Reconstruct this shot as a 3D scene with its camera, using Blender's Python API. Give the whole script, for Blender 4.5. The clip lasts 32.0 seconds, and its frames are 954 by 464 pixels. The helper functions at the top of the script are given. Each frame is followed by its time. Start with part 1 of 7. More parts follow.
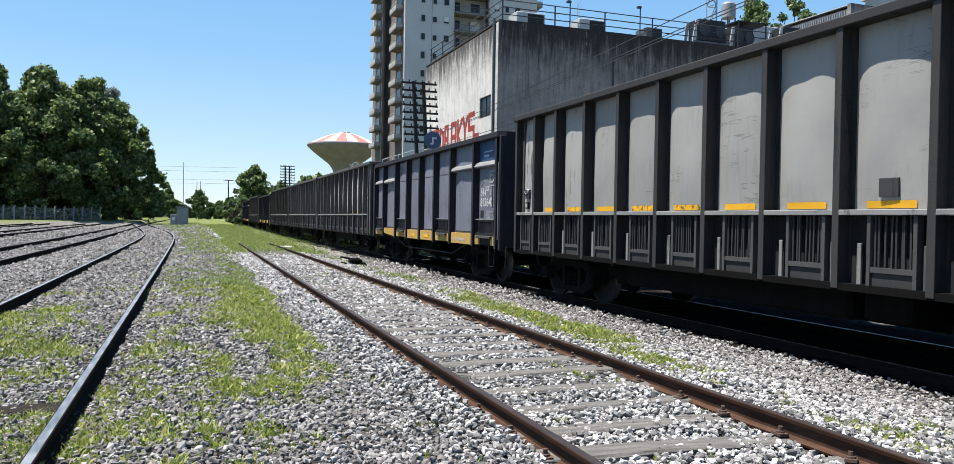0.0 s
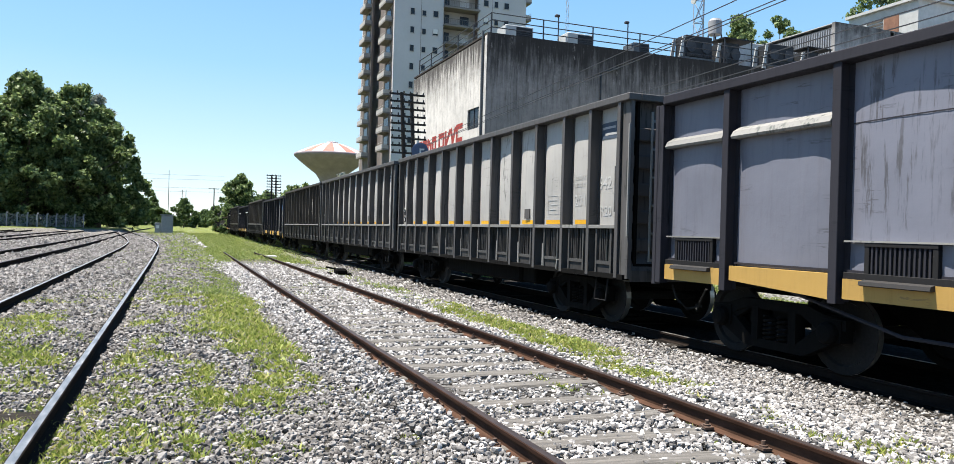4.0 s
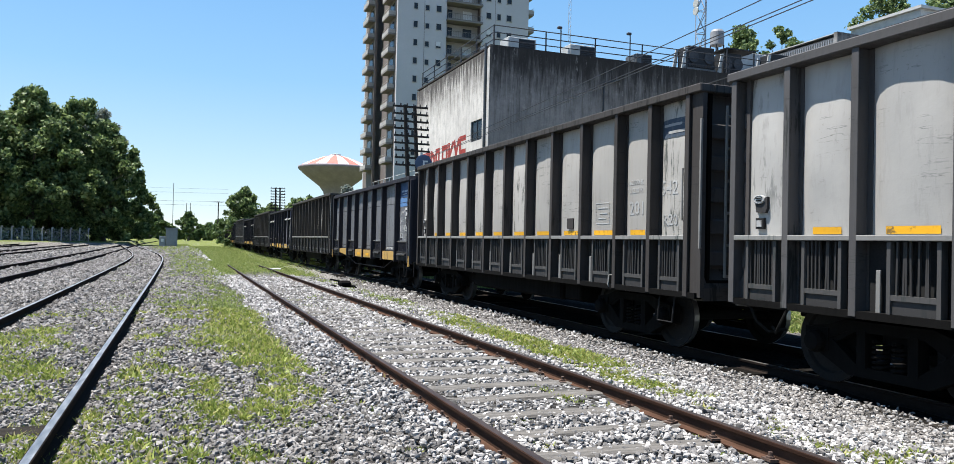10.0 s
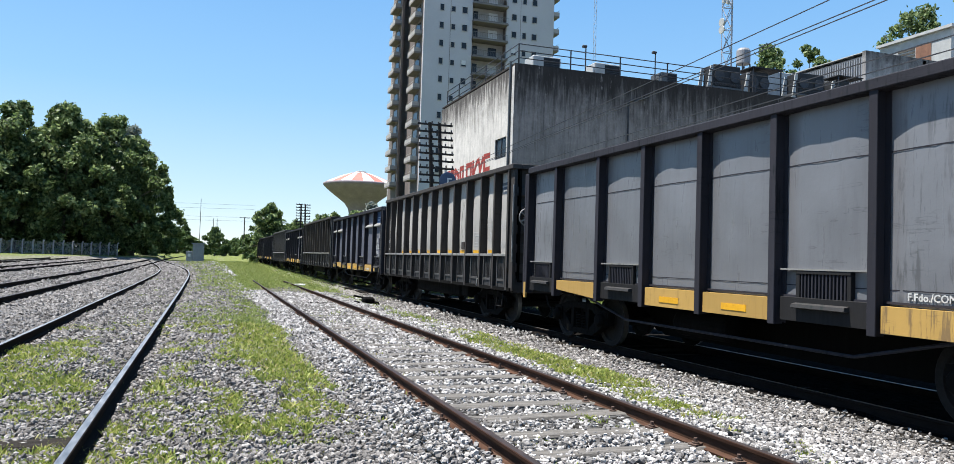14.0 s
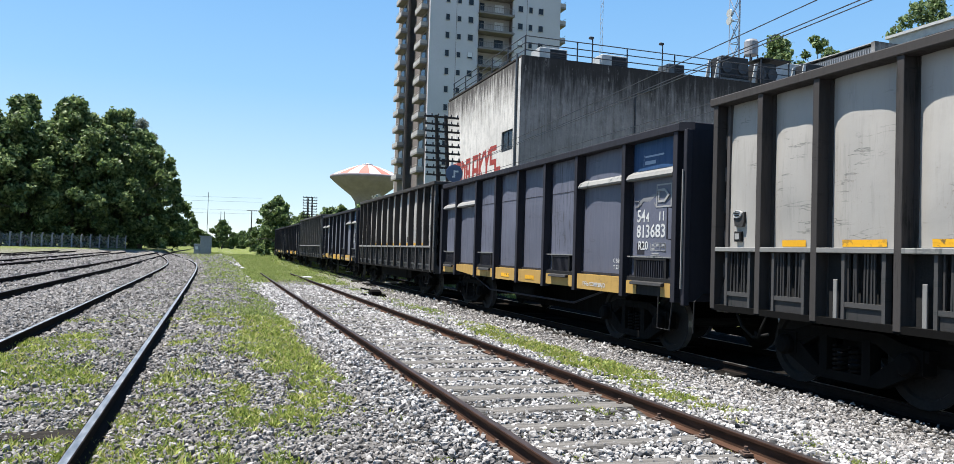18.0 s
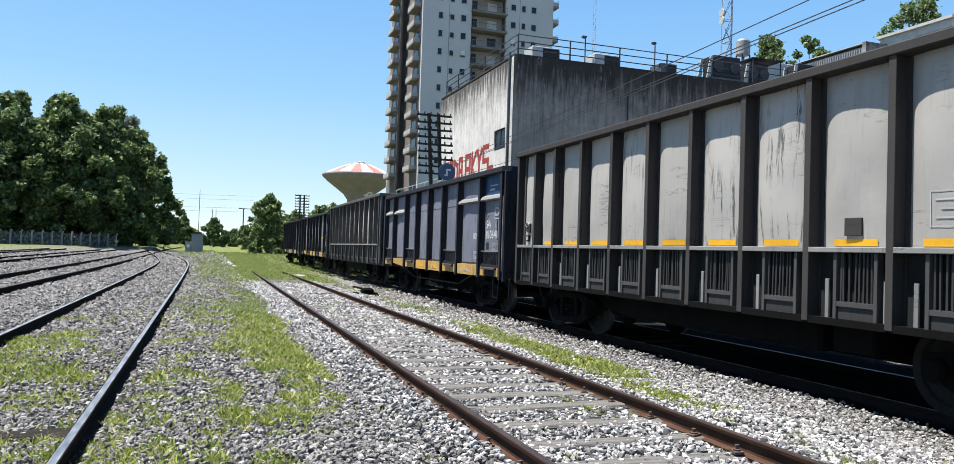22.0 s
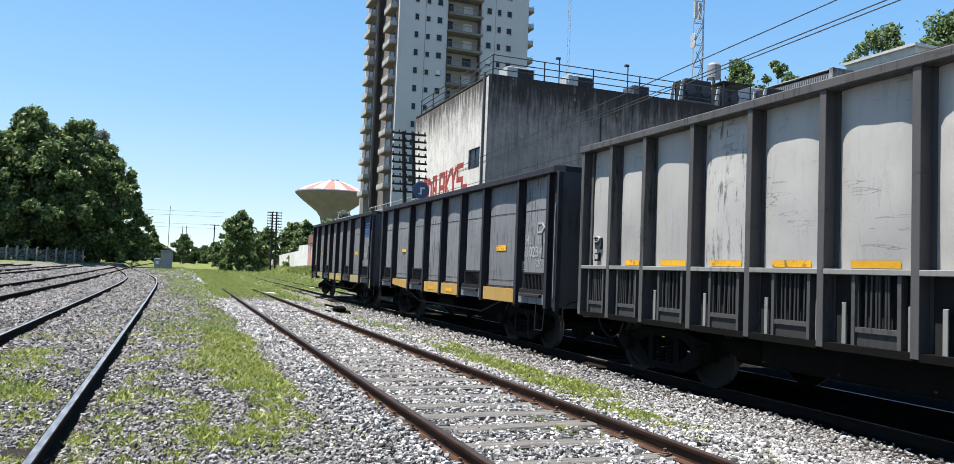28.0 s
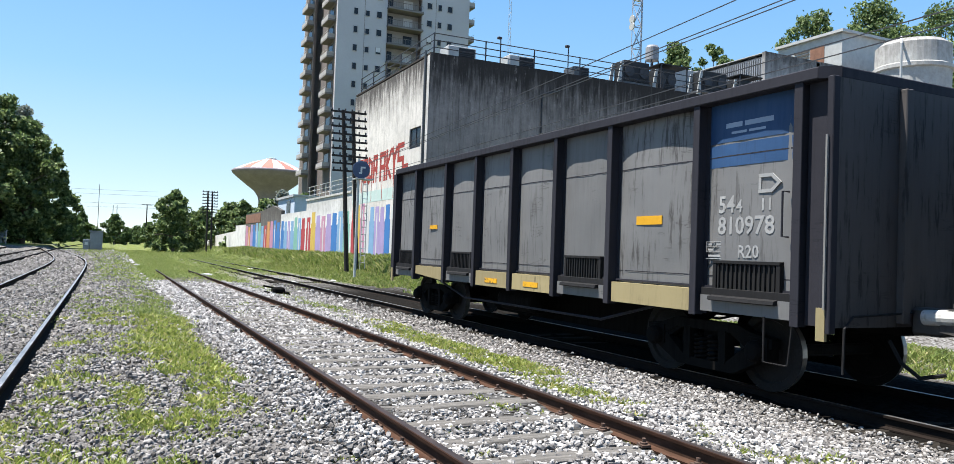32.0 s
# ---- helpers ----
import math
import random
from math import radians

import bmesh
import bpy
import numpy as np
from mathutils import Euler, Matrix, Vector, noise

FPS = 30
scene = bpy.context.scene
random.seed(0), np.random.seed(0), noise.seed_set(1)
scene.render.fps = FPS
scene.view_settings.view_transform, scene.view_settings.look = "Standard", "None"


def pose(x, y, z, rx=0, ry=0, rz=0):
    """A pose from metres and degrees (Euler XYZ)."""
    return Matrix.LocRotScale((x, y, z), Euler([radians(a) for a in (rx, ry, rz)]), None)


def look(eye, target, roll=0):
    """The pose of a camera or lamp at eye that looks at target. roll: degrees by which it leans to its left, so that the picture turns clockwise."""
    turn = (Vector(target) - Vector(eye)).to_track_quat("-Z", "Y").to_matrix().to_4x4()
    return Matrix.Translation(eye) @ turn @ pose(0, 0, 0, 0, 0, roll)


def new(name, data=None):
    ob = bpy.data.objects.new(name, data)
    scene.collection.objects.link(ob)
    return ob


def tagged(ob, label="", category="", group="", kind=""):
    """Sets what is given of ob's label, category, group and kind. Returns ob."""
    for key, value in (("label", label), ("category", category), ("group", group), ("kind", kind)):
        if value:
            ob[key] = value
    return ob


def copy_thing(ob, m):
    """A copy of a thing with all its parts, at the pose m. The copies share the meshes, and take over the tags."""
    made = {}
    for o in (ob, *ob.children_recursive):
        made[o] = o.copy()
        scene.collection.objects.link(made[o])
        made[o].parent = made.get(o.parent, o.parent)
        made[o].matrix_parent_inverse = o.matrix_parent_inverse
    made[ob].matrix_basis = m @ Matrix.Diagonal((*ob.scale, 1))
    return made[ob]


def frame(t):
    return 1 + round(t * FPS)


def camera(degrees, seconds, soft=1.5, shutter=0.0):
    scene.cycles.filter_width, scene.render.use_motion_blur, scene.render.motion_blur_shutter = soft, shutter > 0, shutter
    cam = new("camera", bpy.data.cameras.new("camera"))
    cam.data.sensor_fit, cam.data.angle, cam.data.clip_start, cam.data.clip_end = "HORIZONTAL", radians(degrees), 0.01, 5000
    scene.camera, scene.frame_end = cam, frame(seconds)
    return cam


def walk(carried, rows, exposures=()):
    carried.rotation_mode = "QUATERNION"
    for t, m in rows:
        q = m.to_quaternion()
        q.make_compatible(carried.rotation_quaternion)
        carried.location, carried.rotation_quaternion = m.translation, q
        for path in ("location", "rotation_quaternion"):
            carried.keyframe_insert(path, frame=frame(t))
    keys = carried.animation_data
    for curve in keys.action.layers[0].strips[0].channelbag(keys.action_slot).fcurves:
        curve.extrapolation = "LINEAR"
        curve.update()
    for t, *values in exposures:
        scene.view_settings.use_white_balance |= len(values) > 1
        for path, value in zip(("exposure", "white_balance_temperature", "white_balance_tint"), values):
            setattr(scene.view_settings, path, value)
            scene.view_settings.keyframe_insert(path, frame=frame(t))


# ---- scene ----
cam = camera(63.99, 32.0, soft=0.7)

# seconds, tilt, lean, heading of the hand-held camera, which stands on one spot
PATH = [
    (0, 89.10, -0.97, -20.37), (0.5, 89.65, -1.21, -20.59), (1, 90.12, -1.68, -20.46), (1.5, 90.22, -1.82, -20.73),
    (2, 90.21, -1.93, -21.43), (2.5, 90.08, -1.98, -21.42), (3, 90.01, -1.91, -21.56), (3.5, 89.97, -1.72, -21.44),
    (5.5, 90.19, -1.46, -21.33), (6, 90.27, -1.34, -21.21), (6.5, 90.67, -1.49, -21.46), (7, 90.65, -1.48, -21.58),
    (7.5, 90.45, -1.16, -20.94), (8, 90.96, -0.65, -20.59), (8.5, 91.49, -0.69, -20.32), (9, 91.16, -1.17, -20.51),
    (9.5, 91.05, -0.98, -20.59), (10, 90.86, -1.31, -21.09), (10.5, 90.94, -1.52, -20.68), (11, 91.23, -1.74, -20.67),
    (11.5, 91.24, -1.54, -20.41), (12, 91.83, -1.37, -20.50), (12.5, 91.90, -1.12, -20.06), (13, 92.20, -1.55, -19.60),
    (13.5, 91.85, -1.44, -19.44), (14, 92.13, -1.82, -19.34), (14.5, 92.21, -1.77, -19.06), (15, 92.18, -1.71, -18.95),
    (15.5, 91.89, -2.03, -18.87), (17.5, 91.40, -1.52, -18.75), (18, 91.55, -1.75, -18.84),
    (18.5, 91.47, -1.70, -19.03), (19, 91.36, -1.81, -19.18), (19.5, 91.27, -1.87, -19.19), (20, 91.52, -1.67, -19.25),
    (20.5, 91.56, -1.37, -19.46), (21, 91.83, -1.16, -19.44), (21.5, 91.59, -1.61, -19.48), (22, 91.46, -1.86, -19.41),
    (22.5, 91.47, -1.96, -19.31), (23, 91.40, -1.64, -19.15), (23.5, 91.56, -1.84, -19.25), (24, 91.64, -2.02, -19.31),
    (24.5, 91.39, -2.39, -19.98), (25, 91.44, -2.24, -19.98), (25.5, 91.18, -1.97, -20.07),
    (27.5, 92.91, -2.58, -21.08), (28, 92.94, -2.27, -21.41), (28.5, 92.93, -2.20, -21.72), (29, 92.62, -2.32, -22.10),
    (29.5, 92.64, -2.35, -22.26), (30, 92.68, -2.40, -22.22), (30.5, 92.64, -2.36, -22.07), (31, 92.33, -2.50, -21.89),
    (31.5, 91.85, -2.20, -24.00), (32, 91.59, -2.03, -25.80),
]
EYE = (0.0, 0.0, 1.42)
GAINS = [(0, 1.16, 6500, 10), (2.0, 1.17, 6500, 10), (2.5, 1.25, 6550, 10), (3.0, 1.42, 6750, 10), (3.5, 1.46, 6850, 10), (4.5, 1.34, 6650, 10), (5.5, 1.23, 6500, 10), (30.5, 1.25, 6500, 10), (32, 1.32, 6530, 10)]
walk(cam, [(t, pose(*EYE, *turn)) for t, *turn in PATH], GAINS)

# ---------------------------------------------------------------- light
SUN = Vector((-0.315, 0.12, 0.94)).normalized()
world = bpy.data.worlds.new("sky")
scene.world = world
world.use_nodes = True
wn = world.node_tree.nodes
sky = wn.new("ShaderNodeTexSky")
sky.sky_type = "NISHITA"
sky.sun_disc = False
sky.sun_elevation = math.asin(SUN.z)
sky.sun_rotation = math.atan2(SUN.x, SUN.y)
sky.altitude, sky.air_density, sky.dust_density, sky.ozone_density = 0, 1.0, 0.0, 2.0
# clear-day blue that pales towards the horizon, blended with the sky model
way = wn.new("ShaderNodeTexCoord")
height = wn.new("ShaderNodeSeparateXYZ")
ramp = wn.new("ShaderNodeValToRGB")
ramp.color_ramp.elements[0].color = (5.2, 6.2, 6.8, 1)
ramp.color_ramp.elements[1].color = (0.5, 1.9, 4.9, 1)
for at, c in ((0.06, (3.9, 5.5, 6.7, 1)), (0.2, (2.05, 4.25, 6.7, 1)), (0.42, (0.95, 3.0, 6.4, 1))):
    ramp.color_ramp.elements.new(at).color = c
blend = wn.new("ShaderNodeMix")
blend.data_type = "RGBA"
blend.inputs[0].default_value = 0.7
wl = world.node_tree.links
wl.new(way.outputs["Generated"], height.inputs[0])
wl.new(height.outputs["Z"], ramp.inputs["Fac"])
wl.new(sky.outputs["Color"], blend.inputs[6])
wl.new(ramp.outputs["Color"], blend.inputs[7])
wl.new(blend.outputs[2], wn["Background"].inputs["Color"])
wn["Background"].inputs["Strength"].default_value = 0.068
sun = new("sun", bpy.data.lights.new("sun", "SUN"))
sun.data.energy, sun.data.angle, sun.data.color = 5.0, radians(0.53), (1.0, 0.965, 0.9)
sun.matrix_world = look(SUN * 50, (0, 0, 0))
scene.view_settings.exposure = 1.22

# ---------------------------------------------------------------- materials
def shade(name, rough=0.8, metal=0.0, spec=0.4):
    m = bpy.data.materials.new(name)
    m.use_nodes = True
    b = m.node_tree.nodes["Principled BSDF"]
    b.inputs["Roughness"].default_value = rough
    b.inputs["Metallic"].default_value = metal
    b.inputs["Specular IOR Level"].default_value = spec
    return m, m.node_tree.nodes, m.node_tree.links, b


def coords(n, l, scale=(1, 1, 1), space="Object"):
    c = n.new("ShaderNodeTexCoord")
    mp = n.new("ShaderNodeMapping")
    mp.inputs["Scale"].default_value = scale
    l.new(c.outputs[space], mp.inputs["Vector"])
    return mp.outputs["Vector"]


def tex(n, l, vec, scale, detail=6.0, rough=0.6, kind="fac"):
    t = n.new("ShaderNodeTexNoise")
    t.inputs["Scale"].default_value, t.inputs["Detail"].default_value, t.inputs["Roughness"].default_value = scale, detail, rough
    if vec is not None:
        l.new(vec, t.inputs["Vector"])
    return t.outputs["Fac" if kind == "fac" else "Color"]


def band(n, l, fac, lo, hi, a=0.0, b=1.0):
    r = n.new("ShaderNodeMapRange")
    r.inputs["From Min"].default_value, r.inputs["From Max"].default_value = lo, hi
    r.inputs["To Min"].default_value, r.inputs["To Max"].default_value = a, b
    l.new(fac, r.inputs["Value"])
    return r.outputs["Result"]


def mix(n, l, fac, a, b, mode="MIX"):
    x = n.new("ShaderNodeMix")
    x.data_type, x.blend_type = "RGBA", mode
    for sock, v in ((x.inputs[0], fac), (x.inputs[6], a), (x.inputs[7], b)):
        if isinstance(v, (int, float)):
            sock.default_value = v
        elif isinstance(v, tuple):
            sock.default_value = (*v, 1.0)
        else:
            l.new(v, sock)
    return x.outputs[2]


def math_node(n, l, op, a, b=0.0):
    x = n.new("ShaderNodeMath")
    x.operation = op
    for sock, v in ((x.inputs[0], a), (x.inputs[1], b)):
        if isinstance(v, (int, float)):
            sock.default_value = v
        else:
            l.new(v, sock)
    return x.outputs[0]


def bump(n, l, b, height, strength=0.4, dist=0.02):
    x = n.new("ShaderNodeBump")
    x.inputs["Strength"].default_value, x.inputs["Distance"].default_value = strength, dist
    l.new(height, x.inputs["Height"])
    l.new(x.outputs["Normal"], b.inputs["Normal"])


def plain(name, col, rough=0.7, metal=0.0, vary=0.25, scale=3.0, fine=40.0, rel=0.15, spec=0.4, stretch=(1, 1, 1), space="Object"):
    """A paint or stone: one colour with two scales of wear and a fine relief."""
    m, n, l, b = shade(name, rough, metal, spec)
    v = coords(n, l, stretch, space)
    big, small = tex(n, l, v, scale), tex(n, l, v, fine, 4)
    dark = tuple(c * (1 - vary) for c in col)
    lite = tuple(min(1, c * (1 + vary * 0.7)) for c in col)
    c1 = mix(n, l, band(n, l, big, 0.3, 0.7), dark, lite)
    c2 = mix(n, l, band(n, l, small, 0.35, 0.75, 0.0, 0.5), c1, dark)
    l.new(c2, b.inputs["Base Color"])
    l.new(band(n, l, small, 0.2, 0.8, rough - 0.1, min(1, rough + 0.1)), b.inputs["Roughness"])
    if rel:
        bump(n, l, b, small, rel, 0.01)
    return m


def varied(name, cols, rough=0.9, space="island", scale=30.0, rel=0.3):
    """Loose pieces: each island or each object takes its own colour."""
    m, n, l, b = shade(name, rough)
    if space == "island":
        rnd = n.new("ShaderNodeNewGeometry").outputs["Random Per Island"]
    else:
        rnd = n.new("ShaderNodeObjectInfo").outputs["Random"]
    ramp = n.new("ShaderNodeValToRGB")
    ramp.color_ramp.elements[0].color, ramp.color_ramp.elements[1].color = (*cols[0], 1), (*cols[-1], 1)
    for k, c in enumerate(cols[1:-1], 1):
        ramp.color_ramp.elements.new(k / (len(cols) - 1)).color = (*c, 1)
    l.new(rnd, ramp.inputs["Fac"])
    v = coords(n, l)
    s = tex(n, l, v, scale, 5)
    c = mix(n, l, band(n, l, s, 0.3, 0.75, 0.0, 0.55), ramp.outputs["Color"], (cols[0][0] * 0.5, cols[0][1] * 0.5, cols[0][2] * 0.5))
    l.new(c, b.inputs["Base Color"])
    if rel:
        bump(n, l, b, s, rel, 0.01)
    return m

# ---------------------------------------------------------------- mesh tools
def add_box(bm, x0, x1, y0, y1, z0, z1, bevel=0.0):
    vs = [bm.verts.new((x, y, z)) for x in (x0, x1) for y in (y0, y1) for z in (z0, z1)]
    fs = [bm.faces.new([vs[i] for i in q]) for q in ((0, 1, 3, 2), (4, 6, 7, 5), (0, 4, 5, 1), (2, 3, 7, 6), (0, 2, 6, 4), (1, 5, 7, 3))]
    if bevel:
        bmesh.ops.bevel(bm, geom=list({e for f in fs for e in f.edges}), offset=bevel, segments=1, affect="EDGES")
    return vs


def block(*boxes, bevel=0.0):
    bm = bmesh.new()
    for b in boxes:
        add_box(bm, *b, bevel=bevel)
    return bm


def add_tube(bm, a, b, r, sides=8, r2=None):
    a, b = Vector(a), Vector(b)
    q = (b - a).to_track_quat("Z", "Y").to_matrix()
    r2 = r if r2 is None else r2
    rings = []
    for p, rad in ((a, r), (b, r2)):
        rings.append([bm.verts.new(p + q @ Vector((rad * math.cos(2 * math.pi * k / sides), rad * math.sin(2 * math.pi * k / sides), 0))) for k in range(sides)])
    for k in range(sides):
        j = (k + 1) % sides
        bm.faces.new((rings[0][k], rings[0][j], rings[1][j], rings[1][k]))
    bm.faces.new(rings[0][::-1])
    bm.faces.new(rings[1])


def add_pipe(bm, path, r, sides=8):
    """One unbroken round bar along a path."""
    pts = [Vector(p) for p in path]
    rings, side = [], None
    for i, p in enumerate(pts):
        d = (pts[min(i + 1, len(pts) - 1)] - pts[max(i - 1, 0)]).normalized()
        if side is None:
            side = d.orthogonal().normalized()
        side = (side - d * side.dot(d)).normalized()
        up = d.cross(side)
        rings.append([bm.verts.new(p + side * (r * math.cos(2 * math.pi * k / sides)) + up * (r * math.sin(2 * math.pi * k / sides))) for k in range(sides)])
    for a, b in zip(rings, rings[1:]):
        for k in range(sides):
            j = (k + 1) % sides
            bm.faces.new((a[k], a[j], b[j], b[k]))
    bm.faces.new(rings[0][::-1])
    bm.faces.new(rings[-1])


def tubes(paths, r, sides=8):
    bm = bmesh.new()
    for path in paths:
        add_pipe(bm, path, r, sides)
    return bm


def add_prism(bm, outline, y0, y1, flip=False):
    """A closed outline in x, z drawn out along y."""
    a = [bm.verts.new((x, y0, z)) for x, z in outline]
    b = [bm.verts.new((x, y1, z)) for x, z in outline]
    k = len(outline)
    for i in range(k):
        bm.faces.new((a[i], a[(i + 1) % k], b[(i + 1) % k], b[i]))
    bm.faces.new(a[::-1])
    bm.faces.new(b)


def add_plate(bm, outline, x0, x1):
    """A closed outline in y, z drawn out along x."""
    a = [bm.verts.new((x0, y, z)) for y, z in outline]
    b = [bm.verts.new((x1, y, z)) for y, z in outline]
    k = len(outline)
    for i in range(k):
        bm.faces.new((a[i], a[(i + 1) % k], b[(i + 1) % k], b[i]))
    bm.faces.new(a[::-1])
    bm.faces.new(b)


def add_lathe(bm, rings, sides=24, axis="z", at=(0, 0, 0)):
    """rings: radius, height."""
    rows = []
    for r, h in rings:
        row = []
        for k in range(sides):
            c, s = r * math.cos(2 * math.pi * k / sides), r * math.sin(2 * math.pi * k / sides)
            p = (c, s, h) if axis == "z" else (h, c, s)
            row.append(bm.verts.new((p[0] + at[0], p[1] + at[1], p[2] + at[2])))
        rows.append(row)
    for a, b in zip(rows, rows[1:]):
        for k in range(sides):
            j = (k + 1) % sides
            bm.faces.new((a[k], a[j], b[j], b[k]))
    bm.faces.new(rows[0][::-1])
    bm.faces.new(rows[-1])


def finish(bm, name, smooth=False):
    bmesh.ops.recalc_face_normals(bm, faces=bm.faces)
    me = bpy.data.meshes.new(name)
    bm.to_mesh(me)
    bm.free()
    if smooth:
        me.polygons.foreach_set("use_smooth", [True] * len(me.polygons))
    return me


def part(name, bm, material, parent=None, label="", smooth=False, at=None):
    me = bm if isinstance(bm, bpy.types.Mesh) else finish(bm, name, smooth)
    if material is not None and not me.materials:
        me.materials.append(material)
    ob = new(name, me)
    if parent is not None:
        ob.parent = parent
    if at is not None:
        ob.matrix_basis = at
    if label:
        ob["label"] = label
    return ob


def thing(name, label, category, group="", kind="", at=None):
    ob = new(name)
    ob.empty_display_size = 0.2
    if at is not None:
        ob.matrix_basis = at
    return tagged(ob, label, category, group, kind)


def soup(name, verts, faces, material, parent=None, smooth=False):
    me = bpy.data.meshes.new(name)
    me.from_pydata(verts, [], faces)
    me.materials.append(material)
    if smooth:
        me.polygons.foreach_set("use_smooth", [True] * len(me.polygons))
    ob = new(name, me)
    if parent is not None:
        ob.parent = parent
    return ob


def letters(text, size, material, name="lettering", stretch=1.0, bold=0.0):
    """Flat raised writing that reads along -y, seen from -x."""
    cu = bpy.data.curves.new("writing", "FONT")
    cu.body, cu.size, cu.extrude, cu.align_x, cu.offset = text, size, 0.0004, "LEFT", bold
    cu.resolution_u = 2
    tmp = bpy.data.objects.new("writing", cu)
    me = bpy.data.meshes.new_from_object(tmp)
    me.name = name
    bpy.data.objects.remove(tmp)
    bpy.data.curves.remove(cu)
    me.transform(Matrix(((0, 0, -1, 0), (-stretch, 0, 0, 0), (0, 1, 0, 0), (0, 0, 0, 1))))
    me.materials.clear()
    me.materials.append(material)
    return me


def write(text, size, material, parent, at, bold=0.0, sheet=None):
    """Each character of a line of writing as a part of its own, laid on a curved sheet where one is given."""
    me = letters(text, size, material, bold=bold)
    near = {}
    for e in me.edges:
        a, b = e.vertices
        near.setdefault(a, []).append(b)
        near.setdefault(b, []).append(a)
    island, count = {}, 0
    for v in near:
        if v in island:
            continue
        stack = [v]
        while stack:
            q = stack.pop()
            if q not in island:
                island[q] = count
                stack += near[q]
        count += 1
    for k in range(count):
        ids = [v for v, c in island.items() if c == k]
        spot = {v: i for i, v in enumerate(ids)}
        faces = [[spot[v] for v in p.vertices] for p in me.polygons if island[p.vertices[0]] == k]
        ob = soup("lettering", [me.vertices[v].co[:] for v in ids], faces, material, parent)
        ob.matrix_basis = at
        if sheet:
            for v in ob.data.vertices:
                y, z = v.co.y + at.translation.y, v.co.z + at.translation.z
                v.co.x += sheet(y, z) - 0.005 - at.translation.x
    bpy.data.meshes.remove(me)

# ---------------------------------------------------------------- ground and tracks
GAUGE = 1.746
TRAIN_X, TRAIN_Z = 8.09, -0.08
rng = random.Random(7)


def smooth(a, b, v):
    v = min(1.0, max(0.0, (v - a) / (b - a)))
    return v * v * (3 - 2 * v)


def mid_x(y):
    return 2.9 + 0.0105 * y


def mid_z(y):
    return 0.14 - 0.0062 * max(0.0, min(y, 60.0))


def left_x(y):
    """Centre line of the left track, which bends away to join the second one."""
    u = y - 54.6
    return -1.62 - 0.0445 * (u + math.sqrt(u * u + 138))


def second_x(y):
    return -5.78 - 1.65 * smooth(35, 150, y)


def third_x(y):
    return -11.4 - 2.3 * smooth(45, 180, y)


def fourth_x(y):
    return -16.9 - 4.7 * smooth(75, 190, y)


def hump(x, y):
    return noise.noise(Vector((x * 0.35, y * 0.35, 0))) * 0.05 + noise.noise(Vector((x * 1.6, y * 1.6, 4))) * 0.025


def ground_z(x, y):
    z = 0.0
    z -= 0.0062 * max(0.0, min(y, 60.0)) * smooth(0.2, 1.6, x) * (1 - smooth(6.0, 7.2, x))
    z -= 0.20 * smooth(4.6, 6.8, x)
    z += 0.95 * smooth(10.5, 14.6, x) * smooth(16, 26, y)
    z -= 0.06 * smooth(-3.2, -4.4, x)
    z -= 0.045 * (1 - smooth(0.98, 1.4, abs(x - left_x(y))))
    if -60 < x < -8 and y > 70:
        z += 0.5 * smooth(-10, -4, y - 96 - (x + 40) * 0.949)
    far = smooth(60, 130, y)
    z += 0.25 * far * smooth(-2.0, 3.0, x)
    if x > 40 or y > 500 or x < -60:
        return z
    rough = 1.0 + 2.0 * smooth(9.6, 12, x)
    return z + hump(x, y) * rough * (1 - 0.8 * far)


# places where grass stands thicker: centre and half widths
TUFTS = [(1.05, 9.6, 0.55, 2.0), (1.0, 7.3, 0.45, 0.7), (0.55, 6.5, 0.35, 0.5), (0.5, 5.2, 0.4, 0.5), (0.95, 13.5, 0.7, 3.0), (0.9, 20, 0.7, 5.0), (-0.25, 9.4, 0.3, 1.1), (-0.35, 12.3, 0.35, 1.3),
         (-0.45, 7.7, 0.22, 0.4), (-0.5, 6.6, 0.25, 0.4), (-0.25, 5.5, 0.25, 0.3), (0.0, 15.5, 0.4, 2.2), (-1.8, 13.0, 0.55, 0.7), (-2.0, 11.6, 0.4, 0.4), (-1.5, 9.2, 0.7, 0.5), (-1.3, 7.9, 0.45, 0.3),
         (-1.6, 7.4, 0.4, 0.2), (-1.15, 6.2, 0.35, 0.25), (4.98, 12.6, 0.4, 2.6), (5.0, 9.4, 0.35, 1.2), (4.6, 6.8, 0.3, 1.0), (5.3, 19.5, 0.6, 2.0)]


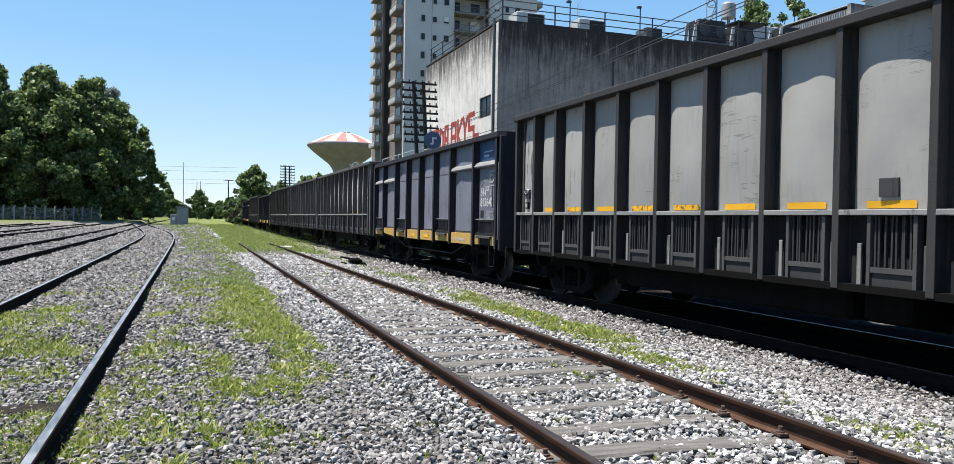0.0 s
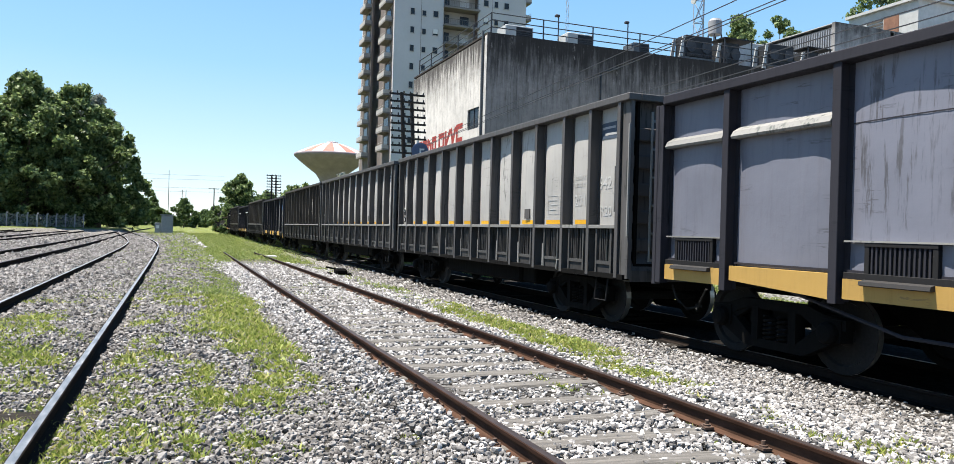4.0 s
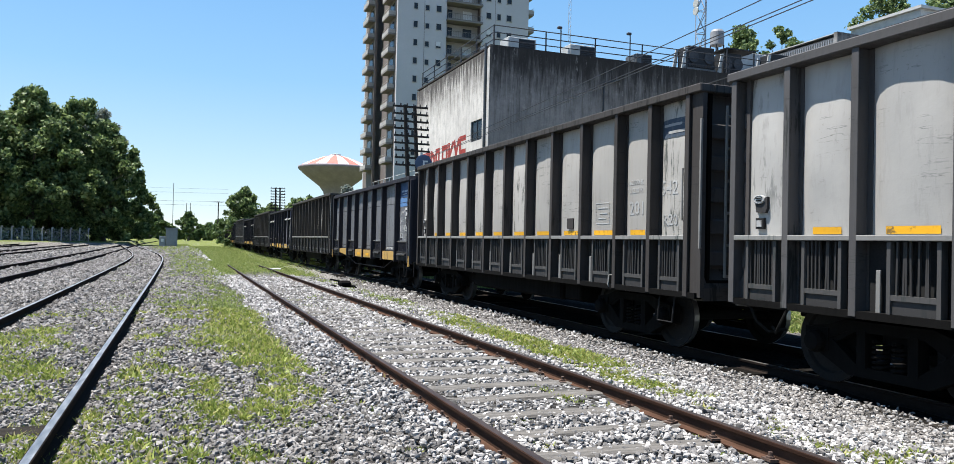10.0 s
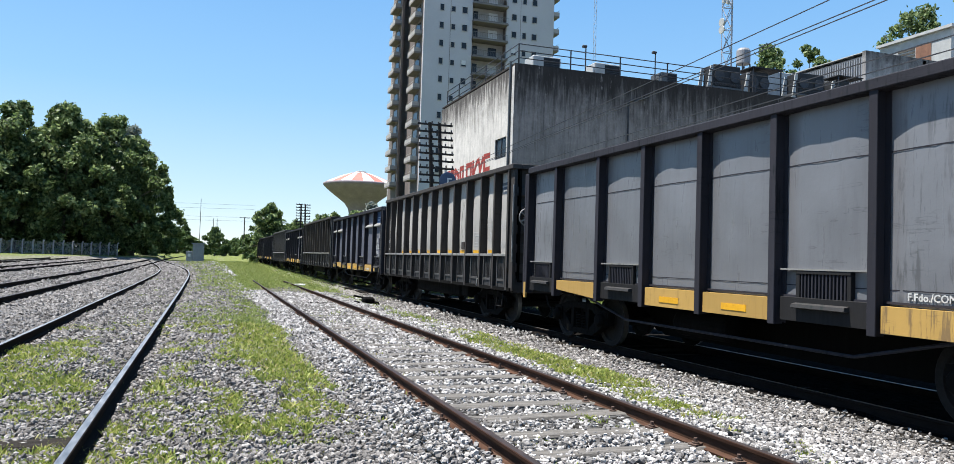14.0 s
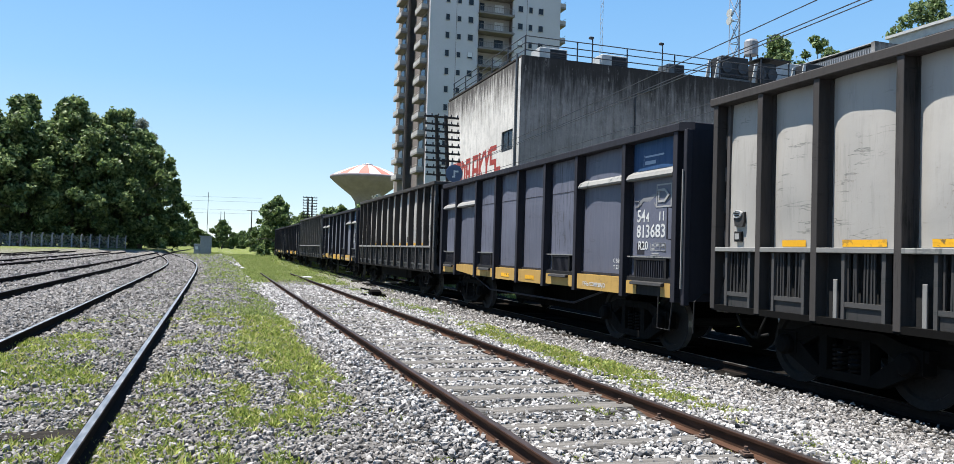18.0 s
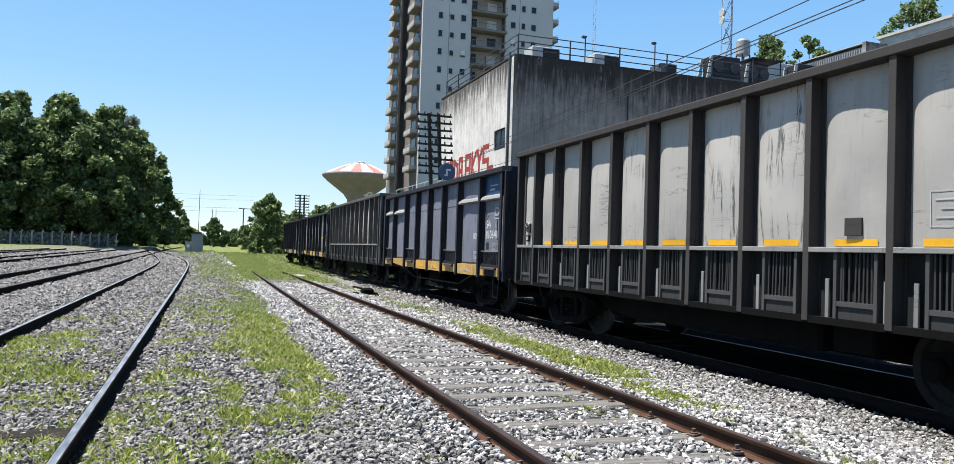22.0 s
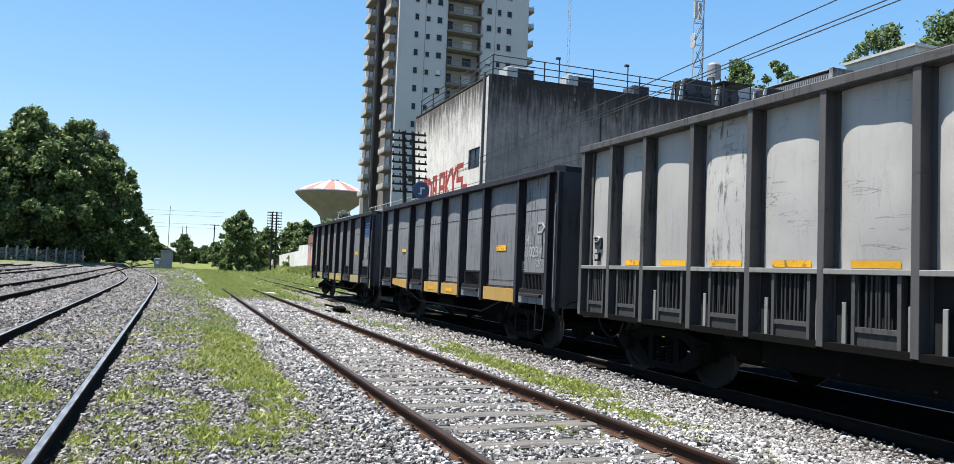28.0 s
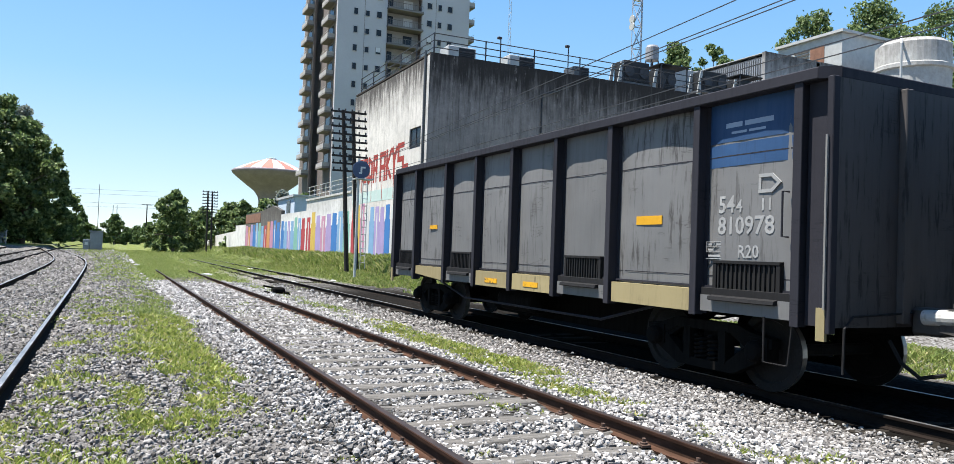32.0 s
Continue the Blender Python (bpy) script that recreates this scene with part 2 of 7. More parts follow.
def turf(x, y):
    """How thick the grass grows: 0 to 1."""
    n1 = noise.noise(Vector((x * 0.55, y * 0.25, 9)))
    n2 = noise.noise(Vector((x * 1.9, y * 1.0, 3)))
    n3 = noise.noise(Vector((x * 5.5, y * 3.6, 6)))
    n4 = noise.noise(Vector((x * 13, y * 9.5, 2)))
    patch = 0.42 * n1 + 0.5 * n2 + 0.5 * n3 + 0.3 * n4
    for cx, cy, rx, ry in TUFTS:
        q = ((x - cx) / rx) ** 2 + ((y - cy) / ry) ** 2
        if q < 1.6:
            patch += 0.17 * (1.6 - q)
    g = 0.0
    if -0.9 < x < 2.0:
        strip = 1 - smooth(0.25, 0.75, abs(x - 1.0 + 0.45 * n1 + 0.2 * n2))
        sparse = 0.85 * (1 - smooth(0.8, 1.25, abs(x - 0.25)))
        g = max(g, strip * (0.30 + 1.6 * patch + 0.18 * smooth(6, 14, y)), sparse * (0.30 + 1.5 * patch + 0.1 * smooth(12, 25, y)))
    if -2.6 < x < -0.8:
        g = max(g, 0.28 + 1.3 * patch - 0.3 * smooth(13, 22, y))
    if 1.95 < x < 3.9:
        g = max(g, 0.10 + 0.8 * patch)
    if 3.9 < x < 6.9:
        c = 4.85 + 0.03 * (y - 8)
        g = max(g, (1 - smooth(0.3, 0.85, abs(x - c - 0.3 * n1))) * (0.45 + 1.7 * patch))
    meadow = smooth(19, 36, y + 7 * n1 + 5 * n2 - 2.2 * abs(x - 1.0) * (x < 1.0)) * smooth(-0.9, 0.3, x - left_x(y) - 1.5)
    meadow *= 1 - 0.75 * (1 - smooth(0.4, 1.6, abs(x - mid_x(y)) - 0.5)) * (1 - smooth(30, 40, y))
    meadow *= 1 - 0.6 * smooth(4.8, 6.5, x) * (1 - smooth(9.6, 10.6, x)) * (1 - smooth(34, 60, y))
    g = max(g, meadow * (0.85 + 0.5 * patch))
    near = 0.2
    g = max(g, smooth(10.4 + near, 11.2 + near * 0.7, x) * (1 - smooth(15.2, 16.5, x)) * (0.8 + 0.4 * patch))
    g = max(g, smooth(-16, -18.5, x) * (1 - smooth(-40, -50, x)) * (0.6 + 0.3 * n1))
    if -46 < x < -8 and 70 < y < 140:
        line = 96 + (x + 40) * 0.949
        g = max(g, smooth(line - 7.5, line - 5.5, y) * 0.9)
    g = max(g, smooth(120, 150, y) * (0.9 + 0.2 * n1))
    return min(1.0, max(0.0, g))


def chalky(x, y):
    """Where the fresh pale ballast of the middle track and the train's track lies."""
    edge = 0.25 * noise.noise(Vector((x * 0.8, y * 0.5, 20)))
    return smooth(1.0, 2.1, x + edge + 0.012 * max(0, y - 8)) * (1 - 0.75 * smooth(4.6, 6.2, x + edge))


def lines(*spans):
    out = []
    for a, b, step in spans:
        k = max(1, round((b - a) / step))
        out += [a + (b - a) * i / k for i in range(k)]
    return out + [spans[-1][1]]


gx = lines((-3000, -400, 650), (-400, -60, 60), (-60, -14, 2), (-14, -4, 0.8), (-4, 7.2, 0.16), (7.2, 16, 0.4), (16, 60, 5), (60, 400, 60), (400, 3000, 650))
gy = lines((-1000, -200, 200), (-200, -10, 10), (-10, 2, 1), (2, 20, 0.17), (20, 50, 0.4), (50, 140, 2), (140, 400, 20), (400, 1000, 150), (1000, 4500, 700))
gv = [(x, y, ground_z(x, y)) for y in gy for x in gx]
gw = len(gx)
gf = [(j * gw + i, j * gw + i + 1, (j + 1) * gw + i + 1, (j + 1) * gw + i) for j in range(len(gy) - 1) for i in range(gw - 1)]


def ground_material():
    m, n, l, b = shade("earth", 0.95, spec=0.0)
    v = coords(n, l)
    cov = n.new("ShaderNodeVertexColor")
    cov.layer_name = "cover"
    sep = n.new("ShaderNodeSeparateColor")
    l.new(cov.outputs["Color"], sep.inputs[0])
    big, mid, fine = tex(n, l, v, 0.7), tex(n, l, v, 6.0), tex(n, l, v, 45.0, 3)
    cell = n.new("ShaderNodeTexVoronoi")
    cell.inputs["Scale"].default_value = 13.0
    l.new(v, cell.inputs["Vector"])
    earth = mix(n, l, band(n, l, mid, 0.35, 0.7), (0.06, 0.052, 0.041), (0.14, 0.122, 0.10))
    stone = mix(n, l, band(n, l, cell.outputs["Color"], 0.1, 0.9), (0.14, 0.134, 0.128), (0.38, 0.37, 0.36))
    gap = mix(n, l, band(n, l, cell.outputs["Distance"], 0.42, 0.8), stone, (0.03, 0.027, 0.024))
    grass = mix(n, l, band(n, l, fine, 0.3, 0.7), (0.085, 0.115, 0.028), (0.17, 0.195, 0.06))
    grass = mix(n, l, band(n, l, big, 0.45, 0.75, 0.0, 0.6), grass, (0.135, 0.122, 0.06))
    dull = mix(n, l, 0.38, gap, earth)
    base = mix(n, l, sep.outputs["Green"], dull, gap)
    # alpha multiplies in painted shade for the gaps between loose stones
    gap_shade = n.new("ShaderNodeMix")
    gap_shade.data_type, gap_shade.blend_type = "RGBA", "MULTIPLY"
    gap_shade.inputs["Factor"].default_value = 1.0
    l.new(base, gap_shade.inputs[6])
    l.new(cov.outputs["Alpha"], gap_shade.inputs[7])
    base = gap_shade.outputs[2]
    # the train's shade is painted here as near-black ground colour
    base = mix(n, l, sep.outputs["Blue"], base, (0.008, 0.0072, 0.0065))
    k = math_node(n, l, "ADD", sep.outputs["Red"], band(n, l, mid, 0.3, 0.7, -0.25, 0.25))
    base = mix(n, l, band(n, l, k, 0.45, 0.95), base, grass)
    l.new(base, b.inputs["Base Color"])
    h = math_node(n, l, "ADD", math_node(n, l, "MULTIPLY", cell.outputs["Distance"], -1.2), fine)
    bump(n, l, b, h, 0.8, 0.03)
    return m


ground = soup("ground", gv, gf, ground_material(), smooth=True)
tagged(ground, "stony railway ground with ballast, earth and patchy grass", "ground", kind="structure")
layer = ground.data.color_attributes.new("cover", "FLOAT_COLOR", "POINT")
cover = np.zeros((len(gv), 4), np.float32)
cover[:, 0] = [turf(x, y) * (0.62 + 0.38 * smooth(14, 26, y)) for x, y, z in gv]
cover[:, 1] = [chalky(x, y) for x, y, z in gv]
# blue: painted shade below the train, fading out down the line
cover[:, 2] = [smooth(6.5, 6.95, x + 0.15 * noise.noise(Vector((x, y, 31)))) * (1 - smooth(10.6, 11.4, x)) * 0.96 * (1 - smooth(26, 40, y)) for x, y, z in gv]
# alpha: ground darkened where stones lie, as contact shade between them
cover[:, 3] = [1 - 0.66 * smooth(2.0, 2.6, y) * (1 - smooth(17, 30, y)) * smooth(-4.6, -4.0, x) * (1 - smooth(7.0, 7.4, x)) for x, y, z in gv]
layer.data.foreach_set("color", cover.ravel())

RAIL = [(-0.065, -0.14), (0.065, -0.14), (0.065, -0.125), (0.012, -0.11), (0.012, -0.035), (0.034, -0.026), (0.034, -0.004), (0.026, 0.0),
        (-0.026, 0.0), (-0.034, -0.004), (-0.034, -0.026), (-0.012, -0.035), (-0.012, -0.11), (-0.065, -0.125)]


def rail_mesh(path, tall=1.0):
    """path: x, y, z of the head's top."""
    verts, faces, k = [], [], len(RAIL)
    for i, (x, y, z) in enumerate(path):
        a, b = path[max(0, i - 1)], path[min(len(path) - 1, i + 1)]
        d = Vector((b[0] - a[0], b[1] - a[1], 0)).normalized()
        for u, w in RAIL:
            verts.append((x + d.y * u * tall, y - d.x * u * tall, z + w * tall))
        if i:
            for q in range(k):
                faces.append(((i - 1) * k + q, (i - 1) * k + (q + 1) % k, i * k + (q + 1) % k, i * k + q))
    faces.append(tuple(range(k))[::-1])
    faces.append(tuple(range((len(path) - 1) * k, len(path) * k)))
    return verts, faces


def steel(name, col, metal, rough):
    m, n, l, b = shade(name, rough, metal, 0.06 if metal == 0 else 0.4)
    v = coords(n, l, (6, 1.2, 6))
    s, f = tex(n, l, v, 3.0), tex(n, l, v, 30.0, 3)
    rust = mix(n, l, band(n, l, s, 0.3, 0.7), tuple(c * 0.55 for c in col), tuple(c * 1.3 for c in col))
    l.new(mix(n, l, band(n, l, f, 0.45, 0.75, 0.0, 0.6), rust, tuple(c * 0.5 for c in col)), b.inputs["Base Color"])
    l.new(band(n, l, s, 0.2, 0.8, rough - 0.1, rough + 0.12), b.inputs["Roughness"])
    bump(n, l, b, f, 0.2, 0.004)
    return m


def line_of(fx, fz, y0, y1, step, off):
    out, y = [], y0
    while y < y1 + 0.01:
        a, b = fx(y + 0.5) - fx(y - 0.5), 1.0
        out.append((fx(y) + off, y - off * a / b, fz(y)))
        y += step
    return out


# rust tones: side darkened for shade below the head, foot lightened as sunlit
MAT_RAIL = (steel("rusty_shaded_rail_side", (0.030, 0.0155, 0.0105), 0.0, 0.85), steel("rusty_rail_head", (0.04, 0.029, 0.026), 0.3, 0.55), steel("rusty_lit_rail_foot", (0.068, 0.037, 0.025), 0.0, 0.9))
# sides near black, with the shade of their unlit faces in the colour
MAT_RAIL_FAR = (steel("black_rail_side", (0.009, 0.0075, 0.007), 0.0, 0.95), steel("dull_rail_head", (0.03, 0.026, 0.025), 0.2, 0.6))
MAT_RAIL_USED = (steel("dark_rail_side", (0.016, 0.012, 0.010), 0.0, 0.95), steel("polished_rail_head", (0.42, 0.41, 0.40), 1.0, 0.42))
MAT_TIE = plain("weathered_sleeper", (0.135, 0.124, 0.112), 0.95, vary=0.6, scale=2.5, fine=26, rel=0.6, stretch=(1, 9, 3))
MAT_TIE_DARK = plain("dark_sleeper", (0.028, 0.024, 0.02), 0.95, spec=0.08, vary=0.5, scale=2.5, fine=26, rel=0.6, stretch=(1, 9, 3))
MAT_BOLT = plain("rusty_bolt", (0.085, 0.05, 0.035), 0.8, vary=0.4)


def track(label, fx, fz, y0, y1, mat, step, tall=1.0):
    t = thing("railway_track", label, "railway track", "tracks side by side", "structure")
    for off in (-GAUGE / 2, GAUGE / 2):
        v, f = rail_mesh(line_of(fx, fz, y0, y1, step, off), tall)
        r = soup("rail", v, f, mat[0], t)
        for extra in mat[1:]:
            r.data.materials.append(extra)
        for k, p in enumerate(r.data.polygons):
            p.material_index = 0 if k >= len(f) - 2 else 1 if k % len(RAIL) == 7 else 2 if len(mat) > 2 and k % len(RAIL) in (1, 2, 11, 12) else 0
    return t


mid_track = track("rusty unused track with weathered grey wooden sleepers in pale ballast", mid_x, mid_z, -6, 47, MAT_RAIL, 1.0)
left_track = track("worn track with dark polished rails curving away through stones and weeds", left_x, lambda y: 0.11, -6, 110, MAT_RAIL_USED, 1.0, 1.0)
train_track = track("straight track in shade beneath the freight train", lambda y: TRAIN_X, lambda y: TRAIN_Z, -200, 420, MAT_RAIL_USED, 10.0)


track("worn track with dark rails in grey ballast", second_x, lambda y: 0.107, -6, 250, MAT_RAIL_FAR, 3.0, 1.15)
track("worn track with dark rails beside the fence", third_x, lambda y: 0.11, -6, 250, MAT_RAIL_FAR, 4.0, 1.15)
track("worn siding with dark rails before the fence", fourth_x, lambda y: 0.12, -6, 220, MAT_RAIL_FAR, 4.0, 1.15)


def tie_mesh(seed, length=2.6):
    r = random.Random(seed)
    bm = bmesh.new()
    w = r.uniform(0.10, 0.13)
    xs = [-length / 2, -0.6, 0.0, 0.6, length / 2]
    rows = []
    for x in xs:
        e = r.uniform(-0.012, 0.012)
        rows.append([bm.verts.new((x + r.uniform(-0.015, 0.015), y + e, z + r.uniform(-0.012, 0.006))) for y, z in ((-w, -0.15), (-w, -0.012), (-w + 0.02, 0), (w - 0.02, 0), (w, -0.012), (w, -0.15))])
    for a, b in zip(rows, rows[1:]):
        for k in range(6):
            j = (k + 1) % 6
            bm.faces.new((a[k], b[k], b[j], a[j]))
    bm.faces.new(rows[0])
    bm.faces.new(rows[-1][::-1])
    return finish(bm, "sleeper")


TIES = [tie_mesh(k, 2.12) for k in range(6)]
for me in TIES:
    me.materials.append(MAT_TIE)
DARK_TIES = [tie_mesh(k + 20) for k in range(4)]
for me in DARK_TIES:
    me.materials.append(MAT_TIE_DARK)
bolt_bm = bmesh.new()
add_lathe(bolt_bm, [(0.03, 0), (0.03, 0.02), (0.016, 0.022), (0.016, 0.05)], 8)
add_box(bolt_bm, -0.05, 0.05, -0.035, 0.035, -0.01, 0.008)
BOLT = finish(bolt_bm, "bolt")
BOLT.materials.append(MAT_BOLT)


def lay_ties(t, fx, fz, y0, y1, meshes, step, sink, bolts=0, gone=0.0):
    y = y0
    while y < y1:
        yy = y + rng.uniform(-0.06, 0.06)
        if rng.random() < gone:
            y += step
            continue
        part("sleeper", rng.choice(meshes), None, t, at=pose(fx(yy) + rng.uniform(-0.04, 0.04), yy, fz(yy) - 0.135 + sink + rng.uniform(-0.012, 0.012), 0, rng.uniform(-0.7, 0.7), rng.uniform(-2.4, 2.4)))
        if yy < bolts and rng.random() < 0.7:
            for off in (-GAUGE / 2 - 0.085, -GAUGE / 2 + 0.085, GAUGE / 2 - 0.085, GAUGE / 2 + 0.085):
                part("bolt", BOLT, None, t, at=pose(fx(yy) + off, yy + rng.uniform(-0.03, 0.03), fz(yy) - 0.128 + sink, rng.uniform(-6, 6), rng.uniform(-6, 6), rng.uniform(0, 90)))
        y += step

# ---------------------------------------------------------------- freight wagons
def wagon_paint(name, col, streak, rust, amount=0.5, rough=0.6, spec=0.35, run_z=0.7, share=0.12):
    """Sheet steel paint: every sheet its own tint, vertical runs of dirt, scuffs and rust."""
    m, n, l, b = shade(name, rough, spec=spec)
    info = n.new("ShaderNodeObjectInfo").outputs["Random"]
    c = n.new("ShaderNodeTexCoord")
    add = n.new("ShaderNodeVectorMath")
    add.operation = "ADD"
    comb = n.new("ShaderNodeCombineXYZ")
    l.new(math_node(n, l, "MULTIPLY", info, 37.0), comb.inputs[0])
    l.new(math_node(n, l, "MULTIPLY", info, 91.0), comb.inputs[1])
    l.new(math_node(n, l, "MULTIPLY", info, 53.0), comb.inputs[2])
    l.new(c.outputs["Object"], add.inputs[0])
    l.new(comb.outputs[0], add.inputs[1])
    runs = n.new("ShaderNodeMapping")
    runs.inputs["Scale"].default_value = (7, 7, run_z)
    l.new(add.outputs[0], runs.inputs["Vector"])
    big, fine = tex(n, l, add.outputs[0], 1.1), tex(n, l, add.outputs[0], 22.0, 4)
    run = tex(n, l, runs.outputs["Vector"], 1.6, 8, 0.7)
    tint = mix(n, l, band(n, l, info, 0, 1), tuple(x * 0.86 for x in col), tuple(x * 1.12 for x in col))
    tint = mix(n, l, band(n, l, big, 0.35, 0.7, 0.0, 0.5), tint, tuple(x * 0.78 for x in col))
    gate = math_node(n, l, "MULTIPLY", band(n, l, run, 0.53, 0.60), band(n, l, big, 0.38, 0.55))
    gate = math_node(n, l, "MULTIPLY", gate, band(n, l, info, 0.62, 0.9, share, amount * 2.2))
    gate = math_node(n, l, "MINIMUM", gate, 0.9)
    k = mix(n, l, gate, tint, streak)
    lay = n.new("ShaderNodeMapping")
    lay.inputs["Scale"].default_value = (1.3, 1.3, 11.0)
    l.new(add.outputs[0], lay.inputs["Vector"])
    crease = tex(n, l, lay.outputs["Vector"], 1.0, 4, 0.55)
    line = math_node(n, l, "MULTIPLY", math_node(n, l, "MULTIPLY", band(n, l, crease, 0.575, 0.59), band(n, l, crease, 0.62, 0.60)), band(n, l, big, 0.52, 0.6, 0.0, 0.55))
    k = mix(n, l, line, k, streak)
    spot = math_node(n, l, "MULTIPLY", band(n, l, fine, 0.62, 0.72), band(n, l, big, 0.5, 0.7))
    k = mix(n, l, math_node(n, l, "MULTIPLY", spot, 0.7), k, rust)
    l.new(k, b.inputs["Base Color"])
    l.new(band(n, l, run, 0.3, 0.7, rough - 0.12, rough + 0.2), b.inputs["Roughness"])
    bump(n, l, b, math_node(n, l, "ADD", big, math_node(n, l, "MULTIPLY", fine, 0.03)), 0.22, 0.05)
    return m


MAT_GREY = wagon_paint("pale_grey_wagon_paint", (0.36, 0.346, 0.325), (0.07, 0.077, 0.074), (0.11, 0.07, 0.045), 0.4, 0.6, 0.35, 1.3)
MAT_GREY_DULL = wagon_paint("dull_grey_wagon_paint", (0.275, 0.265, 0.247), (0.045, 0.055, 0.049), (0.10, 0.06, 0.038), 0.6)
MAT_GREY_WARM = wagon_paint("warm_grey_wagon_paint", (0.35, 0.33, 0.302), (0.05, 0.057, 0.05), (0.11, 0.06, 0.035), 0.7)
MAT_FRAME_BROWN = wagon_paint("brown_dusty_frame_paint", (0.046, 0.041, 0.0385), (0.015, 0.016, 0.014), (0.07, 0.042, 0.027), 0.6, 0.7, 0.2)
MAT_FRAME_DARK = wagon_paint("dark_frame_paint", (0.036, 0.034, 0.0335), (0.012, 0.02, 0.019), (0.05, 0.034, 0.022), 0.5, 0.6, 0.2)
MAT_FRAME = wagon_paint("dusty_dark_frame_paint", (0.068, 0.064, 0.063), (0.018, 0.020, 0.018), (0.075, 0.05, 0.034), 0.5)
MAT_EDGE = wagon_paint("dusty_grey_edge_paint", (0.2, 0.195, 0.184), (0.035, 0.047, 0.044), (0.09, 0.05, 0.03), 0.5)
MAT_GRILLE = wagon_paint("dusty_grille_paint", (0.055, 0.052, 0.05), (0.02, 0.027, 0.026), (0.07, 0.045, 0.03), 0.5)
MAT_PALE_BAR = wagon_paint("pale_blue_lettering", (0.28, 0.34, 0.42), (0.2, 0.24, 0.3), (0.2, 0.22, 0.25), 0.2)
# sooty steel, its colour lowered further to deepen shade under the wagons
MAT_SOOT_SHADE = wagon_paint("sooty_shaded_steel", (0.0058, 0.0055, 0.0052), (0.003, 0.003, 0.003), (0.014, 0.009, 0.006), 0.5, 0.9, 0.07)
MAT_SLATE = wagon_paint("slate_blue_wagon_paint", (0.138, 0.143, 0.176), (0.045, 0.044, 0.046), (0.10, 0.09, 0.085), 0.35, 0.5)
MAT_SLATE_DEEP = wagon_paint("deep_slate_wagon_paint", (0.098, 0.102, 0.134), (0.04, 0.04, 0.043), (0.09, 0.085, 0.085), 0.35, 0.5)
MAT_SLATE_GREY = wagon_paint("dented_grey_slate_wagon_paint", (0.14, 0.143, 0.153), (0.06, 0.06, 0.062), (0.10, 0.09, 0.085), 0.3, 0.33, 0.5)
MAT_SLATE_OLD = wagon_paint("scuffed_slate_wagon_paint", (0.165, 0.168, 0.176), (0.04, 0.04, 0.044), (0.08, 0.078, 0.08), 0.7, 0.55, 0.35, 1.2, 0.6)
MAT_SLATE_FRAME = wagon_paint("slate_frame_paint", (0.029, 0.0285, 0.035), (0.012, 0.014, 0.017), (0.05, 0.036, 0.027), 0.4, 0.65, 0.1)
MAT_BROWN = wagon_paint("faded_brown_grey_wagon_paint", (0.138, 0.136, 0.134), (0.035, 0.032, 0.03), (0.09, 0.058, 0.036), 0.4, 0.6)
MAT_BAND = wagon_paint("faded_navy_band_paint", (0.055, 0.075, 0.105), (0.16, 0.16, 0.155), (0.20, 0.195, 0.18), 0.9, 0.65, 0.25, 1.2, 0.6)
MAT_END = wagon_paint("dusty_end_wall_paint", (0.072, 0.066, 0.064), (0.03, 0.029, 0.028), (0.09, 0.06, 0.045), 0.5, 0.75, 0.2)
MAT_HATCH = wagon_paint("black_grille_paint", (0.016, 0.0155, 0.016), (0.008, 0.008, 0.008), (0.04, 0.028, 0.02), 0.5, 0.7, 0.15)
MAT_YELLOW = wagon_paint("yellow_marking", (0.66, 0.335, 0.014), (0.12, 0.08, 0.03), (0.12, 0.09, 0.05), 0.8, 0.6, 0.3, 6.0)
MAT_SKIRT = wagon_paint("ochre_skirt_paint", (0.4, 0.245, 0.066), (0.13, 0.085, 0.045), (0.14, 0.085, 0.04), 0.4)
MAT_SKIRT_PALE = wagon_paint("pale_cream_skirt_paint", (0.29, 0.235, 0.12), (0.11, 0.09, 0.055), (0.14, 0.10, 0.055), 0.4)
MAT_BLUE = wagon_paint("blue_panel_paint", (0.018, 0.056, 0.135), (0.012, 0.03, 0.07), (0.06, 0.07, 0.11), 0.25)
MAT_BLUE_LITE = wagon_paint("light_blue_panel_paint", (0.08, 0.18, 0.36), (0.03, 0.07, 0.15), (0.09, 0.11, 0.15), 0.25)
MAT_STENCIL = wagon_paint("white_stencil_paint", (0.50, 0.50, 0.485), (0.22, 0.22, 0.22), (0.25, 0.24, 0.23), 0.3)
MAT_EMBLEM = wagon_paint("dim_white_emblem_paint", (0.15, 0.15, 0.155), (0.10, 0.10, 0.105), (0.12, 0.115, 0.11), 0.6)
MAT_STENCIL_OLD = wagon_paint("faded_white_stencil_paint", (0.30, 0.297, 0.29), (0.18, 0.176, 0.17), (0.22, 0.21, 0.2), 0.6)
MAT_STENCIL_FAINT = wagon_paint("rubbed_white_stencil_paint", (0.395, 0.388, 0.375), (0.32, 0.31, 0.295), (0.32, 0.31, 0.295), 1.0)
# wheel colour also lowered towards black for that shade
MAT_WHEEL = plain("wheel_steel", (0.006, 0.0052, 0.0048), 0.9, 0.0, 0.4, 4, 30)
MAT_TREAD = plain("bright_tread_steel", (0.32, 0.31, 0.30), 0.4, 0.8, 0.3, 6, 50)
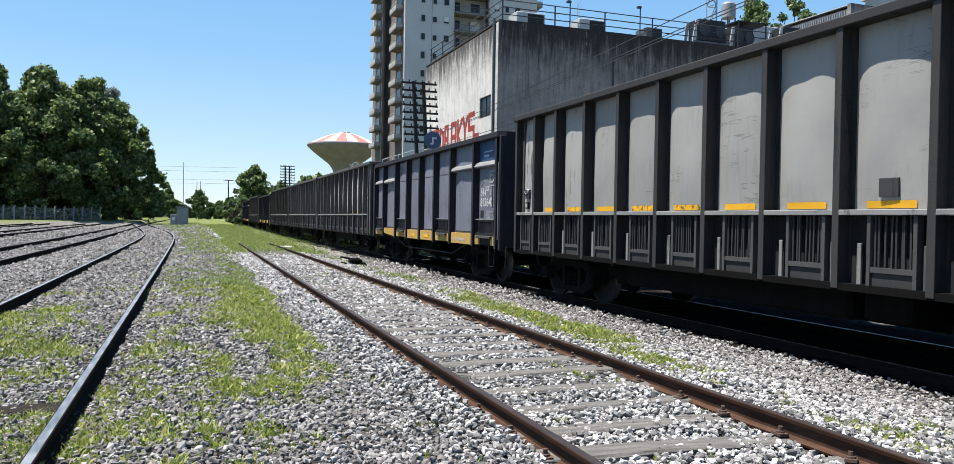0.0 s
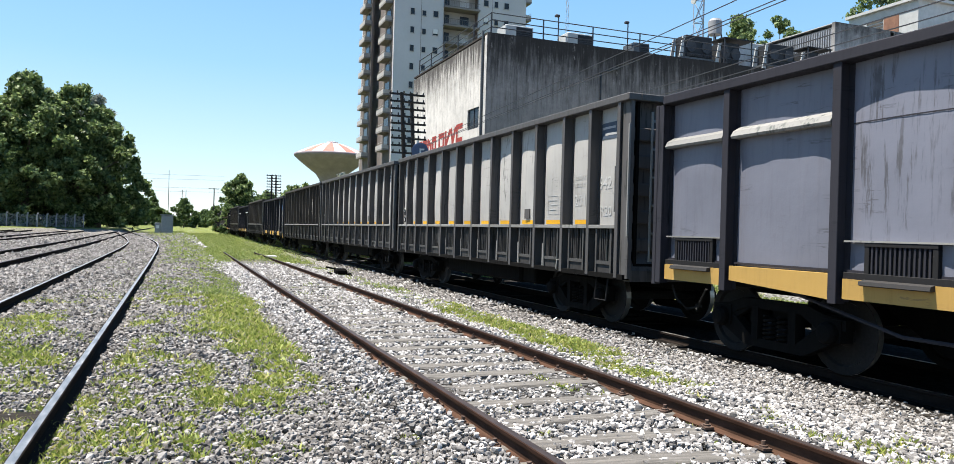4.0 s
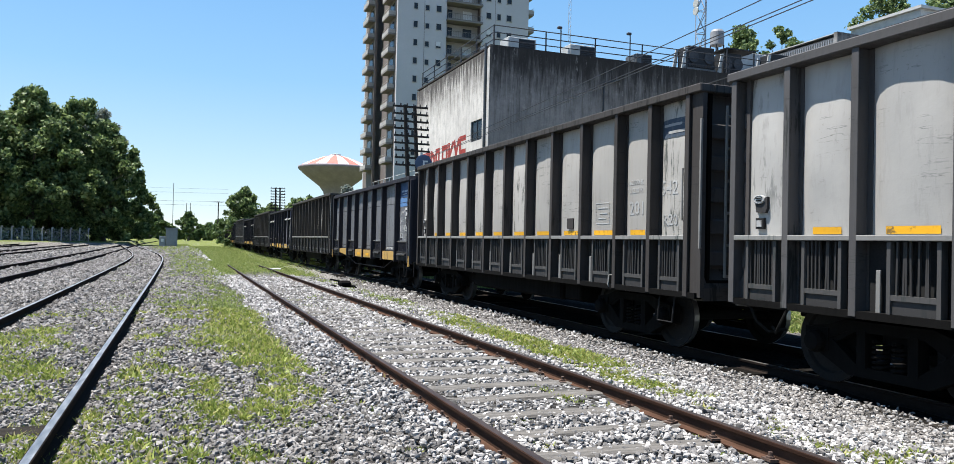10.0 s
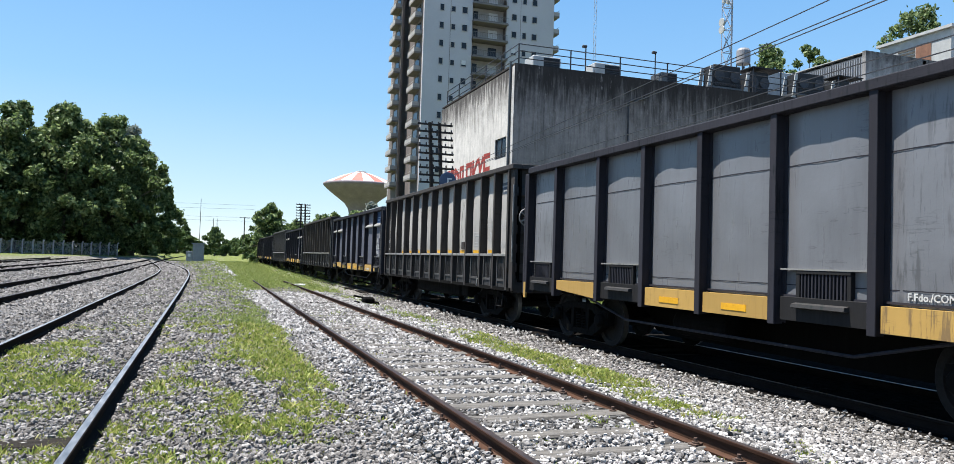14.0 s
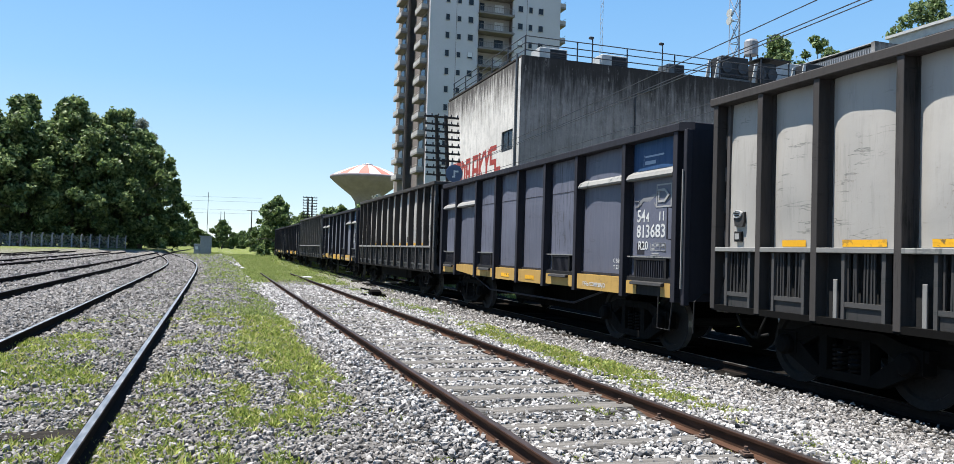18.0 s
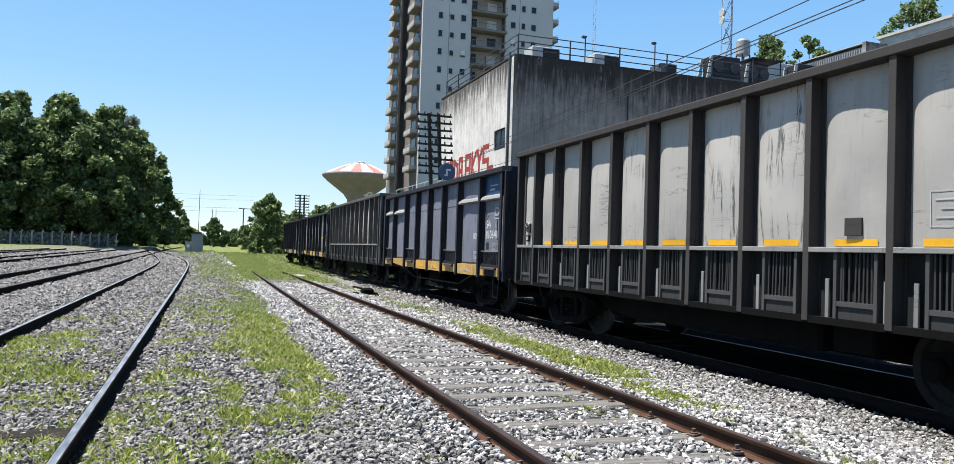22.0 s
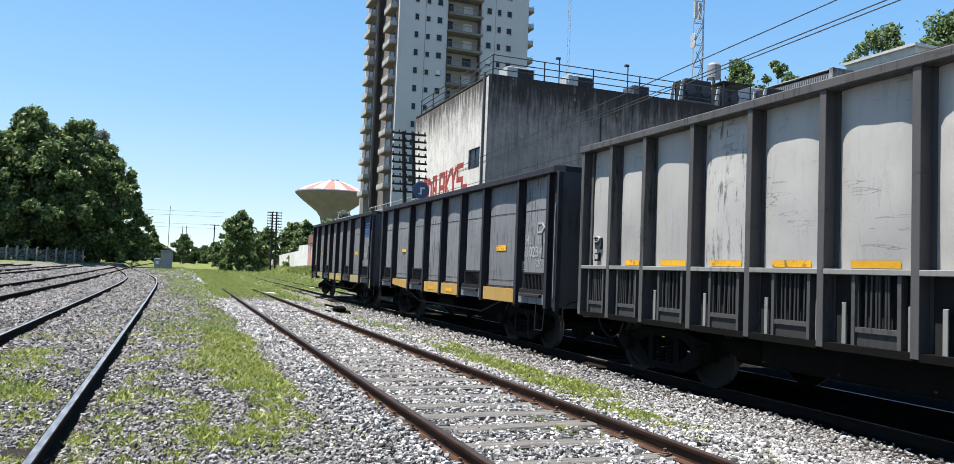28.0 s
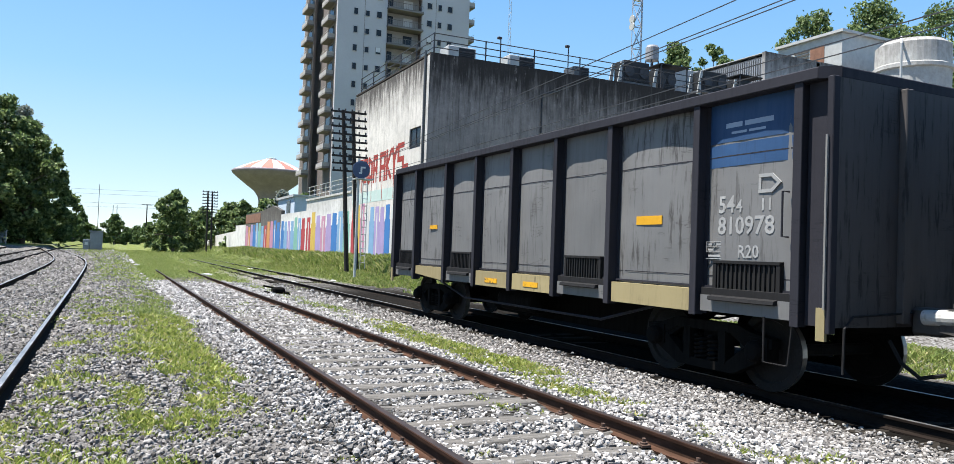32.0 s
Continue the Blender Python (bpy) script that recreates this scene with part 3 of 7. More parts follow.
# near-black colour stands for the shadow behind grille bars
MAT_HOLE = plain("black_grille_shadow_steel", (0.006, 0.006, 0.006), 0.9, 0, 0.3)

HALF = 1.47


def wheelset_mesh():
    bm = bmesh.new()
    for s in (-1, 1):
        x = s * GAUGE / 2
        rings = [(0.10, -0.09), (0.12, -0.06), (0.16, -0.055), (0.36, -0.03), (0.37, -0.065), (0.43, -0.068), (0.442, -0.06), (0.452, 0.03), (0.478, 0.04),
                 (0.478, 0.06), (0.47, 0.066), (0.38, 0.066), (0.36, 0.03), (0.15, 0.02), (0.13, 0.06)]
        add_lathe(bm, [(r, -s * h * -1 if s < 0 else -h * -1) for r, h in (rings if s < 0 else [(r, -h) for r, h in rings])], 28, "x", (x, 0, 0))
    add_tube(bm, (-1.1, 0, 0), (1.1, 0, 0), 0.075, 10)
    return finish(bm, "wheelset")


WHEELS = wheelset_mesh()
WHEELS.materials.append(MAT_WHEEL)
WHEELS.materials.append(MAT_TREAD)
for face_ in WHEELS.polygons:
    face_.material_index = int(math.hypot(face_.center.y, face_.center.z) > 0.428 and abs(face_.normal.x) < 0.75)


def side_frame_mesh(s):
    """Cast bogie side frame with two triangular windows and a spring nest opening."""
    bm = bmesh.new()
    x0, x1 = sorted((s * 0.98, s * 1.12))
    add_plate(bm, [(-1.12, 0.50), (-1.12, 0.62), (-0.80, 0.66), (-0.55, 0.74), (0.55, 0.74), (0.80, 0.66), (1.12, 0.62), (1.12, 0.50), (0.76, 0.52), (0.5, 0.62), (-0.5, 0.62), (-0.76, 0.52)], x0, x1)
    add_plate(bm, [(-0.98, 0.36), (-0.86, 0.50), (-0.72, 0.50), (-0.36, 0.24), (0.36, 0.24), (0.72, 0.50), (0.86, 0.50), (0.98, 0.36), (0.50, 0.13), (-0.50, 0.13)], x0, x1)
    for k in (-1, 1):
        add_box(bm, x0 - 0.01, x1 + 0.01, min(k * 0.26, k * 0.38), max(k * 0.26, k * 0.38), 0.22, 0.64)
        add_plate(bm, [(k * 0.42, 0.62), (k * 0.52, 0.64), (k * 0.92, 0.46), (k * 0.86, 0.38)], x0 + 0.02, x1 - 0.02)
        add_box(bm, x0 - 0.02, x1 + 0.03, k * 0.915 - 0.15, k * 0.915 + 0.15, 0.36, 0.62)
    return finish(bm, "side_frame")


def spring_mesh():
    bm = bmesh.new()
    add_pipe(bm, [(0.085 * math.cos(q * 0.785), 0.085 * math.sin(q * 0.785), 0.24 + 0.30 * q / 44) for q in range(45)], 0.019, 6)
    return finish(bm, "spring")


FRAMES = {s: side_frame_mesh(s) for s in (-1, 1)}
SPRING = spring_mesh()
cap_bm = bmesh.new()
add_lathe(cap_bm, [(0.13, 0.0), (0.13, -0.06), (0.10, -0.10), (0.05, -0.11)], 14, "x")
CAP = finish(cap_bm, "journal_cap")
bolster_bm = block((-0.98, 0.98, -0.18, 0.18, 0.42, 0.64), (-0.25, 0.25, -0.25, 0.25, 0.62, 0.80), bevel=0.015)
BOLSTER = finish(bolster_bm, "bolster")
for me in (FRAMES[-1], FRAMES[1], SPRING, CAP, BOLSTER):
    me.materials.append(MAT_SOOT_SHADE)


def bogie(wagon, y):
    b = part("bogie", BOLSTER, None, wagon, "sooty cast-steel bogie, darkened for shade", at=pose(0, y, 0))
    for s in (-1, 1):
        part("side_frame", FRAMES[s], None, b)
        for k in (-0.12, 0.12):
            part("spring", SPRING, None, b, at=pose(s * 1.04, k, 0))
        for k in (-1, 1):
            part("journal_cap", CAP, None, b, at=pose(s * 1.15, k * 0.915, 0.46, 0, 0, 0 if s < 0 else 180))
    for k in (-1, 1):
        part("wheelset", WHEELS, None, b, at=pose(0, k * 0.915, 0.452))


def coupler(wagon, y, s):
    bm = bmesh.new()
    add_box(bm, -0.16, 0.16, min(y, y + s * 0.35), max(y, y + s * 0.35), 0.78, 1.08, 0.03)
    add_plate(bm, [(y + s * 0.35, 0.84), (y + s * 0.62, 0.80), (y + s * 0.66, 1.12), (y + s * 0.35, 1.06)], -0.19, 0.15)
    part("coupler", bm, MAT_FRAME, wagon, "dusty knuckle coupler")
    part("coupler_pin", block((-0.1, 0.1, min(y + s * 0.42, y + s * 0.54), max(y + s * 0.42, y + s * 0.54), 1.08, 1.16), bevel=0.02), MAT_EDGE, wagon)
    hose = tubes([[(-0.5, y, 0.72), (-0.5, y + s * 0.14, 0.5), (-0.42, y + s * 0.3, 0.36), (-0.3, y + s * 0.5, 0.42)]], 0.022, 6)
    part("brake_hose", hose, MAT_HOLE, wagon)


def swollen(u, v):
    """How far a sheet is pushed out at a share u of its width and v of its height."""
    return (1 - (2 * u - 1) ** 4) * (0.35 + 0.65 * max(0.0, math.sin(math.pi * min(1, 0.08 + 0.92 * v))) ** 0.7)


def dent(y, z, u):
    """Waves and dents that years of loading have left in a sheet."""
    n = noise.noise(Vector((y * 1.9, z * 1.3, 2.5))) + 0.5 * noise.noise(Vector((y * 4.1, z * 2.9, 7.5)))
    return 0.017 * n * max(0.0, 1 - (2 * u - 1) ** 4)


def bulged(y0, y1, z0, z1, depth, swell, cols=10, rows=14, whole=None):
    """A pressed side sheet that the load has pushed outwards; it faces -x. whole: y0, y1, z0, z1 of the sheet that a patch lies on."""
    bm = bmesh.new()
    wy0, wy1, wz0, wz1 = whole or (y0, y1, z0, z1)
    g = []
    for j in range(rows + 1):
        z = z0 + (z1 - z0) * j / rows
        row = []
        for i in range(cols + 1):
            y = y0 + (y1 - y0) * i / cols
            u = (y - wy0) / (wy1 - wy0)
            row.append(bm.verts.new((-HALF + depth - swell * swollen(u, (z - wz0) / (wz1 - wz0)) - dent(y, z, u), y, z)))
        g.append(row)
    for j in range(rows):
        for i in range(cols):
            bm.faces.new((g[j][i], g[j][i + 1], g[j + 1][i + 1], g[j + 1][i]))
    return bm


def mirror(me):
    """The same part for the far side of the wagon."""
    c = me.copy()
    c.transform(Matrix.Diagonal((-1, 1, 1, 1)))
    c.flip_normals()
    return c


def both(name, bm, mat, wagon, label="", smooth_it=False):
    me = finish(bm, name, smooth_it)
    me.materials.append(mat)
    o = part(name, me, None, wagon, label)
    part(name, mirror(me), None, wagon, label)
    return o


A_PANELS = [0.93, 0.98, 1.17, 1.17, 1.17, 1.17, 1.17, 1.17, 1.17, 1.17, 0.98, 0.93]
A_LEN = sum(A_PANELS)
A_TOP, A_LEDGE, A_LOW = 3.79, 1.68, 0.82


def grey_wagon(sheet, ironwork):
    w = thing("freight_wagon", "pale grey steel gondola wagon with ribbed sides and lower grilles", "freight wagon", "wagons of the freight train")
    d, e0, e1 = 0.20, -0.32, A_LEN + 0.12
    wall = -HALF + d + 0.012
    both("inner_wall", block((wall, wall + 0.05, e0 + 0.1, e1 - 0.1, A_LOW + 0.05, A_TOP - 0.12)), MAT_SOOT_SHADE, w)
    part("floor", block((wall + 0.05, -wall - 0.05, e0 + 0.1, e1 - 0.1, 0.98, 1.06)), MAT_SOOT_SHADE, w)
    part("centre_sill", block((-0.34, 0.34, 3.2, A_LEN - 3.4, 0.34, 0.62), (-0.30, 0.30, e0 + 0.1, e1 - 0.1, 0.62, 0.975), bevel=0.02), MAT_SOOT_SHADE, w)
    for y, s in ((e0 + 0.1, -1), (e1 - 0.1, 1)):
        yw = y - s * 0.12
        bm = block((-HALF + 0.13, HALF - 0.13, min(yw, yw - s * 0.06), max(yw, yw - s * 0.06), A_LOW - 0.05, A_TOP - 0.1))
        wall_end = part("end_wall", bm, MAT_END, w, "dusty ribbed end wall")
        for z in (1.25, 1.70, 2.15, 2.60, 3.05):
            part("rib", block((-HALF + 0.14, HALF - 0.14, min(yw, yw + s * 0.07), max(yw, yw + s * 0.07), z, z + 0.22), bevel=0.02), MAT_END, wall_end)
        bm = bmesh.new()
        add_plate(bm, [(y + s * 0.04, A_LOW - 0.05), (y - s * 0.12, A_LOW - 0.05), (y - s * 0.12, 1.22), (y + s * 0.04, 0.95)], -HALF + 0.13, HALF - 0.13)
        part("end_sill", bm, ironwork, w)
        coupler(w, y, s)
    rim = block((-HALF - 0.02, -HALF + 0.22, e0, e1, A_TOP - 0.115, A_TOP), (HALF - 0.22, HALF + 0.02, e0, e1, A_TOP - 0.115, A_TOP),
                (-HALF + 0.22, HALF - 0.22, e0, e0 + 0.2, A_TOP - 0.115, A_TOP), (-HALF + 0.22, HALF - 0.22, e1 - 0.2, e1, A_TOP - 0.115, A_TOP), bevel=0.012)
    part("top_rim", rim, ironwork, w, "dusty steel top rim")
    both("bottom_sill", block((-HALF + 0.01, -HALF + 0.16, e0 + 0.1, e1 - 0.1, A_LOW - 0.02, A_LOW + 0.06)), MAT_SOOT_SHADE, w)
    for y0, y1 in ((e0 + 0.03, -0.05), (A_LEN + 0.05, e1 - 0.03)):
        both("corner_sheet", block((-HALF + 0.05, -HALF + 0.12, y0, y1, A_LOW, A_TOP - 0.12)), ironwork, w)
    y, post = 0.0, 0.095
    for k in range(len(A_PANELS) + 1):
        bm = block((-HALF, -HALF + 0.018, y - post / 2, y + post / 2, A_LOW, A_TOP - 0.117), bevel=0.004)
        add_box(bm, -HALF + 0.018, -HALF + d, y - 0.014, y + 0.014, A_LOW, A_TOP - 0.117)
        add_box(bm, -HALF + d - 0.012, -HALF + d, y - 0.078, y + 0.078, A_LOW, A_TOP - 0.12)
        both("post", bm, ironwork, w)
        if k == len(A_PANELS):
            break
        wd = A_PANELS[k]
        a, b = y + 0.078, y + wd - 0.078
        both("side_sheet", bulged(a, b, A_LEDGE - 0.02, A_TOP - 0.118, d, 0.075), sheet, w, "pale grey streaked side sheet", True)
        both("ledge", block((-HALF + 0.0, -HALF + d, y + 0.04, y + wd - 0.04, A_LEDGE - 0.06, A_LEDGE), bevel=0.006), MAT_EDGE, w)
        g0, g1 = y + 0.17, y + wd - 0.40 if wd > 1.0 else y + wd - 0.24
        gr = block((-HALF + 0.03, -HALF + 0.12, g0, g0 + 0.045, A_LOW, A_LEDGE - 0.065), (-HALF + 0.03, -HALF + 0.12, g1 - 0.045, g1, A_LOW, A_LEDGE - 0.065),
                   (-HALF + 0.035, -HALF + 0.11, g0 + 0.045, g1 - 0.045, 1.02, 1.075), (-HALF + 0.035, -HALF + 0.11, g0 + 0.045, g1 - 0.045, A_LOW, A_LOW + 0.06))
        grille = both("grille_frame", gr, MAT_GRILLE, w)
        bar = block((-HALF + 0.06, -HALF + 0.085, -0.011, 0.011, 1.075, A_LEDGE - 0.065))
        bar = finish(bar, "grille_bar")
        bar.materials.append(MAT_FRAME_DARK)
        for i in range(8):
            part("grille_bar", bar, None, grille, at=pose(0, g0 + 0.08 + (g1 - g0 - 0.16) * i / 7 + rng.uniform(-0.008, 0.008), 0, rng.uniform(-1.2, 1.2)))
        part("lower_plate", block((-HALF + 0.055, -HALF + 0.068, g0 + 0.056, g1 - 0.056, A_LOW + 0.061, 1.019)), MAT_FRAME_DARK, grille)
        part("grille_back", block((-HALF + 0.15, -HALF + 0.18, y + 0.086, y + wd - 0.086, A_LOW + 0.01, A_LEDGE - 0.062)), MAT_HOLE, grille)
        if wd > 1.0:
            bm = block((-HALF + 0.085, -HALF + 0.105, y + wd - 0.28, y + wd - 0.225, A_LOW + 0.05, A_LOW + 0.50), bevel=0.004)
            both("hinge_strap", bm, MAT_EDGE, w)
            if 2 < k < 8:
                both("hinge_strap", block((-HALF + 0.085, -HALF + 0.105, y + 0.085, y + 0.14, A_LOW + 0.05, A_LOW + 0.50), bevel=0.004), MAT_EDGE, w)
        if 0 < k < len(A_PANELS) - 1:
            bm = bulged(a + 0.2, b - 0.2, A_LEDGE + 0.015, A_LEDGE + 0.095, d - 0.008, 0.075, 4, 1, (a, b, A_LEDGE - 0.02, A_TOP - 0.118))
            both("reflective_mark", bm, MAT_YELLOW, w, "worn yellow reflective marking")
        y += wd
    # lettering patch of white stencil on the first two sheets
    x = -HALF + d - 0.080

    def face(k, yy, z):
        y0 = sum(A_PANELS[:k])
        u = (yy - y0 - 0.078) / (A_PANELS[k] - 0.156)
        return -HALF + d - 0.075 * swollen(u, (z - A_LEDGE + 0.02) / (A_TOP - A_LEDGE - 0.098)) - dent(yy, z, u)

    for text, size, k, yy, z in (("5421", 0.30, 0, 0.80, 2.30), ("R20", 0.24, 0, 0.74, 1.84), ("201", 0.31, 1, 1.66, 2.02), ("C 62000 K", 0.11, 1, 1.74, 2.50), ("T 23230 K", 0.11, 1, 1.74, 2.37)):
        lo, hi = sum(A_PANELS[:k]) + 0.09, sum(A_PANELS[:k + 1]) - 0.09
        write(text, size, MAT_STENCIL_FAINT, w, bold=0.002 * size / 0.3, at=pose(x, yy, z), sheet=lambda p, q: face(k, min(hi, max(lo, p)), q))
    part("plate", block((x + 0.004, x + 0.03, 3.56, 3.80, 1.81, 2.01), bevel=0.004), ironwork, w, "small dark plate")
    # faded table of data on the third sheet, company band and bars of lettering on the first
    q = (1.988, 3.002, A_LEDGE - 0.02, A_TOP - 0.118)
    for y0, y1, z0, z1 in ((2.28, 2.72, 2.24, 2.252), (2.28, 2.72, 1.89, 1.902), (2.28, 2.292, 1.902, 2.24), (2.708, 2.72, 1.902, 2.24), (2.34, 2.66, 2.15, 2.17), (2.34, 2.60, 2.06, 2.08), (2.40, 2.66, 1.97, 1.99)):
        part("data_panel", bulged(y0, y1, z0, z1, d - 0.006, 0.075, 4, 2, q), MAT_STENCIL_FAINT, w, "rubbed white data table")
    q = (0.078, 0.852, A_LEDGE - 0.02, A_TOP - 0.118)
    part("company_band", bulged(0.09, 0.84, 3.14, 3.42, d - 0.006, 0.075, 6, 4, q), MAT_BAND, w, "faded dark blue painted band")
    for y0, y1, z0, z1 in ((0.30, 0.76, 3.31, 3.35), (0.22, 0.62, 3.20, 3.24)):
        part("operator_lettering", bulged(y0, y1, z0, z1, d - 0.010, 0.075, 3, 1, q), MAT_STENCIL_OLD, w, "pale bar of operator lettering")
    part("notice", block((-HALF + 0.128, -HALF + 0.149, 1.99, 2.13, 1.08, 1.42), bevel=0.003), MAT_STENCIL_OLD, w, "weathered white notice plate")
    part("release_handle", tubes([[(-HALF + 0.14, 2.07, 1.04), (-HALF + 0.02, 2.07, 1.02), (-HALF + 0.0, 2.06, 0.86), (-HALF + 0.06, 2.05, 0.80)]], 0.016, 6), MAT_EDGE, w)
    # builder's plate and lamp bracket on the far sheet
    py = A_LEN - 0.40
    bm = bmesh.new()
    add_lathe(bm, [(0.055, 0.03), (0.055, -0.01), (0.047, -0.014), (0.045, -0.008), (0.01, -0.008)], 20, "x", (x - 0.03, py, 2.13))
    for v in bm.verts:
        v.co.y = py + (v.co.y - py) * 1.75
    part("oval_plate", bm, MAT_STENCIL_OLD, w, "pale oval cast plate")
    for q, z in ((0.055, 2.14), (0.045, 2.11)):
        part("plate_lettering", block((x - 0.044, x - 0.035, py - q, py + q, z, z + 0.012)), MAT_SOOT_SHADE, w, "dark bar of cast lettering")
    bm = bmesh.new()
    add_plate(bm, [(py - 0.13, 2.16), (py + 0.08, 2.10), (py + 0.06, 1.97), (py - 0.10, 1.96), (py - 0.13, 2.02)], x - 0.025, x + 0.02)
    part("bracket", bm, MAT_FRAME_DARK, w, "dark lamp bracket")
    part("card_holder", block((x - 0.025, x + 0.02, py - 0.07, py + 0.07, 1.76, 1.90), bevel=0.006), MAT_HATCH, w, "small card holder")
    part("card", block((x - 0.031, x - 0.0255, py - 0.045, py + 0.045, 1.79, 1.87)), MAT_STENCIL_OLD, w, "pale card")
    part("hand_grip", tubes([[(-HALF + 0.16, 0.16, 1.9), (-HALF + 0.06, 0.16, 1.9), (-HALF + 0.06, 0.16, 2.65), (-HALF + 0.16, 0.16, 2.65)]], 0.013, 6), MAT_EDGE, w)
    yl = e0 - 0.02
    rails = [[(xx, yl, 1.1), (xx, yl, 3.5)] for xx in (-1.05, -0.55)]
    rungs = [[(-1.05, yl, z), (-0.55, yl, z)] for z in (1.12, 1.55, 2.0, 2.45, 2.9, 3.35)]
    part("ladder", tubes(rails + rungs, 0.021, 6), MAT_EDGE, w, "dusty end ladder")
    part("grab_rail", block((-HALF + 0.02, -HALF + 0.05, e0 + 0.02, e0 + 0.05, 1.5, 3.3)), MAT_EDGE, w)
    step = tubes([[(-HALF + 0.1, 0.35, A_LOW), (-HALF + 0.06, 0.35, 0.42), (-HALF + 0.06, 0.72, 0.42), (-HALF + 0.1, 0.72, A_LOW)]], 0.014, 6)
    part("step", step, MAT_HATCH, w)
    part("air_tank", finish_tank(), MAT_SOOT_SHADE, w, at=pose(-0.75, 9.2, 0.60))
    part("underframe_box", block((-1.18, 1.18, 4.3, 9.0, 0.44, 0.975), bevel=0.05), MAT_SOOT_SHADE, w, "dark discharge box below the floor")
    part("brake_cylinder", block((-1.2, -0.6, 3.5, 4.1, 0.48, 0.80), bevel=0.03), MAT_SOOT_SHADE, w)
    bogie(w, 1.85)
    bogie(w, A_LEN - 2.05)
    return w


def finish_tank():
    bm = bmesh.new()
    add_lathe(bm, [(0.05, 0.0), (0.2, 0.04), (0.22, 0.1), (0.22, 1.3), (0.2, 1.36), (0.05, 1.4)], 18, "x")
    bmesh.ops.transform(bm, matrix=Matrix.Rotation(radians(90), 4, "Z"), verts=bm.verts)
    return bm


B_PANELS = [1.58, 1.85, 1.53, 1.53, 1.53, 1.53, 1.80, 1.43]
B_TOP, B_LOW, B_SKIRT = 3.58, 0.87, 1.16
HATCH = (0, 2, 5, 7)


def slate_wagon(sheet, skirt, label, ledges, blue, rows, old, panels=None):
    """rows: the stencilled lines on the first sheet, as text, size, y, z."""
    w = thing("freight_wagon", label, "freight wagon", "wagons of the freight train")
    panels = panels or B_PANELS
    blen = sum(panels)
    d, e0, e1 = 0.17, -0.42 if old else -0.28, blen + 0.10
    wall = -HALF + d + 0.012
    both("inner_wall", block((wall, wall + 0.05, e0 + 0.065, e1 - 0.065, B_LOW + 0.02, B_TOP - 0.14)), MAT_SOOT_SHADE, w)
    part("floor", block((wall + 0.05, -wall - 0.05, e0 + 0.065, e1 - 0.065, 0.98, 1.06)), MAT_SOOT_SHADE, w)
    bm = bmesh.new()
    add_plate(bm, [(e0 + 0.1, 0.98), (e0 + 0.1, 0.75), (2.9, 0.75), (3.7, 0.27), (blen - 3.7, 0.27), (blen - 2.9, 0.75), (e1 - 0.1, 0.75), (e1 - 0.1, 0.98)], -0.28, 0.28)
    part("centre_sill", bm, MAT_SOOT_SHADE, w)
    both("truss_rod", tubes([[(-1.25, 2.3, 0.92), (-1.2, 3.9, 0.55), (-1.2, blen - 3.9, 0.55), (-1.25, blen - 2.3, 0.92)]], 0.022, 6), MAT_SLATE_FRAME, w)
    for y, s in ((e0, -1), (e1, 1)):
        bm = block((-HALF + 0.04, HALF - 0.04, min(y, y - s * 0.06), max(y, y - s * 0.06), 0.86, B_TOP - 0.12))
        wall_end = part("end_wall", bm, MAT_END if old else MAT_SLATE_FRAME, w, "dusty plain end wall" if old else "dark plain end wall")
        for xx in (-0.35, 0.75):
            part("rib", block((xx - 0.06, xx + 0.06, min(y, y + s * 0.09), max(y, y + s * 0.09), 0.9, B_TOP - 0.14), bevel=0.01), MAT_END if old else MAT_SLATE_FRAME, wall_end)
        coupler(w, y, s)
        both("corner_post", block((-HALF, -HALF + 0.10, y - 0.03, y + 0.03 + 0.02, 0.80, B_TOP - 0.12), bevel=0.008), MAT_SLATE_FRAME, w)
        if blue and not ledges:
            both("end_skirt", block((-HALF - 0.006, -HALF + 0.03, min(y - s * 0.02, y - s * 0.13), max(y - s * 0.02, y - s * 0.13), 0.72, 1.06)), skirt, w)
    c = 0.15
    bm = bmesh.new()
    for s in (-1, 1):
        x0, x1 = sorted((s * (HALF + 0.02), s * (HALF - 0.2)))
        add_box(bm, x0, x1, e0 + c, e1 - c, B_TOP - 0.13, B_TOP, 0.012)
    for y0, y1 in ((e0, e0 + 0.2), (e1 - 0.2, e1)):
        add_box(bm, -HALF + c, HALF - c, y0, y1, B_TOP - 0.128, B_TOP - 0.002, 0.012)
    for sx in (-1, 1):
        for yy, sy in ((e0, 1), (e1, -1)):
            o = [(sx * (HALF + 0.02), yy + sy * c), (sx * (HALF - c), yy), (sx * (HALF - c - 0.1), yy + sy * 0.2), (sx * (HALF - 0.2), yy + sy * (c + 0.1))]
            lo = [bm.verts.new((x, y, B_TOP - 0.129)) for x, y in o]
            hi = [bm.verts.new((x, y, B_TOP - 0.001)) for x, y in o]
            for i in range(4):
                bm.faces.new((lo[i], lo[(i + 1) % 4], hi[(i + 1) % 4], hi[i]))
            bm.faces.new(lo[::-1])
            bm.faces.new(hi)
    part("top_rim", bm, MAT_SLATE_FRAME, w)
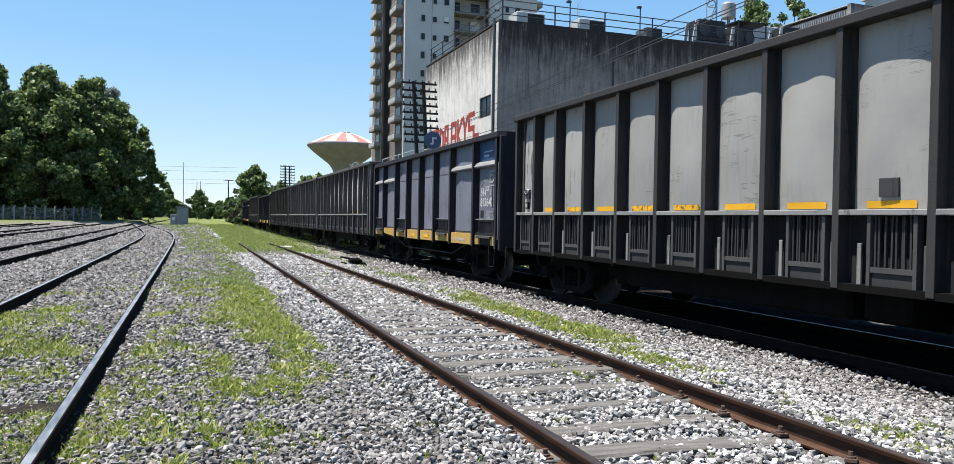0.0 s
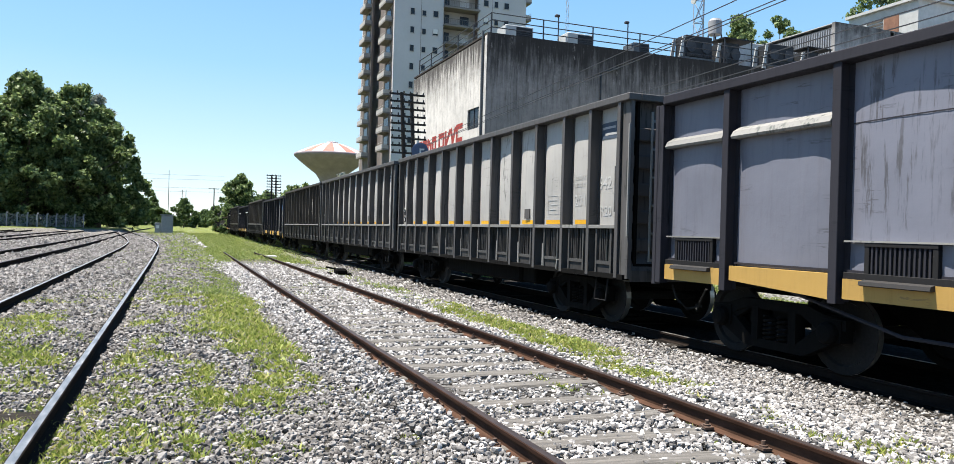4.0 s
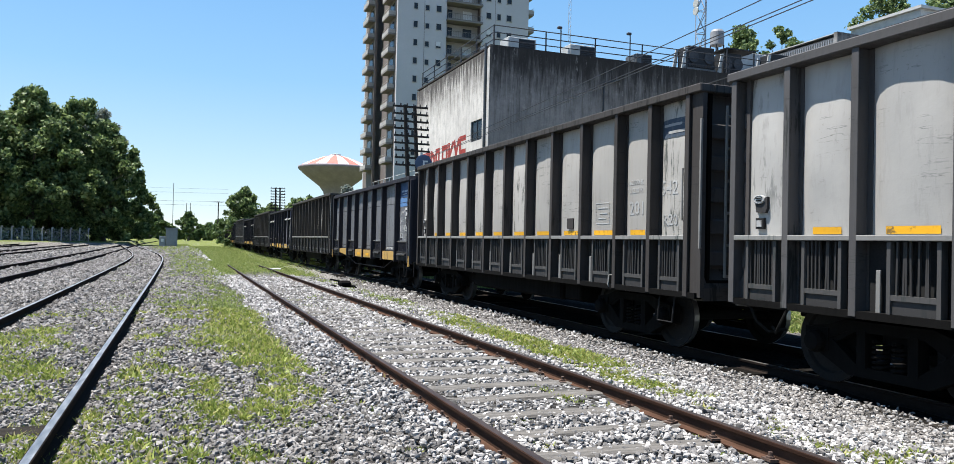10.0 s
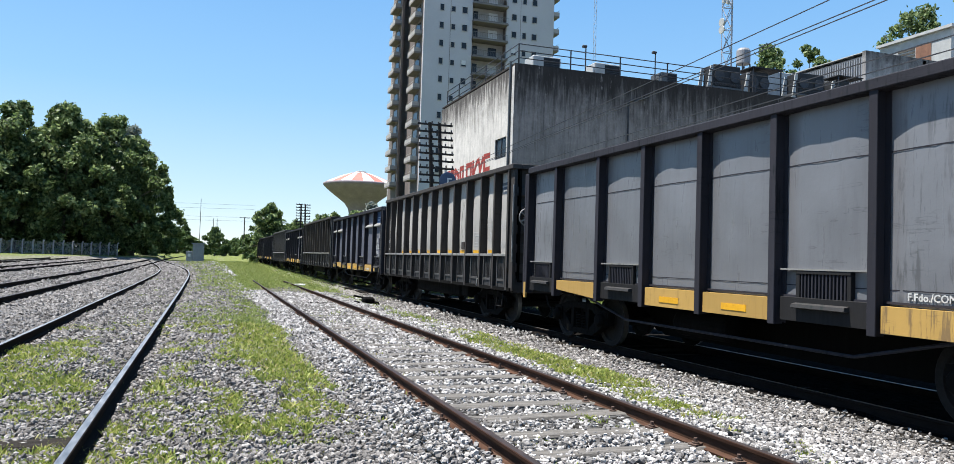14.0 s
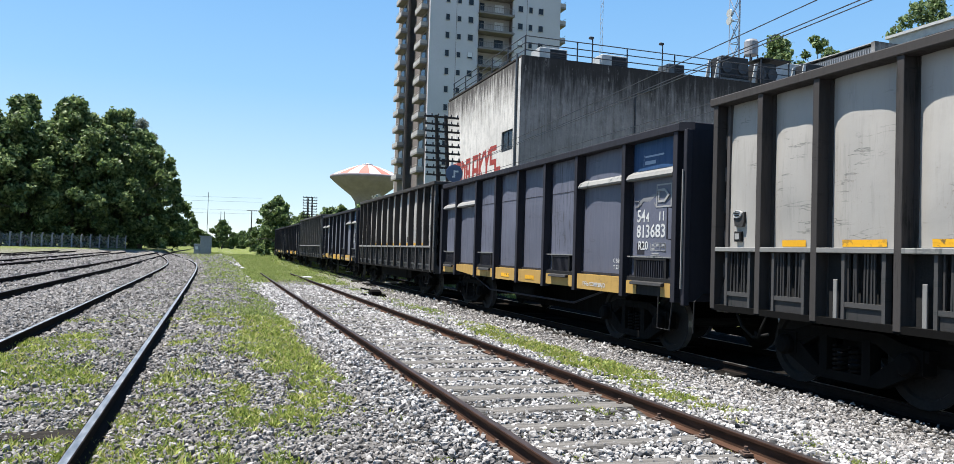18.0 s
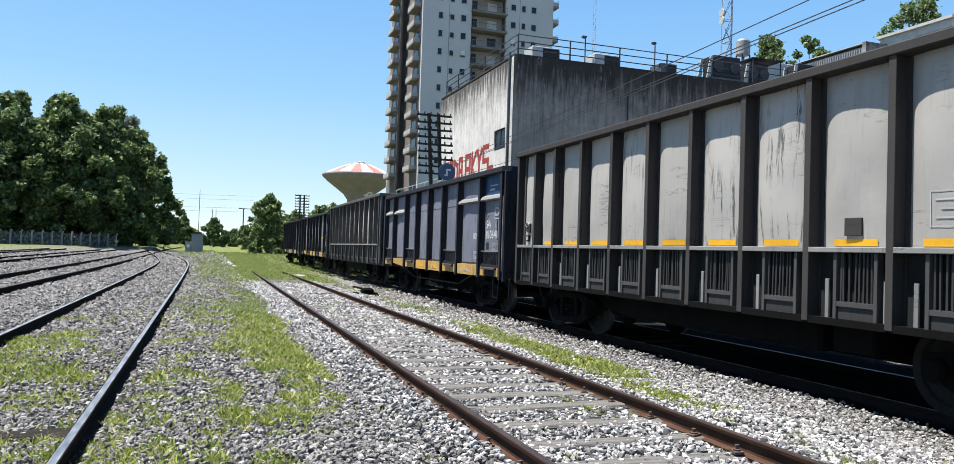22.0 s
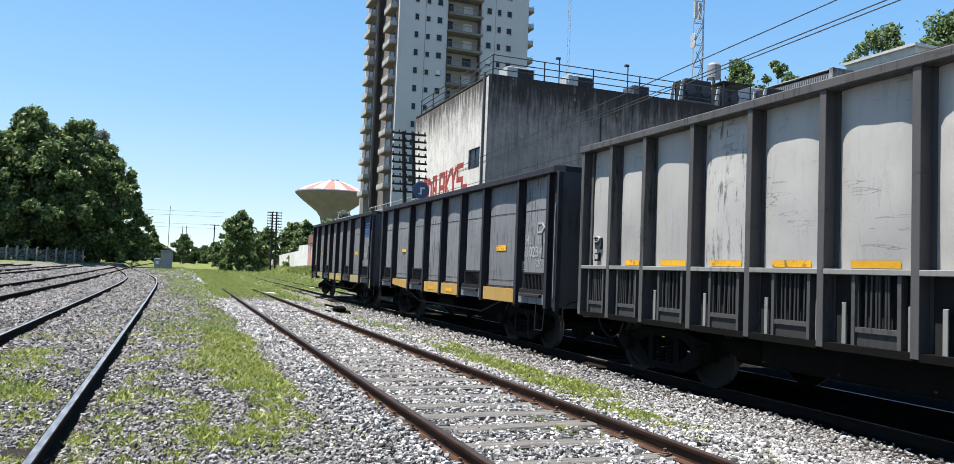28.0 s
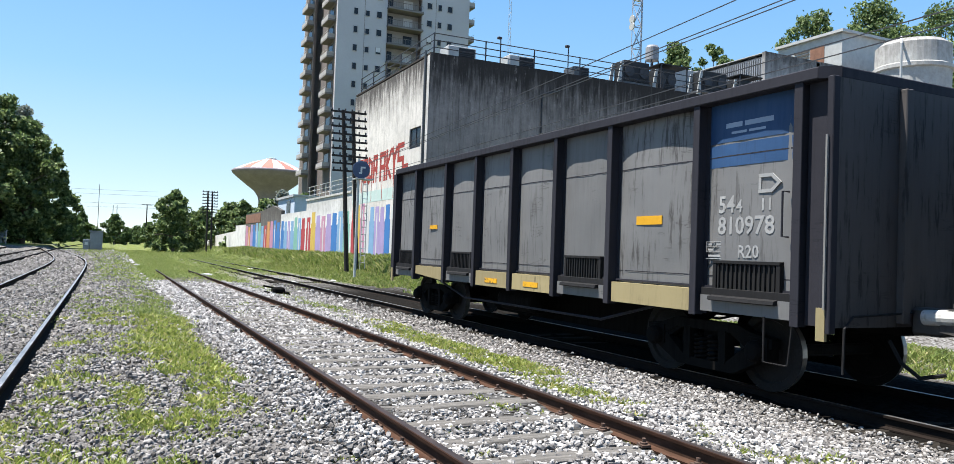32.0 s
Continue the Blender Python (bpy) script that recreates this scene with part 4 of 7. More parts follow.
    for y0, y1 in ((e0 + 0.06, -0.052), (blen + 0.052, e1 - 0.06)):
        both("corner_sheet", block((-HALF + 0.11, -HALF + 0.16, y0, y1, 0.86, B_TOP - 0.135)), MAT_SLATE_FRAME, w)
    y, post = 0.0, 0.115
    for k in range(len(panels) + 1):
        bm = block((-HALF, -HALF + 0.02, y - post / 2, y + post / 2, B_LOW - 0.04, B_TOP - 0.13), bevel=0.005)
        add_box(bm, -HALF + 0.02, -HALF + d, y - 0.016, y + 0.016, B_LOW - 0.04, B_TOP - 0.132)
        add_box(bm, -HALF + d - 0.012, -HALF + d, y - 0.088, y + 0.088, B_LOW - 0.02, B_TOP - 0.135)
        both("post", bm, MAT_SLATE_FRAME, w)
        if k == len(panels):
            break
        wd = panels[k]
        a, b = y + 0.088, y + wd - 0.088
        both("side_sheet", bulged(a, b, B_SKIRT, B_TOP - 0.133, d, 0.05), sheet, w, "", True)
        seam = block((-HALF + d - 0.052, -HALF + d, a, b, B_SKIRT + 0.02, B_SKIRT + 0.045))
        both("seam", seam, MAT_SLATE_FRAME, w)
        if not ledges or 1 < k < 6:
            both("weld_seam", bulged(a, b, 2.78, 2.795, d - 0.006, 0.05, 6, 1, (a, b, B_SKIRT, B_TOP - 0.133)), MAT_SLATE_FRAME, w)
        if not ledges:
            both("weld_seam", bulged(a, b, B_SKIRT + 0.16, B_SKIRT + 0.172, d - 0.006, 0.05, 6, 1, (a, b, B_SKIRT, B_TOP - 0.133)), MAT_SLATE_FRAME, w)
        if ledges and k in (0, 1, 6, 7):
            bm = bmesh.new()
            add_prism(bm, [(-HALF + d, 2.80), (-HALF + 0.03, 2.80), (-HALF + 0.01, 2.83), (-HALF + 0.05, 2.90), (-HALF + d, 2.97)], a, b)
            both("upper_ledge", bm, MAT_EDGE, w, "pale sloping ledge")
        if k in HATCH:
            hw = (0.66 if blue else 0.68) * (b - a) if old else 0.86 if k == 0 else 0.72
            m0 = (a + b) / 2 - hw / 2
            m1 = m0 + hw
            hz, hh = (1.14, 0.34) if old else (1.16, 0.30)
            if not old:
                both("lip", block((-HALF + 0.07, -HALF + d - 0.02, a, b, hz + hh + 0.045, hz + hh + 0.065)), MAT_EDGE, w)
            hatch = both("hatch", block((-HALF + 0.07, -HALF + d, a, b, B_LOW + 0.02, B_SKIRT + 0.02), (-HALF + 0.08, -HALF + d - 0.02, m0 - 0.06, m0, hz - 0.02, hz + hh), (-HALF + 0.08, -HALF + d - 0.02, m1, m1 + 0.06, hz - 0.02, hz + hh),
                                        (-HALF + 0.075, -HALF + d - 0.02, m0 - 0.06, m1 + 0.06, hz + hh, hz + hh + 0.04), bevel=0.004), MAT_HATCH, w)
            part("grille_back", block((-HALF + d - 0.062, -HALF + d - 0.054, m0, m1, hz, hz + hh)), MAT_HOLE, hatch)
            bar = finish(block((-HALF + 0.085, -HALF + 0.105, -0.011, 0.010, hz, hz + hh)), "grille_bar")
            bar.materials.append(MAT_HATCH if old else MAT_SLATE_FRAME)
            for i in range(13):
                part("grille_bar", bar, None, hatch, at=pose(0, m0 + 0.03 + (hw - 0.06) * i / 12, 0))
            bm = bmesh.new()
            add_prism(bm, [(-HALF + d, hz - 0.02), (-HALF + 0.0, hz - 0.06), (-HALF - 0.01, hz - 0.10), (-HALF + 0.02, hz - 0.11), (-HALF + d, hz - 0.08)], m0 - 0.05, m1 + 0.05)
            part("hood", bm, MAT_HATCH if old else MAT_FRAME_DARK, hatch)
            if old:
                part("lower_plate", block((-HALF + 0.062, -HALF + 0.069, a, b, B_LOW + 0.02, hz - 0.05)), sheet, hatch, "stained plate below the grille")
            elif ledges or (k and not blue):
                for p0, p1 in ((a, m0 + 0.06), (m1 - 0.06, b)) if k == 0 else ((a, b),):
                    part("lower_plate", block((-HALF + 0.062, -HALF + 0.069, p0, p1, B_LOW + 0.02, hz - 0.05)), skirt, hatch)
        else:
            taper = 0.10 if k in (1, 6) else 0.0
            lo0, lo1 = B_LOW, B_LOW
            if k == 6:
                lo1 += taper
            bm = bmesh.new()
            add_plate(bm, [(a, lo0), (b, lo1), (b, B_SKIRT - 0.005), (a, B_SKIRT - 0.005)], -HALF + 0.045, -HALF + d)
            both("skirt", bm, skirt, w, "ochre painted skirt plate")
            if k in (3, 4):
                part("reflective_mark", block((-HALF + 0.038, -HALF + 0.043, a + 0.42, b - 0.42, B_LOW + 0.07, B_LOW + 0.16)), MAT_YELLOW, w)
            elif k == 1 and not old:
                write("F.Fdo./COMP.BAJO", 0.11, MAT_STENCIL, w, bold=0.002, at=pose(-HALF + (0.04 if ledges else d - 0.045), b - 0.25, B_LOW + 0.07 if ledges else B_SKIRT + 0.07))
        y += wd
    a, b = 0.088, panels[0] - 0.088
    field = (a, b, B_SKIRT, B_TOP - 0.133)

    def face(yy, z):
        k = 0 if yy < panels[0] else 1
        y0 = sum(panels[:k])
        u = (yy - y0 - 0.088) / (panels[k] - 0.176)
        return -HALF + d - 0.05 * swollen(u, (z - B_SKIRT) / (B_TOP - 0.133 - B_SKIRT)) - dent(yy, z, u)

    if blue:
        part("blue_panel", bulged(a, b, 2.96, B_TOP - 0.135, d - 0.005, 0.05, 6, 4, field), MAT_BLUE, w, "faded blue painted field")
        if not ledges:
            part("blue_band", bulged(a, b, 2.66, 2.935, d - 0.005, 0.05, 6, 2, field), MAT_BLUE if old else MAT_BLUE_LITE, w, "blue painted band")
        words = ((0.50, 1.08, 3.17, 3.20), (0.74, 1.08, 3.05, 3.11), (1.11, 1.118, 3.02, 3.22)) if ledges else ((0.93, 1.20, 3.13, 3.19), (0.45, 0.89, 3.13, 3.19), (0.86, 1.10, 3.05, 3.08), (0.56, 0.82, 3.05, 3.08))
        for y0, y1, z0, z1 in words:
            part("operator_lettering", bulged(y0, y1, z0, z1, d - 0.009, 0.05, 3, 1, field), MAT_PALE_BAR, w, "thin pale bar of operator lettering")
    for text, size, yy, z in rows:
        lo, hi = (0.1, panels[0] - 0.1) if yy < panels[0] else (panels[0] + 0.1, panels[0] + panels[1] - 0.1)
        write(text, size, MAT_STENCIL_OLD if old else MAT_STENCIL, w, bold=0.005 * size / 0.3, at=pose(-HALF, yy, z), sheet=lambda p, q: face(min(hi, max(lo, p)), q))
    if old:
        x = -HALF + d - 0.056
        ya = panels[0]
        part("reflective_mark", block((x - 0.006, x + 0.01, ya + 0.75, ya + 1.3, 1.98, 2.10)), MAT_YELLOW, w, "yellow reflective marking")
        ya = sum(panels[:6])
        part("reflective_mark", block((x - 0.006, x + 0.01, ya + 0.62, ya + 1.06, 2.02, 2.11)), MAT_YELLOW, w, "yellow reflective marking")
    x = face(1.0, 2.45) + 0.002
    if not old:
        bm = bmesh.new()
        for q in (((1.34, 2.43), (1.20, 2.50), (1.02, 2.50), (0.90, 2.55), (0.80, 2.545), (0.84, 2.50), (0.94, 2.46), (1.00, 2.42), (1.18, 2.44), (1.30, 2.40)), ((0.98, 2.44), (0.86, 2.38), (0.82, 2.33), (0.80, 2.34), (0.85, 2.41), (0.95, 2.47)),
                  ((1.28, 2.45), (1.40, 2.37), (1.46, 2.37), (1.46, 2.345), (1.37, 2.345), (1.24, 2.40)), ((1.34, 2.44), (1.48, 2.45), (1.48, 2.46), (1.33, 2.46))):
            add_plate(bm, [(p - 0.11, h) for p, h in q], x - 0.003 - 0.0002 * len(q), x + 0.01)
        part("emblem", bm, MAT_EMBLEM if ledges else MAT_STENCIL_OLD, w, "faded white running emblem")
    x = face(0.48, 2.48) + 0.002
    bm = bmesh.new()
    cz = 2.51 if ledges else 2.42
    if not old:
        for y0, y1, z0, z1 in ((0.27, 0.69, 0.165, 0.19), (0.27, 0.69, -0.19, -0.165), (0.27, 0.295, -0.165, 0.165), (0.665, 0.69, -0.165, 0.165)) if ledges else ((0.27, 0.69, -0.19, 0.19),):
            part("emblem", bulged(y0, y1, cz + z0, cz + z1, d - 0.006, 0.05, 5, 5, field), MAT_STENCIL_OLD if ledges else MAT_STENCIL, w, "pale square emblem field")
    x = min(face(q, cz + h) for q in (0.31, 0.48, 0.64) for h in (-0.11, 0.0, 0.11)) - 0.002
    for q in (((0.64, 0.11), (0.44, 0.11), (0.31, 0.0), (0.44, -0.11), (0.64, -0.11), (0.64, -0.07), (0.455, -0.07), (0.37, 0.0), (0.455, 0.07), (0.64, 0.07)), ((0.64, -0.068), (0.64, 0.068), (0.60, 0.068), (0.60, -0.068))):
        add_plate(bm, [(p, cz + h) for p, h in q], x - 0.0075, x + 0.01)
    part("emblem", bm, MAT_STENCIL_OLD if old or ledges else MAT_SLATE_FRAME, w, "arrow emblem")
    # ruled data table of three rows
    o = 0.78 if old else 0.13
    x = face(0.48 + o, 1.7) + 0.002
    bm = bmesh.new()
    for j in range(4):
        z = 1.74 - 0.062 * j - (0.02 if j == 3 else 0)
        add_box(bm, x - 0.004, x + 0.01, o + 0.26 + (0.15 if j == 3 else 0), o + 0.70, z, z + 0.008)
    for yy in (0.26, 0.41, 0.56, 0.692):
        add_box(bm, x - 0.005, x + 0.01, o + yy, o + yy + 0.008, 1.615, 1.745)
    part("data_panel", bm, MAT_STENCIL_OLD, w, "ruled white data table")
    for p0, p1, z in ((0.29, 0.37, 1.70), (0.45, 0.53, 1.70), (0.60, 0.66, 1.70), (0.58, 0.67, 1.635), (0.45, 0.66, 1.56)):
        part("data_panel", block((x - 0.005, x + 0.01, o + p0, o + p1, z, z + 0.025)), MAT_STENCIL_OLD, w, "small illegible stencil mark")
    if not old:
        part("painted_square", bulged(1.02, 1.27, 1.555, 1.74, d - 0.003, 0.05, 4, 4, field), MAT_SLATE_FRAME, w, "dark painted square")
    part("hand_rail", block((-HALF - 0.03, -HALF - 0.008, e0 + 0.012, e0 + 0.034, 1.05, 2.85)), MAT_EDGE, w, "pale vertical hand rail")
    part("hand_grip", tubes([[(-HALF + 0.12, 0.2, 1.8), (-HALF + 0.02, 0.2, 1.8), (-HALF + 0.02, 0.2, 2.3), (-HALF + 0.12, 0.2, 2.3)]], 0.012, 6), MAT_SLATE_FRAME, w)
    step = tubes([[(-HALF + 0.05, 0.05, 0.9), (-HALF + 0.02, 0.08, 0.40), (-HALF + 0.02, 0.42, 0.40), (-HALF + 0.05, 0.45, 0.9)]], 0.013, 6)
    part("step", step, MAT_HATCH, w)
    part("uncoupling_lever", tubes([[(-0.2, e0 - 0.06, 1.02), (-1.15, e0 - 0.06, 0.98), (-1.32, e0 - 0.09, 0.86), (-1.34, e0 - 0.10, 0.40)]], 0.014, 6), MAT_HATCH, w)
    pts = [(-0.95 + 0.28 * math.cos(q * math.pi / 10), e1 + 0.14, 2.5 + 0.28 * math.sin(q * math.pi / 10)) for q in range(21)]
    bm = tubes([pts, [(-1.23, e1 + 0.14, 2.5), (-0.67, e1 + 0.14, 2.5)], [(-0.95, e1 + 0.14, 2.22), (-0.95, e1 + 0.14, 2.78)], [(-0.95, e1, 2.5), (-0.95, e1 + 0.14, 2.5)]], 0.018, 6)
    part("brake_wheel", bm, MAT_EDGE, w)
    part("air_tank", finish_tank(), MAT_SOOT_SHADE, w, at=pose(-0.8, 6.4, 0.62))
    bogie(w, 1.72)
    bogie(w, blen - 2.0)
    return w


# near ends at the start of the clip, metres along the track
ends = {1: 2.26, 2: 16.65, 3: 30.62, 4: 44.8, 5: 58.96, 6: 73.28, 7: 87.26, 8: 101.44, 9: 115.5, 10: 129.77, 11: 143.85, 12: 158.4, 13: 173.16}
train = {}
train[1] = grey_wagon(MAT_GREY_DULL, MAT_FRAME_DARK)
first_grey = grey_wagon(MAT_GREY, MAT_FRAME)
train[3] = first_grey
brown_grey = grey_wagon(MAT_GREY_WARM, MAT_FRAME_BROWN)
train[7] = brown_grey
for k in (5, 9):
    train[k] = copy_thing(brown_grey, pose(TRAIN_X, ends[k], TRAIN_Z))
for k in (4, 11):
    train[k] = copy_thing(first_grey, pose(TRAIN_X, ends[k], TRAIN_Z))


def stencils(serial, head, *extra):
    a, b, c = head.split()
    return ((a, 0.29, 1.29, 2.10), (b, 0.21, 0.98, 2.10), (c, 0.20, 0.62, 2.11), (serial, 0.30, 1.29, 1.84)) + extra


SLATE = "slate-blue steel gondola wagon with ochre skirt plates"
train[2] = slate_wagon(MAT_SLATE, MAT_SKIRT, SLATE + " and pale upper ledges", True, True, stencils("813642", "54 4 11", ("R20", 0.16, 0.92, 2.22)), False)
train[8] = slate_wagon(MAT_SLATE_DEEP, MAT_SKIRT, SLATE + " and pale upper ledges", True, True, stencils("813683", "54 4 11", ("R20", 0.2, 1.22, 1.635), ("M", 0.22, 1.86, 2.24), ("C 56500", 0.10, 2.1, 1.40), ("T 23500", 0.10, 2.1, 1.285)), False)
train[10] = slate_wagon(MAT_SLATE, MAT_SKIRT, SLATE + " and pale upper ledges", True, True, stencils("810648", "54 4 11", ("R20", 0.22, 2.25, 1.84), ("C 5650", 0.11, 2.28, 1.43), ("T 2350", 0.11, 2.28, 1.31)), False)
train[6] = slate_wagon(MAT_SLATE_GREY, MAT_SKIRT, SLATE + " and a blue field", False, True, stencils("811406", "54 4 11", ("R20", 0.2, 1.22, 1.635)), False)
train[12] = slate_wagon(MAT_SLATE_OLD, MAT_SKIRT, "scuffed dark slate gondola wagon with faded stencils", False, False, stencils("810234", "54 2 11", ("R20", 0.2, 0.72, 1.64)), True, [1.42, 1.95, 1.53, 1.53, 1.53, 1.53, 1.95, 1.42])
train[13] = slate_wagon(MAT_BROWN, MAT_SKIRT_PALE, "dark brown-grey gondola wagon with a blue field, last of the train", False, True, stencils("810978", "54 4 11", ("R20", 0.21, 0.95, 1.56)), True)
hub = (-1.13, -0.42, 2.54)
ring = [(hub[0] + 0.2 * math.cos(q * math.pi / 10), hub[1], hub[2] + 0.2 * math.sin(q * math.pi / 10)) for q in range(21)]
spokes = [[hub, (hub[0] + 0.2 * math.cos(q * 1.2566), hub[1], hub[2] + 0.2 * math.sin(q * 1.2566))] for q in range(5)]
part("brake_wheel", tubes([ring, [hub, (hub[0], -0.2, hub[2])]] + spokes, 0.018, 6), MAT_EDGE, train[7], "pale spoked brake wheel")
bm = bmesh.new()
add_tube(bm, (-0.15, -0.58, 0.98), (-0.15, -0.98, 1.0), 0.085, 14)
part("coupler_shank", bm, MAT_STENCIL, train[13], "white painted coupler shank")
for k, y in ends.items():
    train[k].matrix_basis = pose(TRAIN_X, y, TRAIN_Z)

# ---------------------------------------------------------------- buildings beside the line
def stained_wall(name, col, dark, top, reach, strength=0.9, edge=0.58, crust=0.0):
    """Old render with black runs of water below the parapet and blotches lower down."""
    m, n, l, b = shade(name, 0.95, spec=0.2)
    v = coords(n, l, (1, 1, 1), "Object")
    runs = coords(n, l, (3.4, 3.4, 0.32), "Object")
    big, fine, run = tex(n, l, v, 0.5), tex(n, l, v, 9.0, 5), tex(n, l, runs, 1.3, 9, 0.7)
    z = n.new("ShaderNodeSeparateXYZ")
    l.new(coords(n, l), z.inputs[0])
    fall = band(n, l, z.outputs["Z"], top - reach, top, 0.0, 1.0)
    k = math_node(n, l, "ADD", math_node(n, l, "MULTIPLY", fall, 0.45), run)
    gate = math_node(n, l, "MULTIPLY", band(n, l, k, edge, edge + 0.36), strength)
    base = mix(n, l, band(n, l, big, 0.35, 0.7), tuple(c * 0.75 for c in col), col)
    base = mix(n, l, band(n, l, fine, 0.5, 0.75, 0.0, 0.45), base, tuple(c * 0.55 for c in col))
    blot = tex(n, l, v, 1.9, 6, 0.7)
    base = mix(n, l, band(n, l, blot, 0.5, 0.68, 0.0, 0.5), base, tuple(c * 0.5 for c in col))
    base = mix(n, l, band(n, l, blot, 0.42, 0.32, 0.0, 0.35), base, tuple(min(0.7, c * 1.35) for c in col))
    gate = math_node(n, l, "MULTIPLY", gate, band(n, l, blot, 0.30, 0.55, 0.5, 1.0))
    worn = mix(n, l, gate, base, dark)
    if crust:
        ragged = math_node(n, l, "ADD", z.outputs["Z"], band(n, l, tex(n, l, runs, 0.9, 7, 0.75), 0.3, 0.7, -1.6, 1.6))
        worn = mix(n, l, band(n, l, ragged, top - crust, top - crust * 0.3, 0.0, 0.92), worn, dark)
        streak = tex(n, l, coords(n, l, (4.2, 4.2, 0.22)), 1.0, 9, 0.75)
        worn = mix(n, l, band(n, l, streak, 0.50, 0.66, 0.0, 0.30 * crust / 1.3), worn, dark)
        pale = tex(n, l, coords(n, l, (2.6, 2.6, 0.7)), 1.7, 8, 0.75)
        worn = mix(n, l, band(n, l, pale, 0.60, 0.70, 0.0, 0.45), worn, tuple(min(0.6, c * 1.7) for c in col))
    speck = tex(n, l, v, 5.0, 7, 0.75)
    l.new(mix(n, l, band(n, l, speck, 0.66, 0.74, 0.0, 0.55), worn, tuple(min(0.75, c * 1.5) for c in col)), b.inputs["Base Color"])
    bump(n, l, b, fine, 0.3, 0.02)
    return m


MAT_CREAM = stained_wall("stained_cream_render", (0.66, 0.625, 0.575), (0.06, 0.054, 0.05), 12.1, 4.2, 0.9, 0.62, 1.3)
# black stains over a base colour darkened for the side away from the sun
MAT_SHADY = stained_wall("blackened_shaded_concrete_render", (0.275, 0.242, 0.227), (0.03, 0.026, 0.024), 12.2, 5.5, 0.85, 0.64, 2.2)
MAT_WHITE_WALL = stained_wall("old_white_wall", (0.70, 0.69, 0.67), (0.18, 0.165, 0.145), 5.4, 2.5, 0.5)
MAT_GREY_WALL = stained_wall("old_grey_wall", (0.17, 0.16, 0.15), (0.05, 0.045, 0.04), 5.3, 3.0, 0.8)
MAT_PARAPET_OLD = stained_wall("streaked_grey_parapet", (0.36, 0.35, 0.34), (0.05, 0.046, 0.043), 16.3, 2.2, 0.9, 0.60)
MAT_TANK = stained_wall("pale_tank_concrete", (0.46, 0.45, 0.43), (0.12, 0.11, 0.10), 20.6, 3.0, 0.6, 0.62)
MAT_UNIT = plain("black_unit_metal", (0.028, 0.029, 0.031), 0.6, 0.0, 0.3, 2, 20, spec=0.2)
MAT_CORR = plain("grey_corrugated_sheet", (0.26, 0.27, 0.29), 0.6, 0.2, 0.2)
MAT_ROOF = plain("roof_felt", (0.14, 0.135, 0.13), 0.95, vary=0.3)
MAT_IRON = plain("dark_iron", (0.05, 0.05, 0.055), 0.6, 0.3, 0.3)
MAT_PALE_METAL = plain("pale_unit_metal", (0.42, 0.42, 0.405), 0.5, 0.1, 0.2, 2, 20)
MAT_GREY_METAL = plain("grey_unit_metal", (0.10, 0.105, 0.11), 0.5, 0.3, 0.3, 2, 20)
MAT_GRAFFITI = plain("red_graffiti_paint", (0.30, 0.035, 0.025), 0.8, vary=0.35)
MAT_TOWER = plain("pale_grey_tower_render", (0.43, 0.425, 0.435), 0.9, vary=0.10, scale=0.15, fine=3, rel=0.05)
MAT_TOWER_DARK = plain("brown_tower_recess", (0.145, 0.12, 0.108), 0.9, vary=0.2, scale=0.3, fine=4, rel=0.05)
MAT_SLAB = plain("balcony_slab_concrete", (0.17, 0.155, 0.145), 0.9, vary=0.2, scale=0.6, fine=6, rel=0.05)
MAT_PARAPET = plain("balcony_parapet_render", (0.33, 0.315, 0.295), 0.9, vary=0.12, scale=0.6, fine=6, rel=0.05)
MAT_BLIND = plain("white_roller_blind", (0.55, 0.55, 0.545), 0.7, vary=0.08)
MAT_BRICK = plain("brown_brickwork", (0.20, 0.10, 0.065), 0.9, vary=0.35, scale=2, fine=14)


def glass(name, col):
    m, n, l, b = shade(name, 0.2, 0.0, 0.25)
    v = coords(n, l)
    l.new(mix(n, l, band(n, l, tex(n, l, v, 0.8), 0.3, 0.7), col, tuple(c * 2.0 for c in col)), b.inputs["Base Color"])
    return m


MAT_GLASS = glass("dark_window_glass", (0.012, 0.015, 0.02))

WALL_X, FACE_Y = 15.0, 37.6
house = thing("building", "tall stained concrete building with a blank dark gable and graffiti", "building")
part("wall", block((WALL_X, WALL_X + 0.4, FACE_Y + 0.4, 40.29 - 1.72, -0.3, 11.85), (WALL_X, WALL_X + 0.4, 40.29, 51.2, -0.3, 11.85),
                   (WALL_X, WALL_X + 0.4, 38.57, 40.29, -0.3, 7.1), (WALL_X, WALL_X + 0.4, 38.57, 40.29, 8.24, 11.85)), MAT_CREAM, house, "stained cream wall facing the tracks")
part("wall", block((WALL_X + 0.005, 72, FACE_Y, FACE_Y + 0.39, -0.3, 11.95)), MAT_SHADY, house, "blackened blank gable wall, base darkened for shade")
part("wall", block((WALL_X + 0.4, 72, 51.2, 51.6, -0.3, 11.8), (71.6, 72, FACE_Y + 0.4, 51.2, -0.3, 11.8)), MAT_GREY_WALL, house)
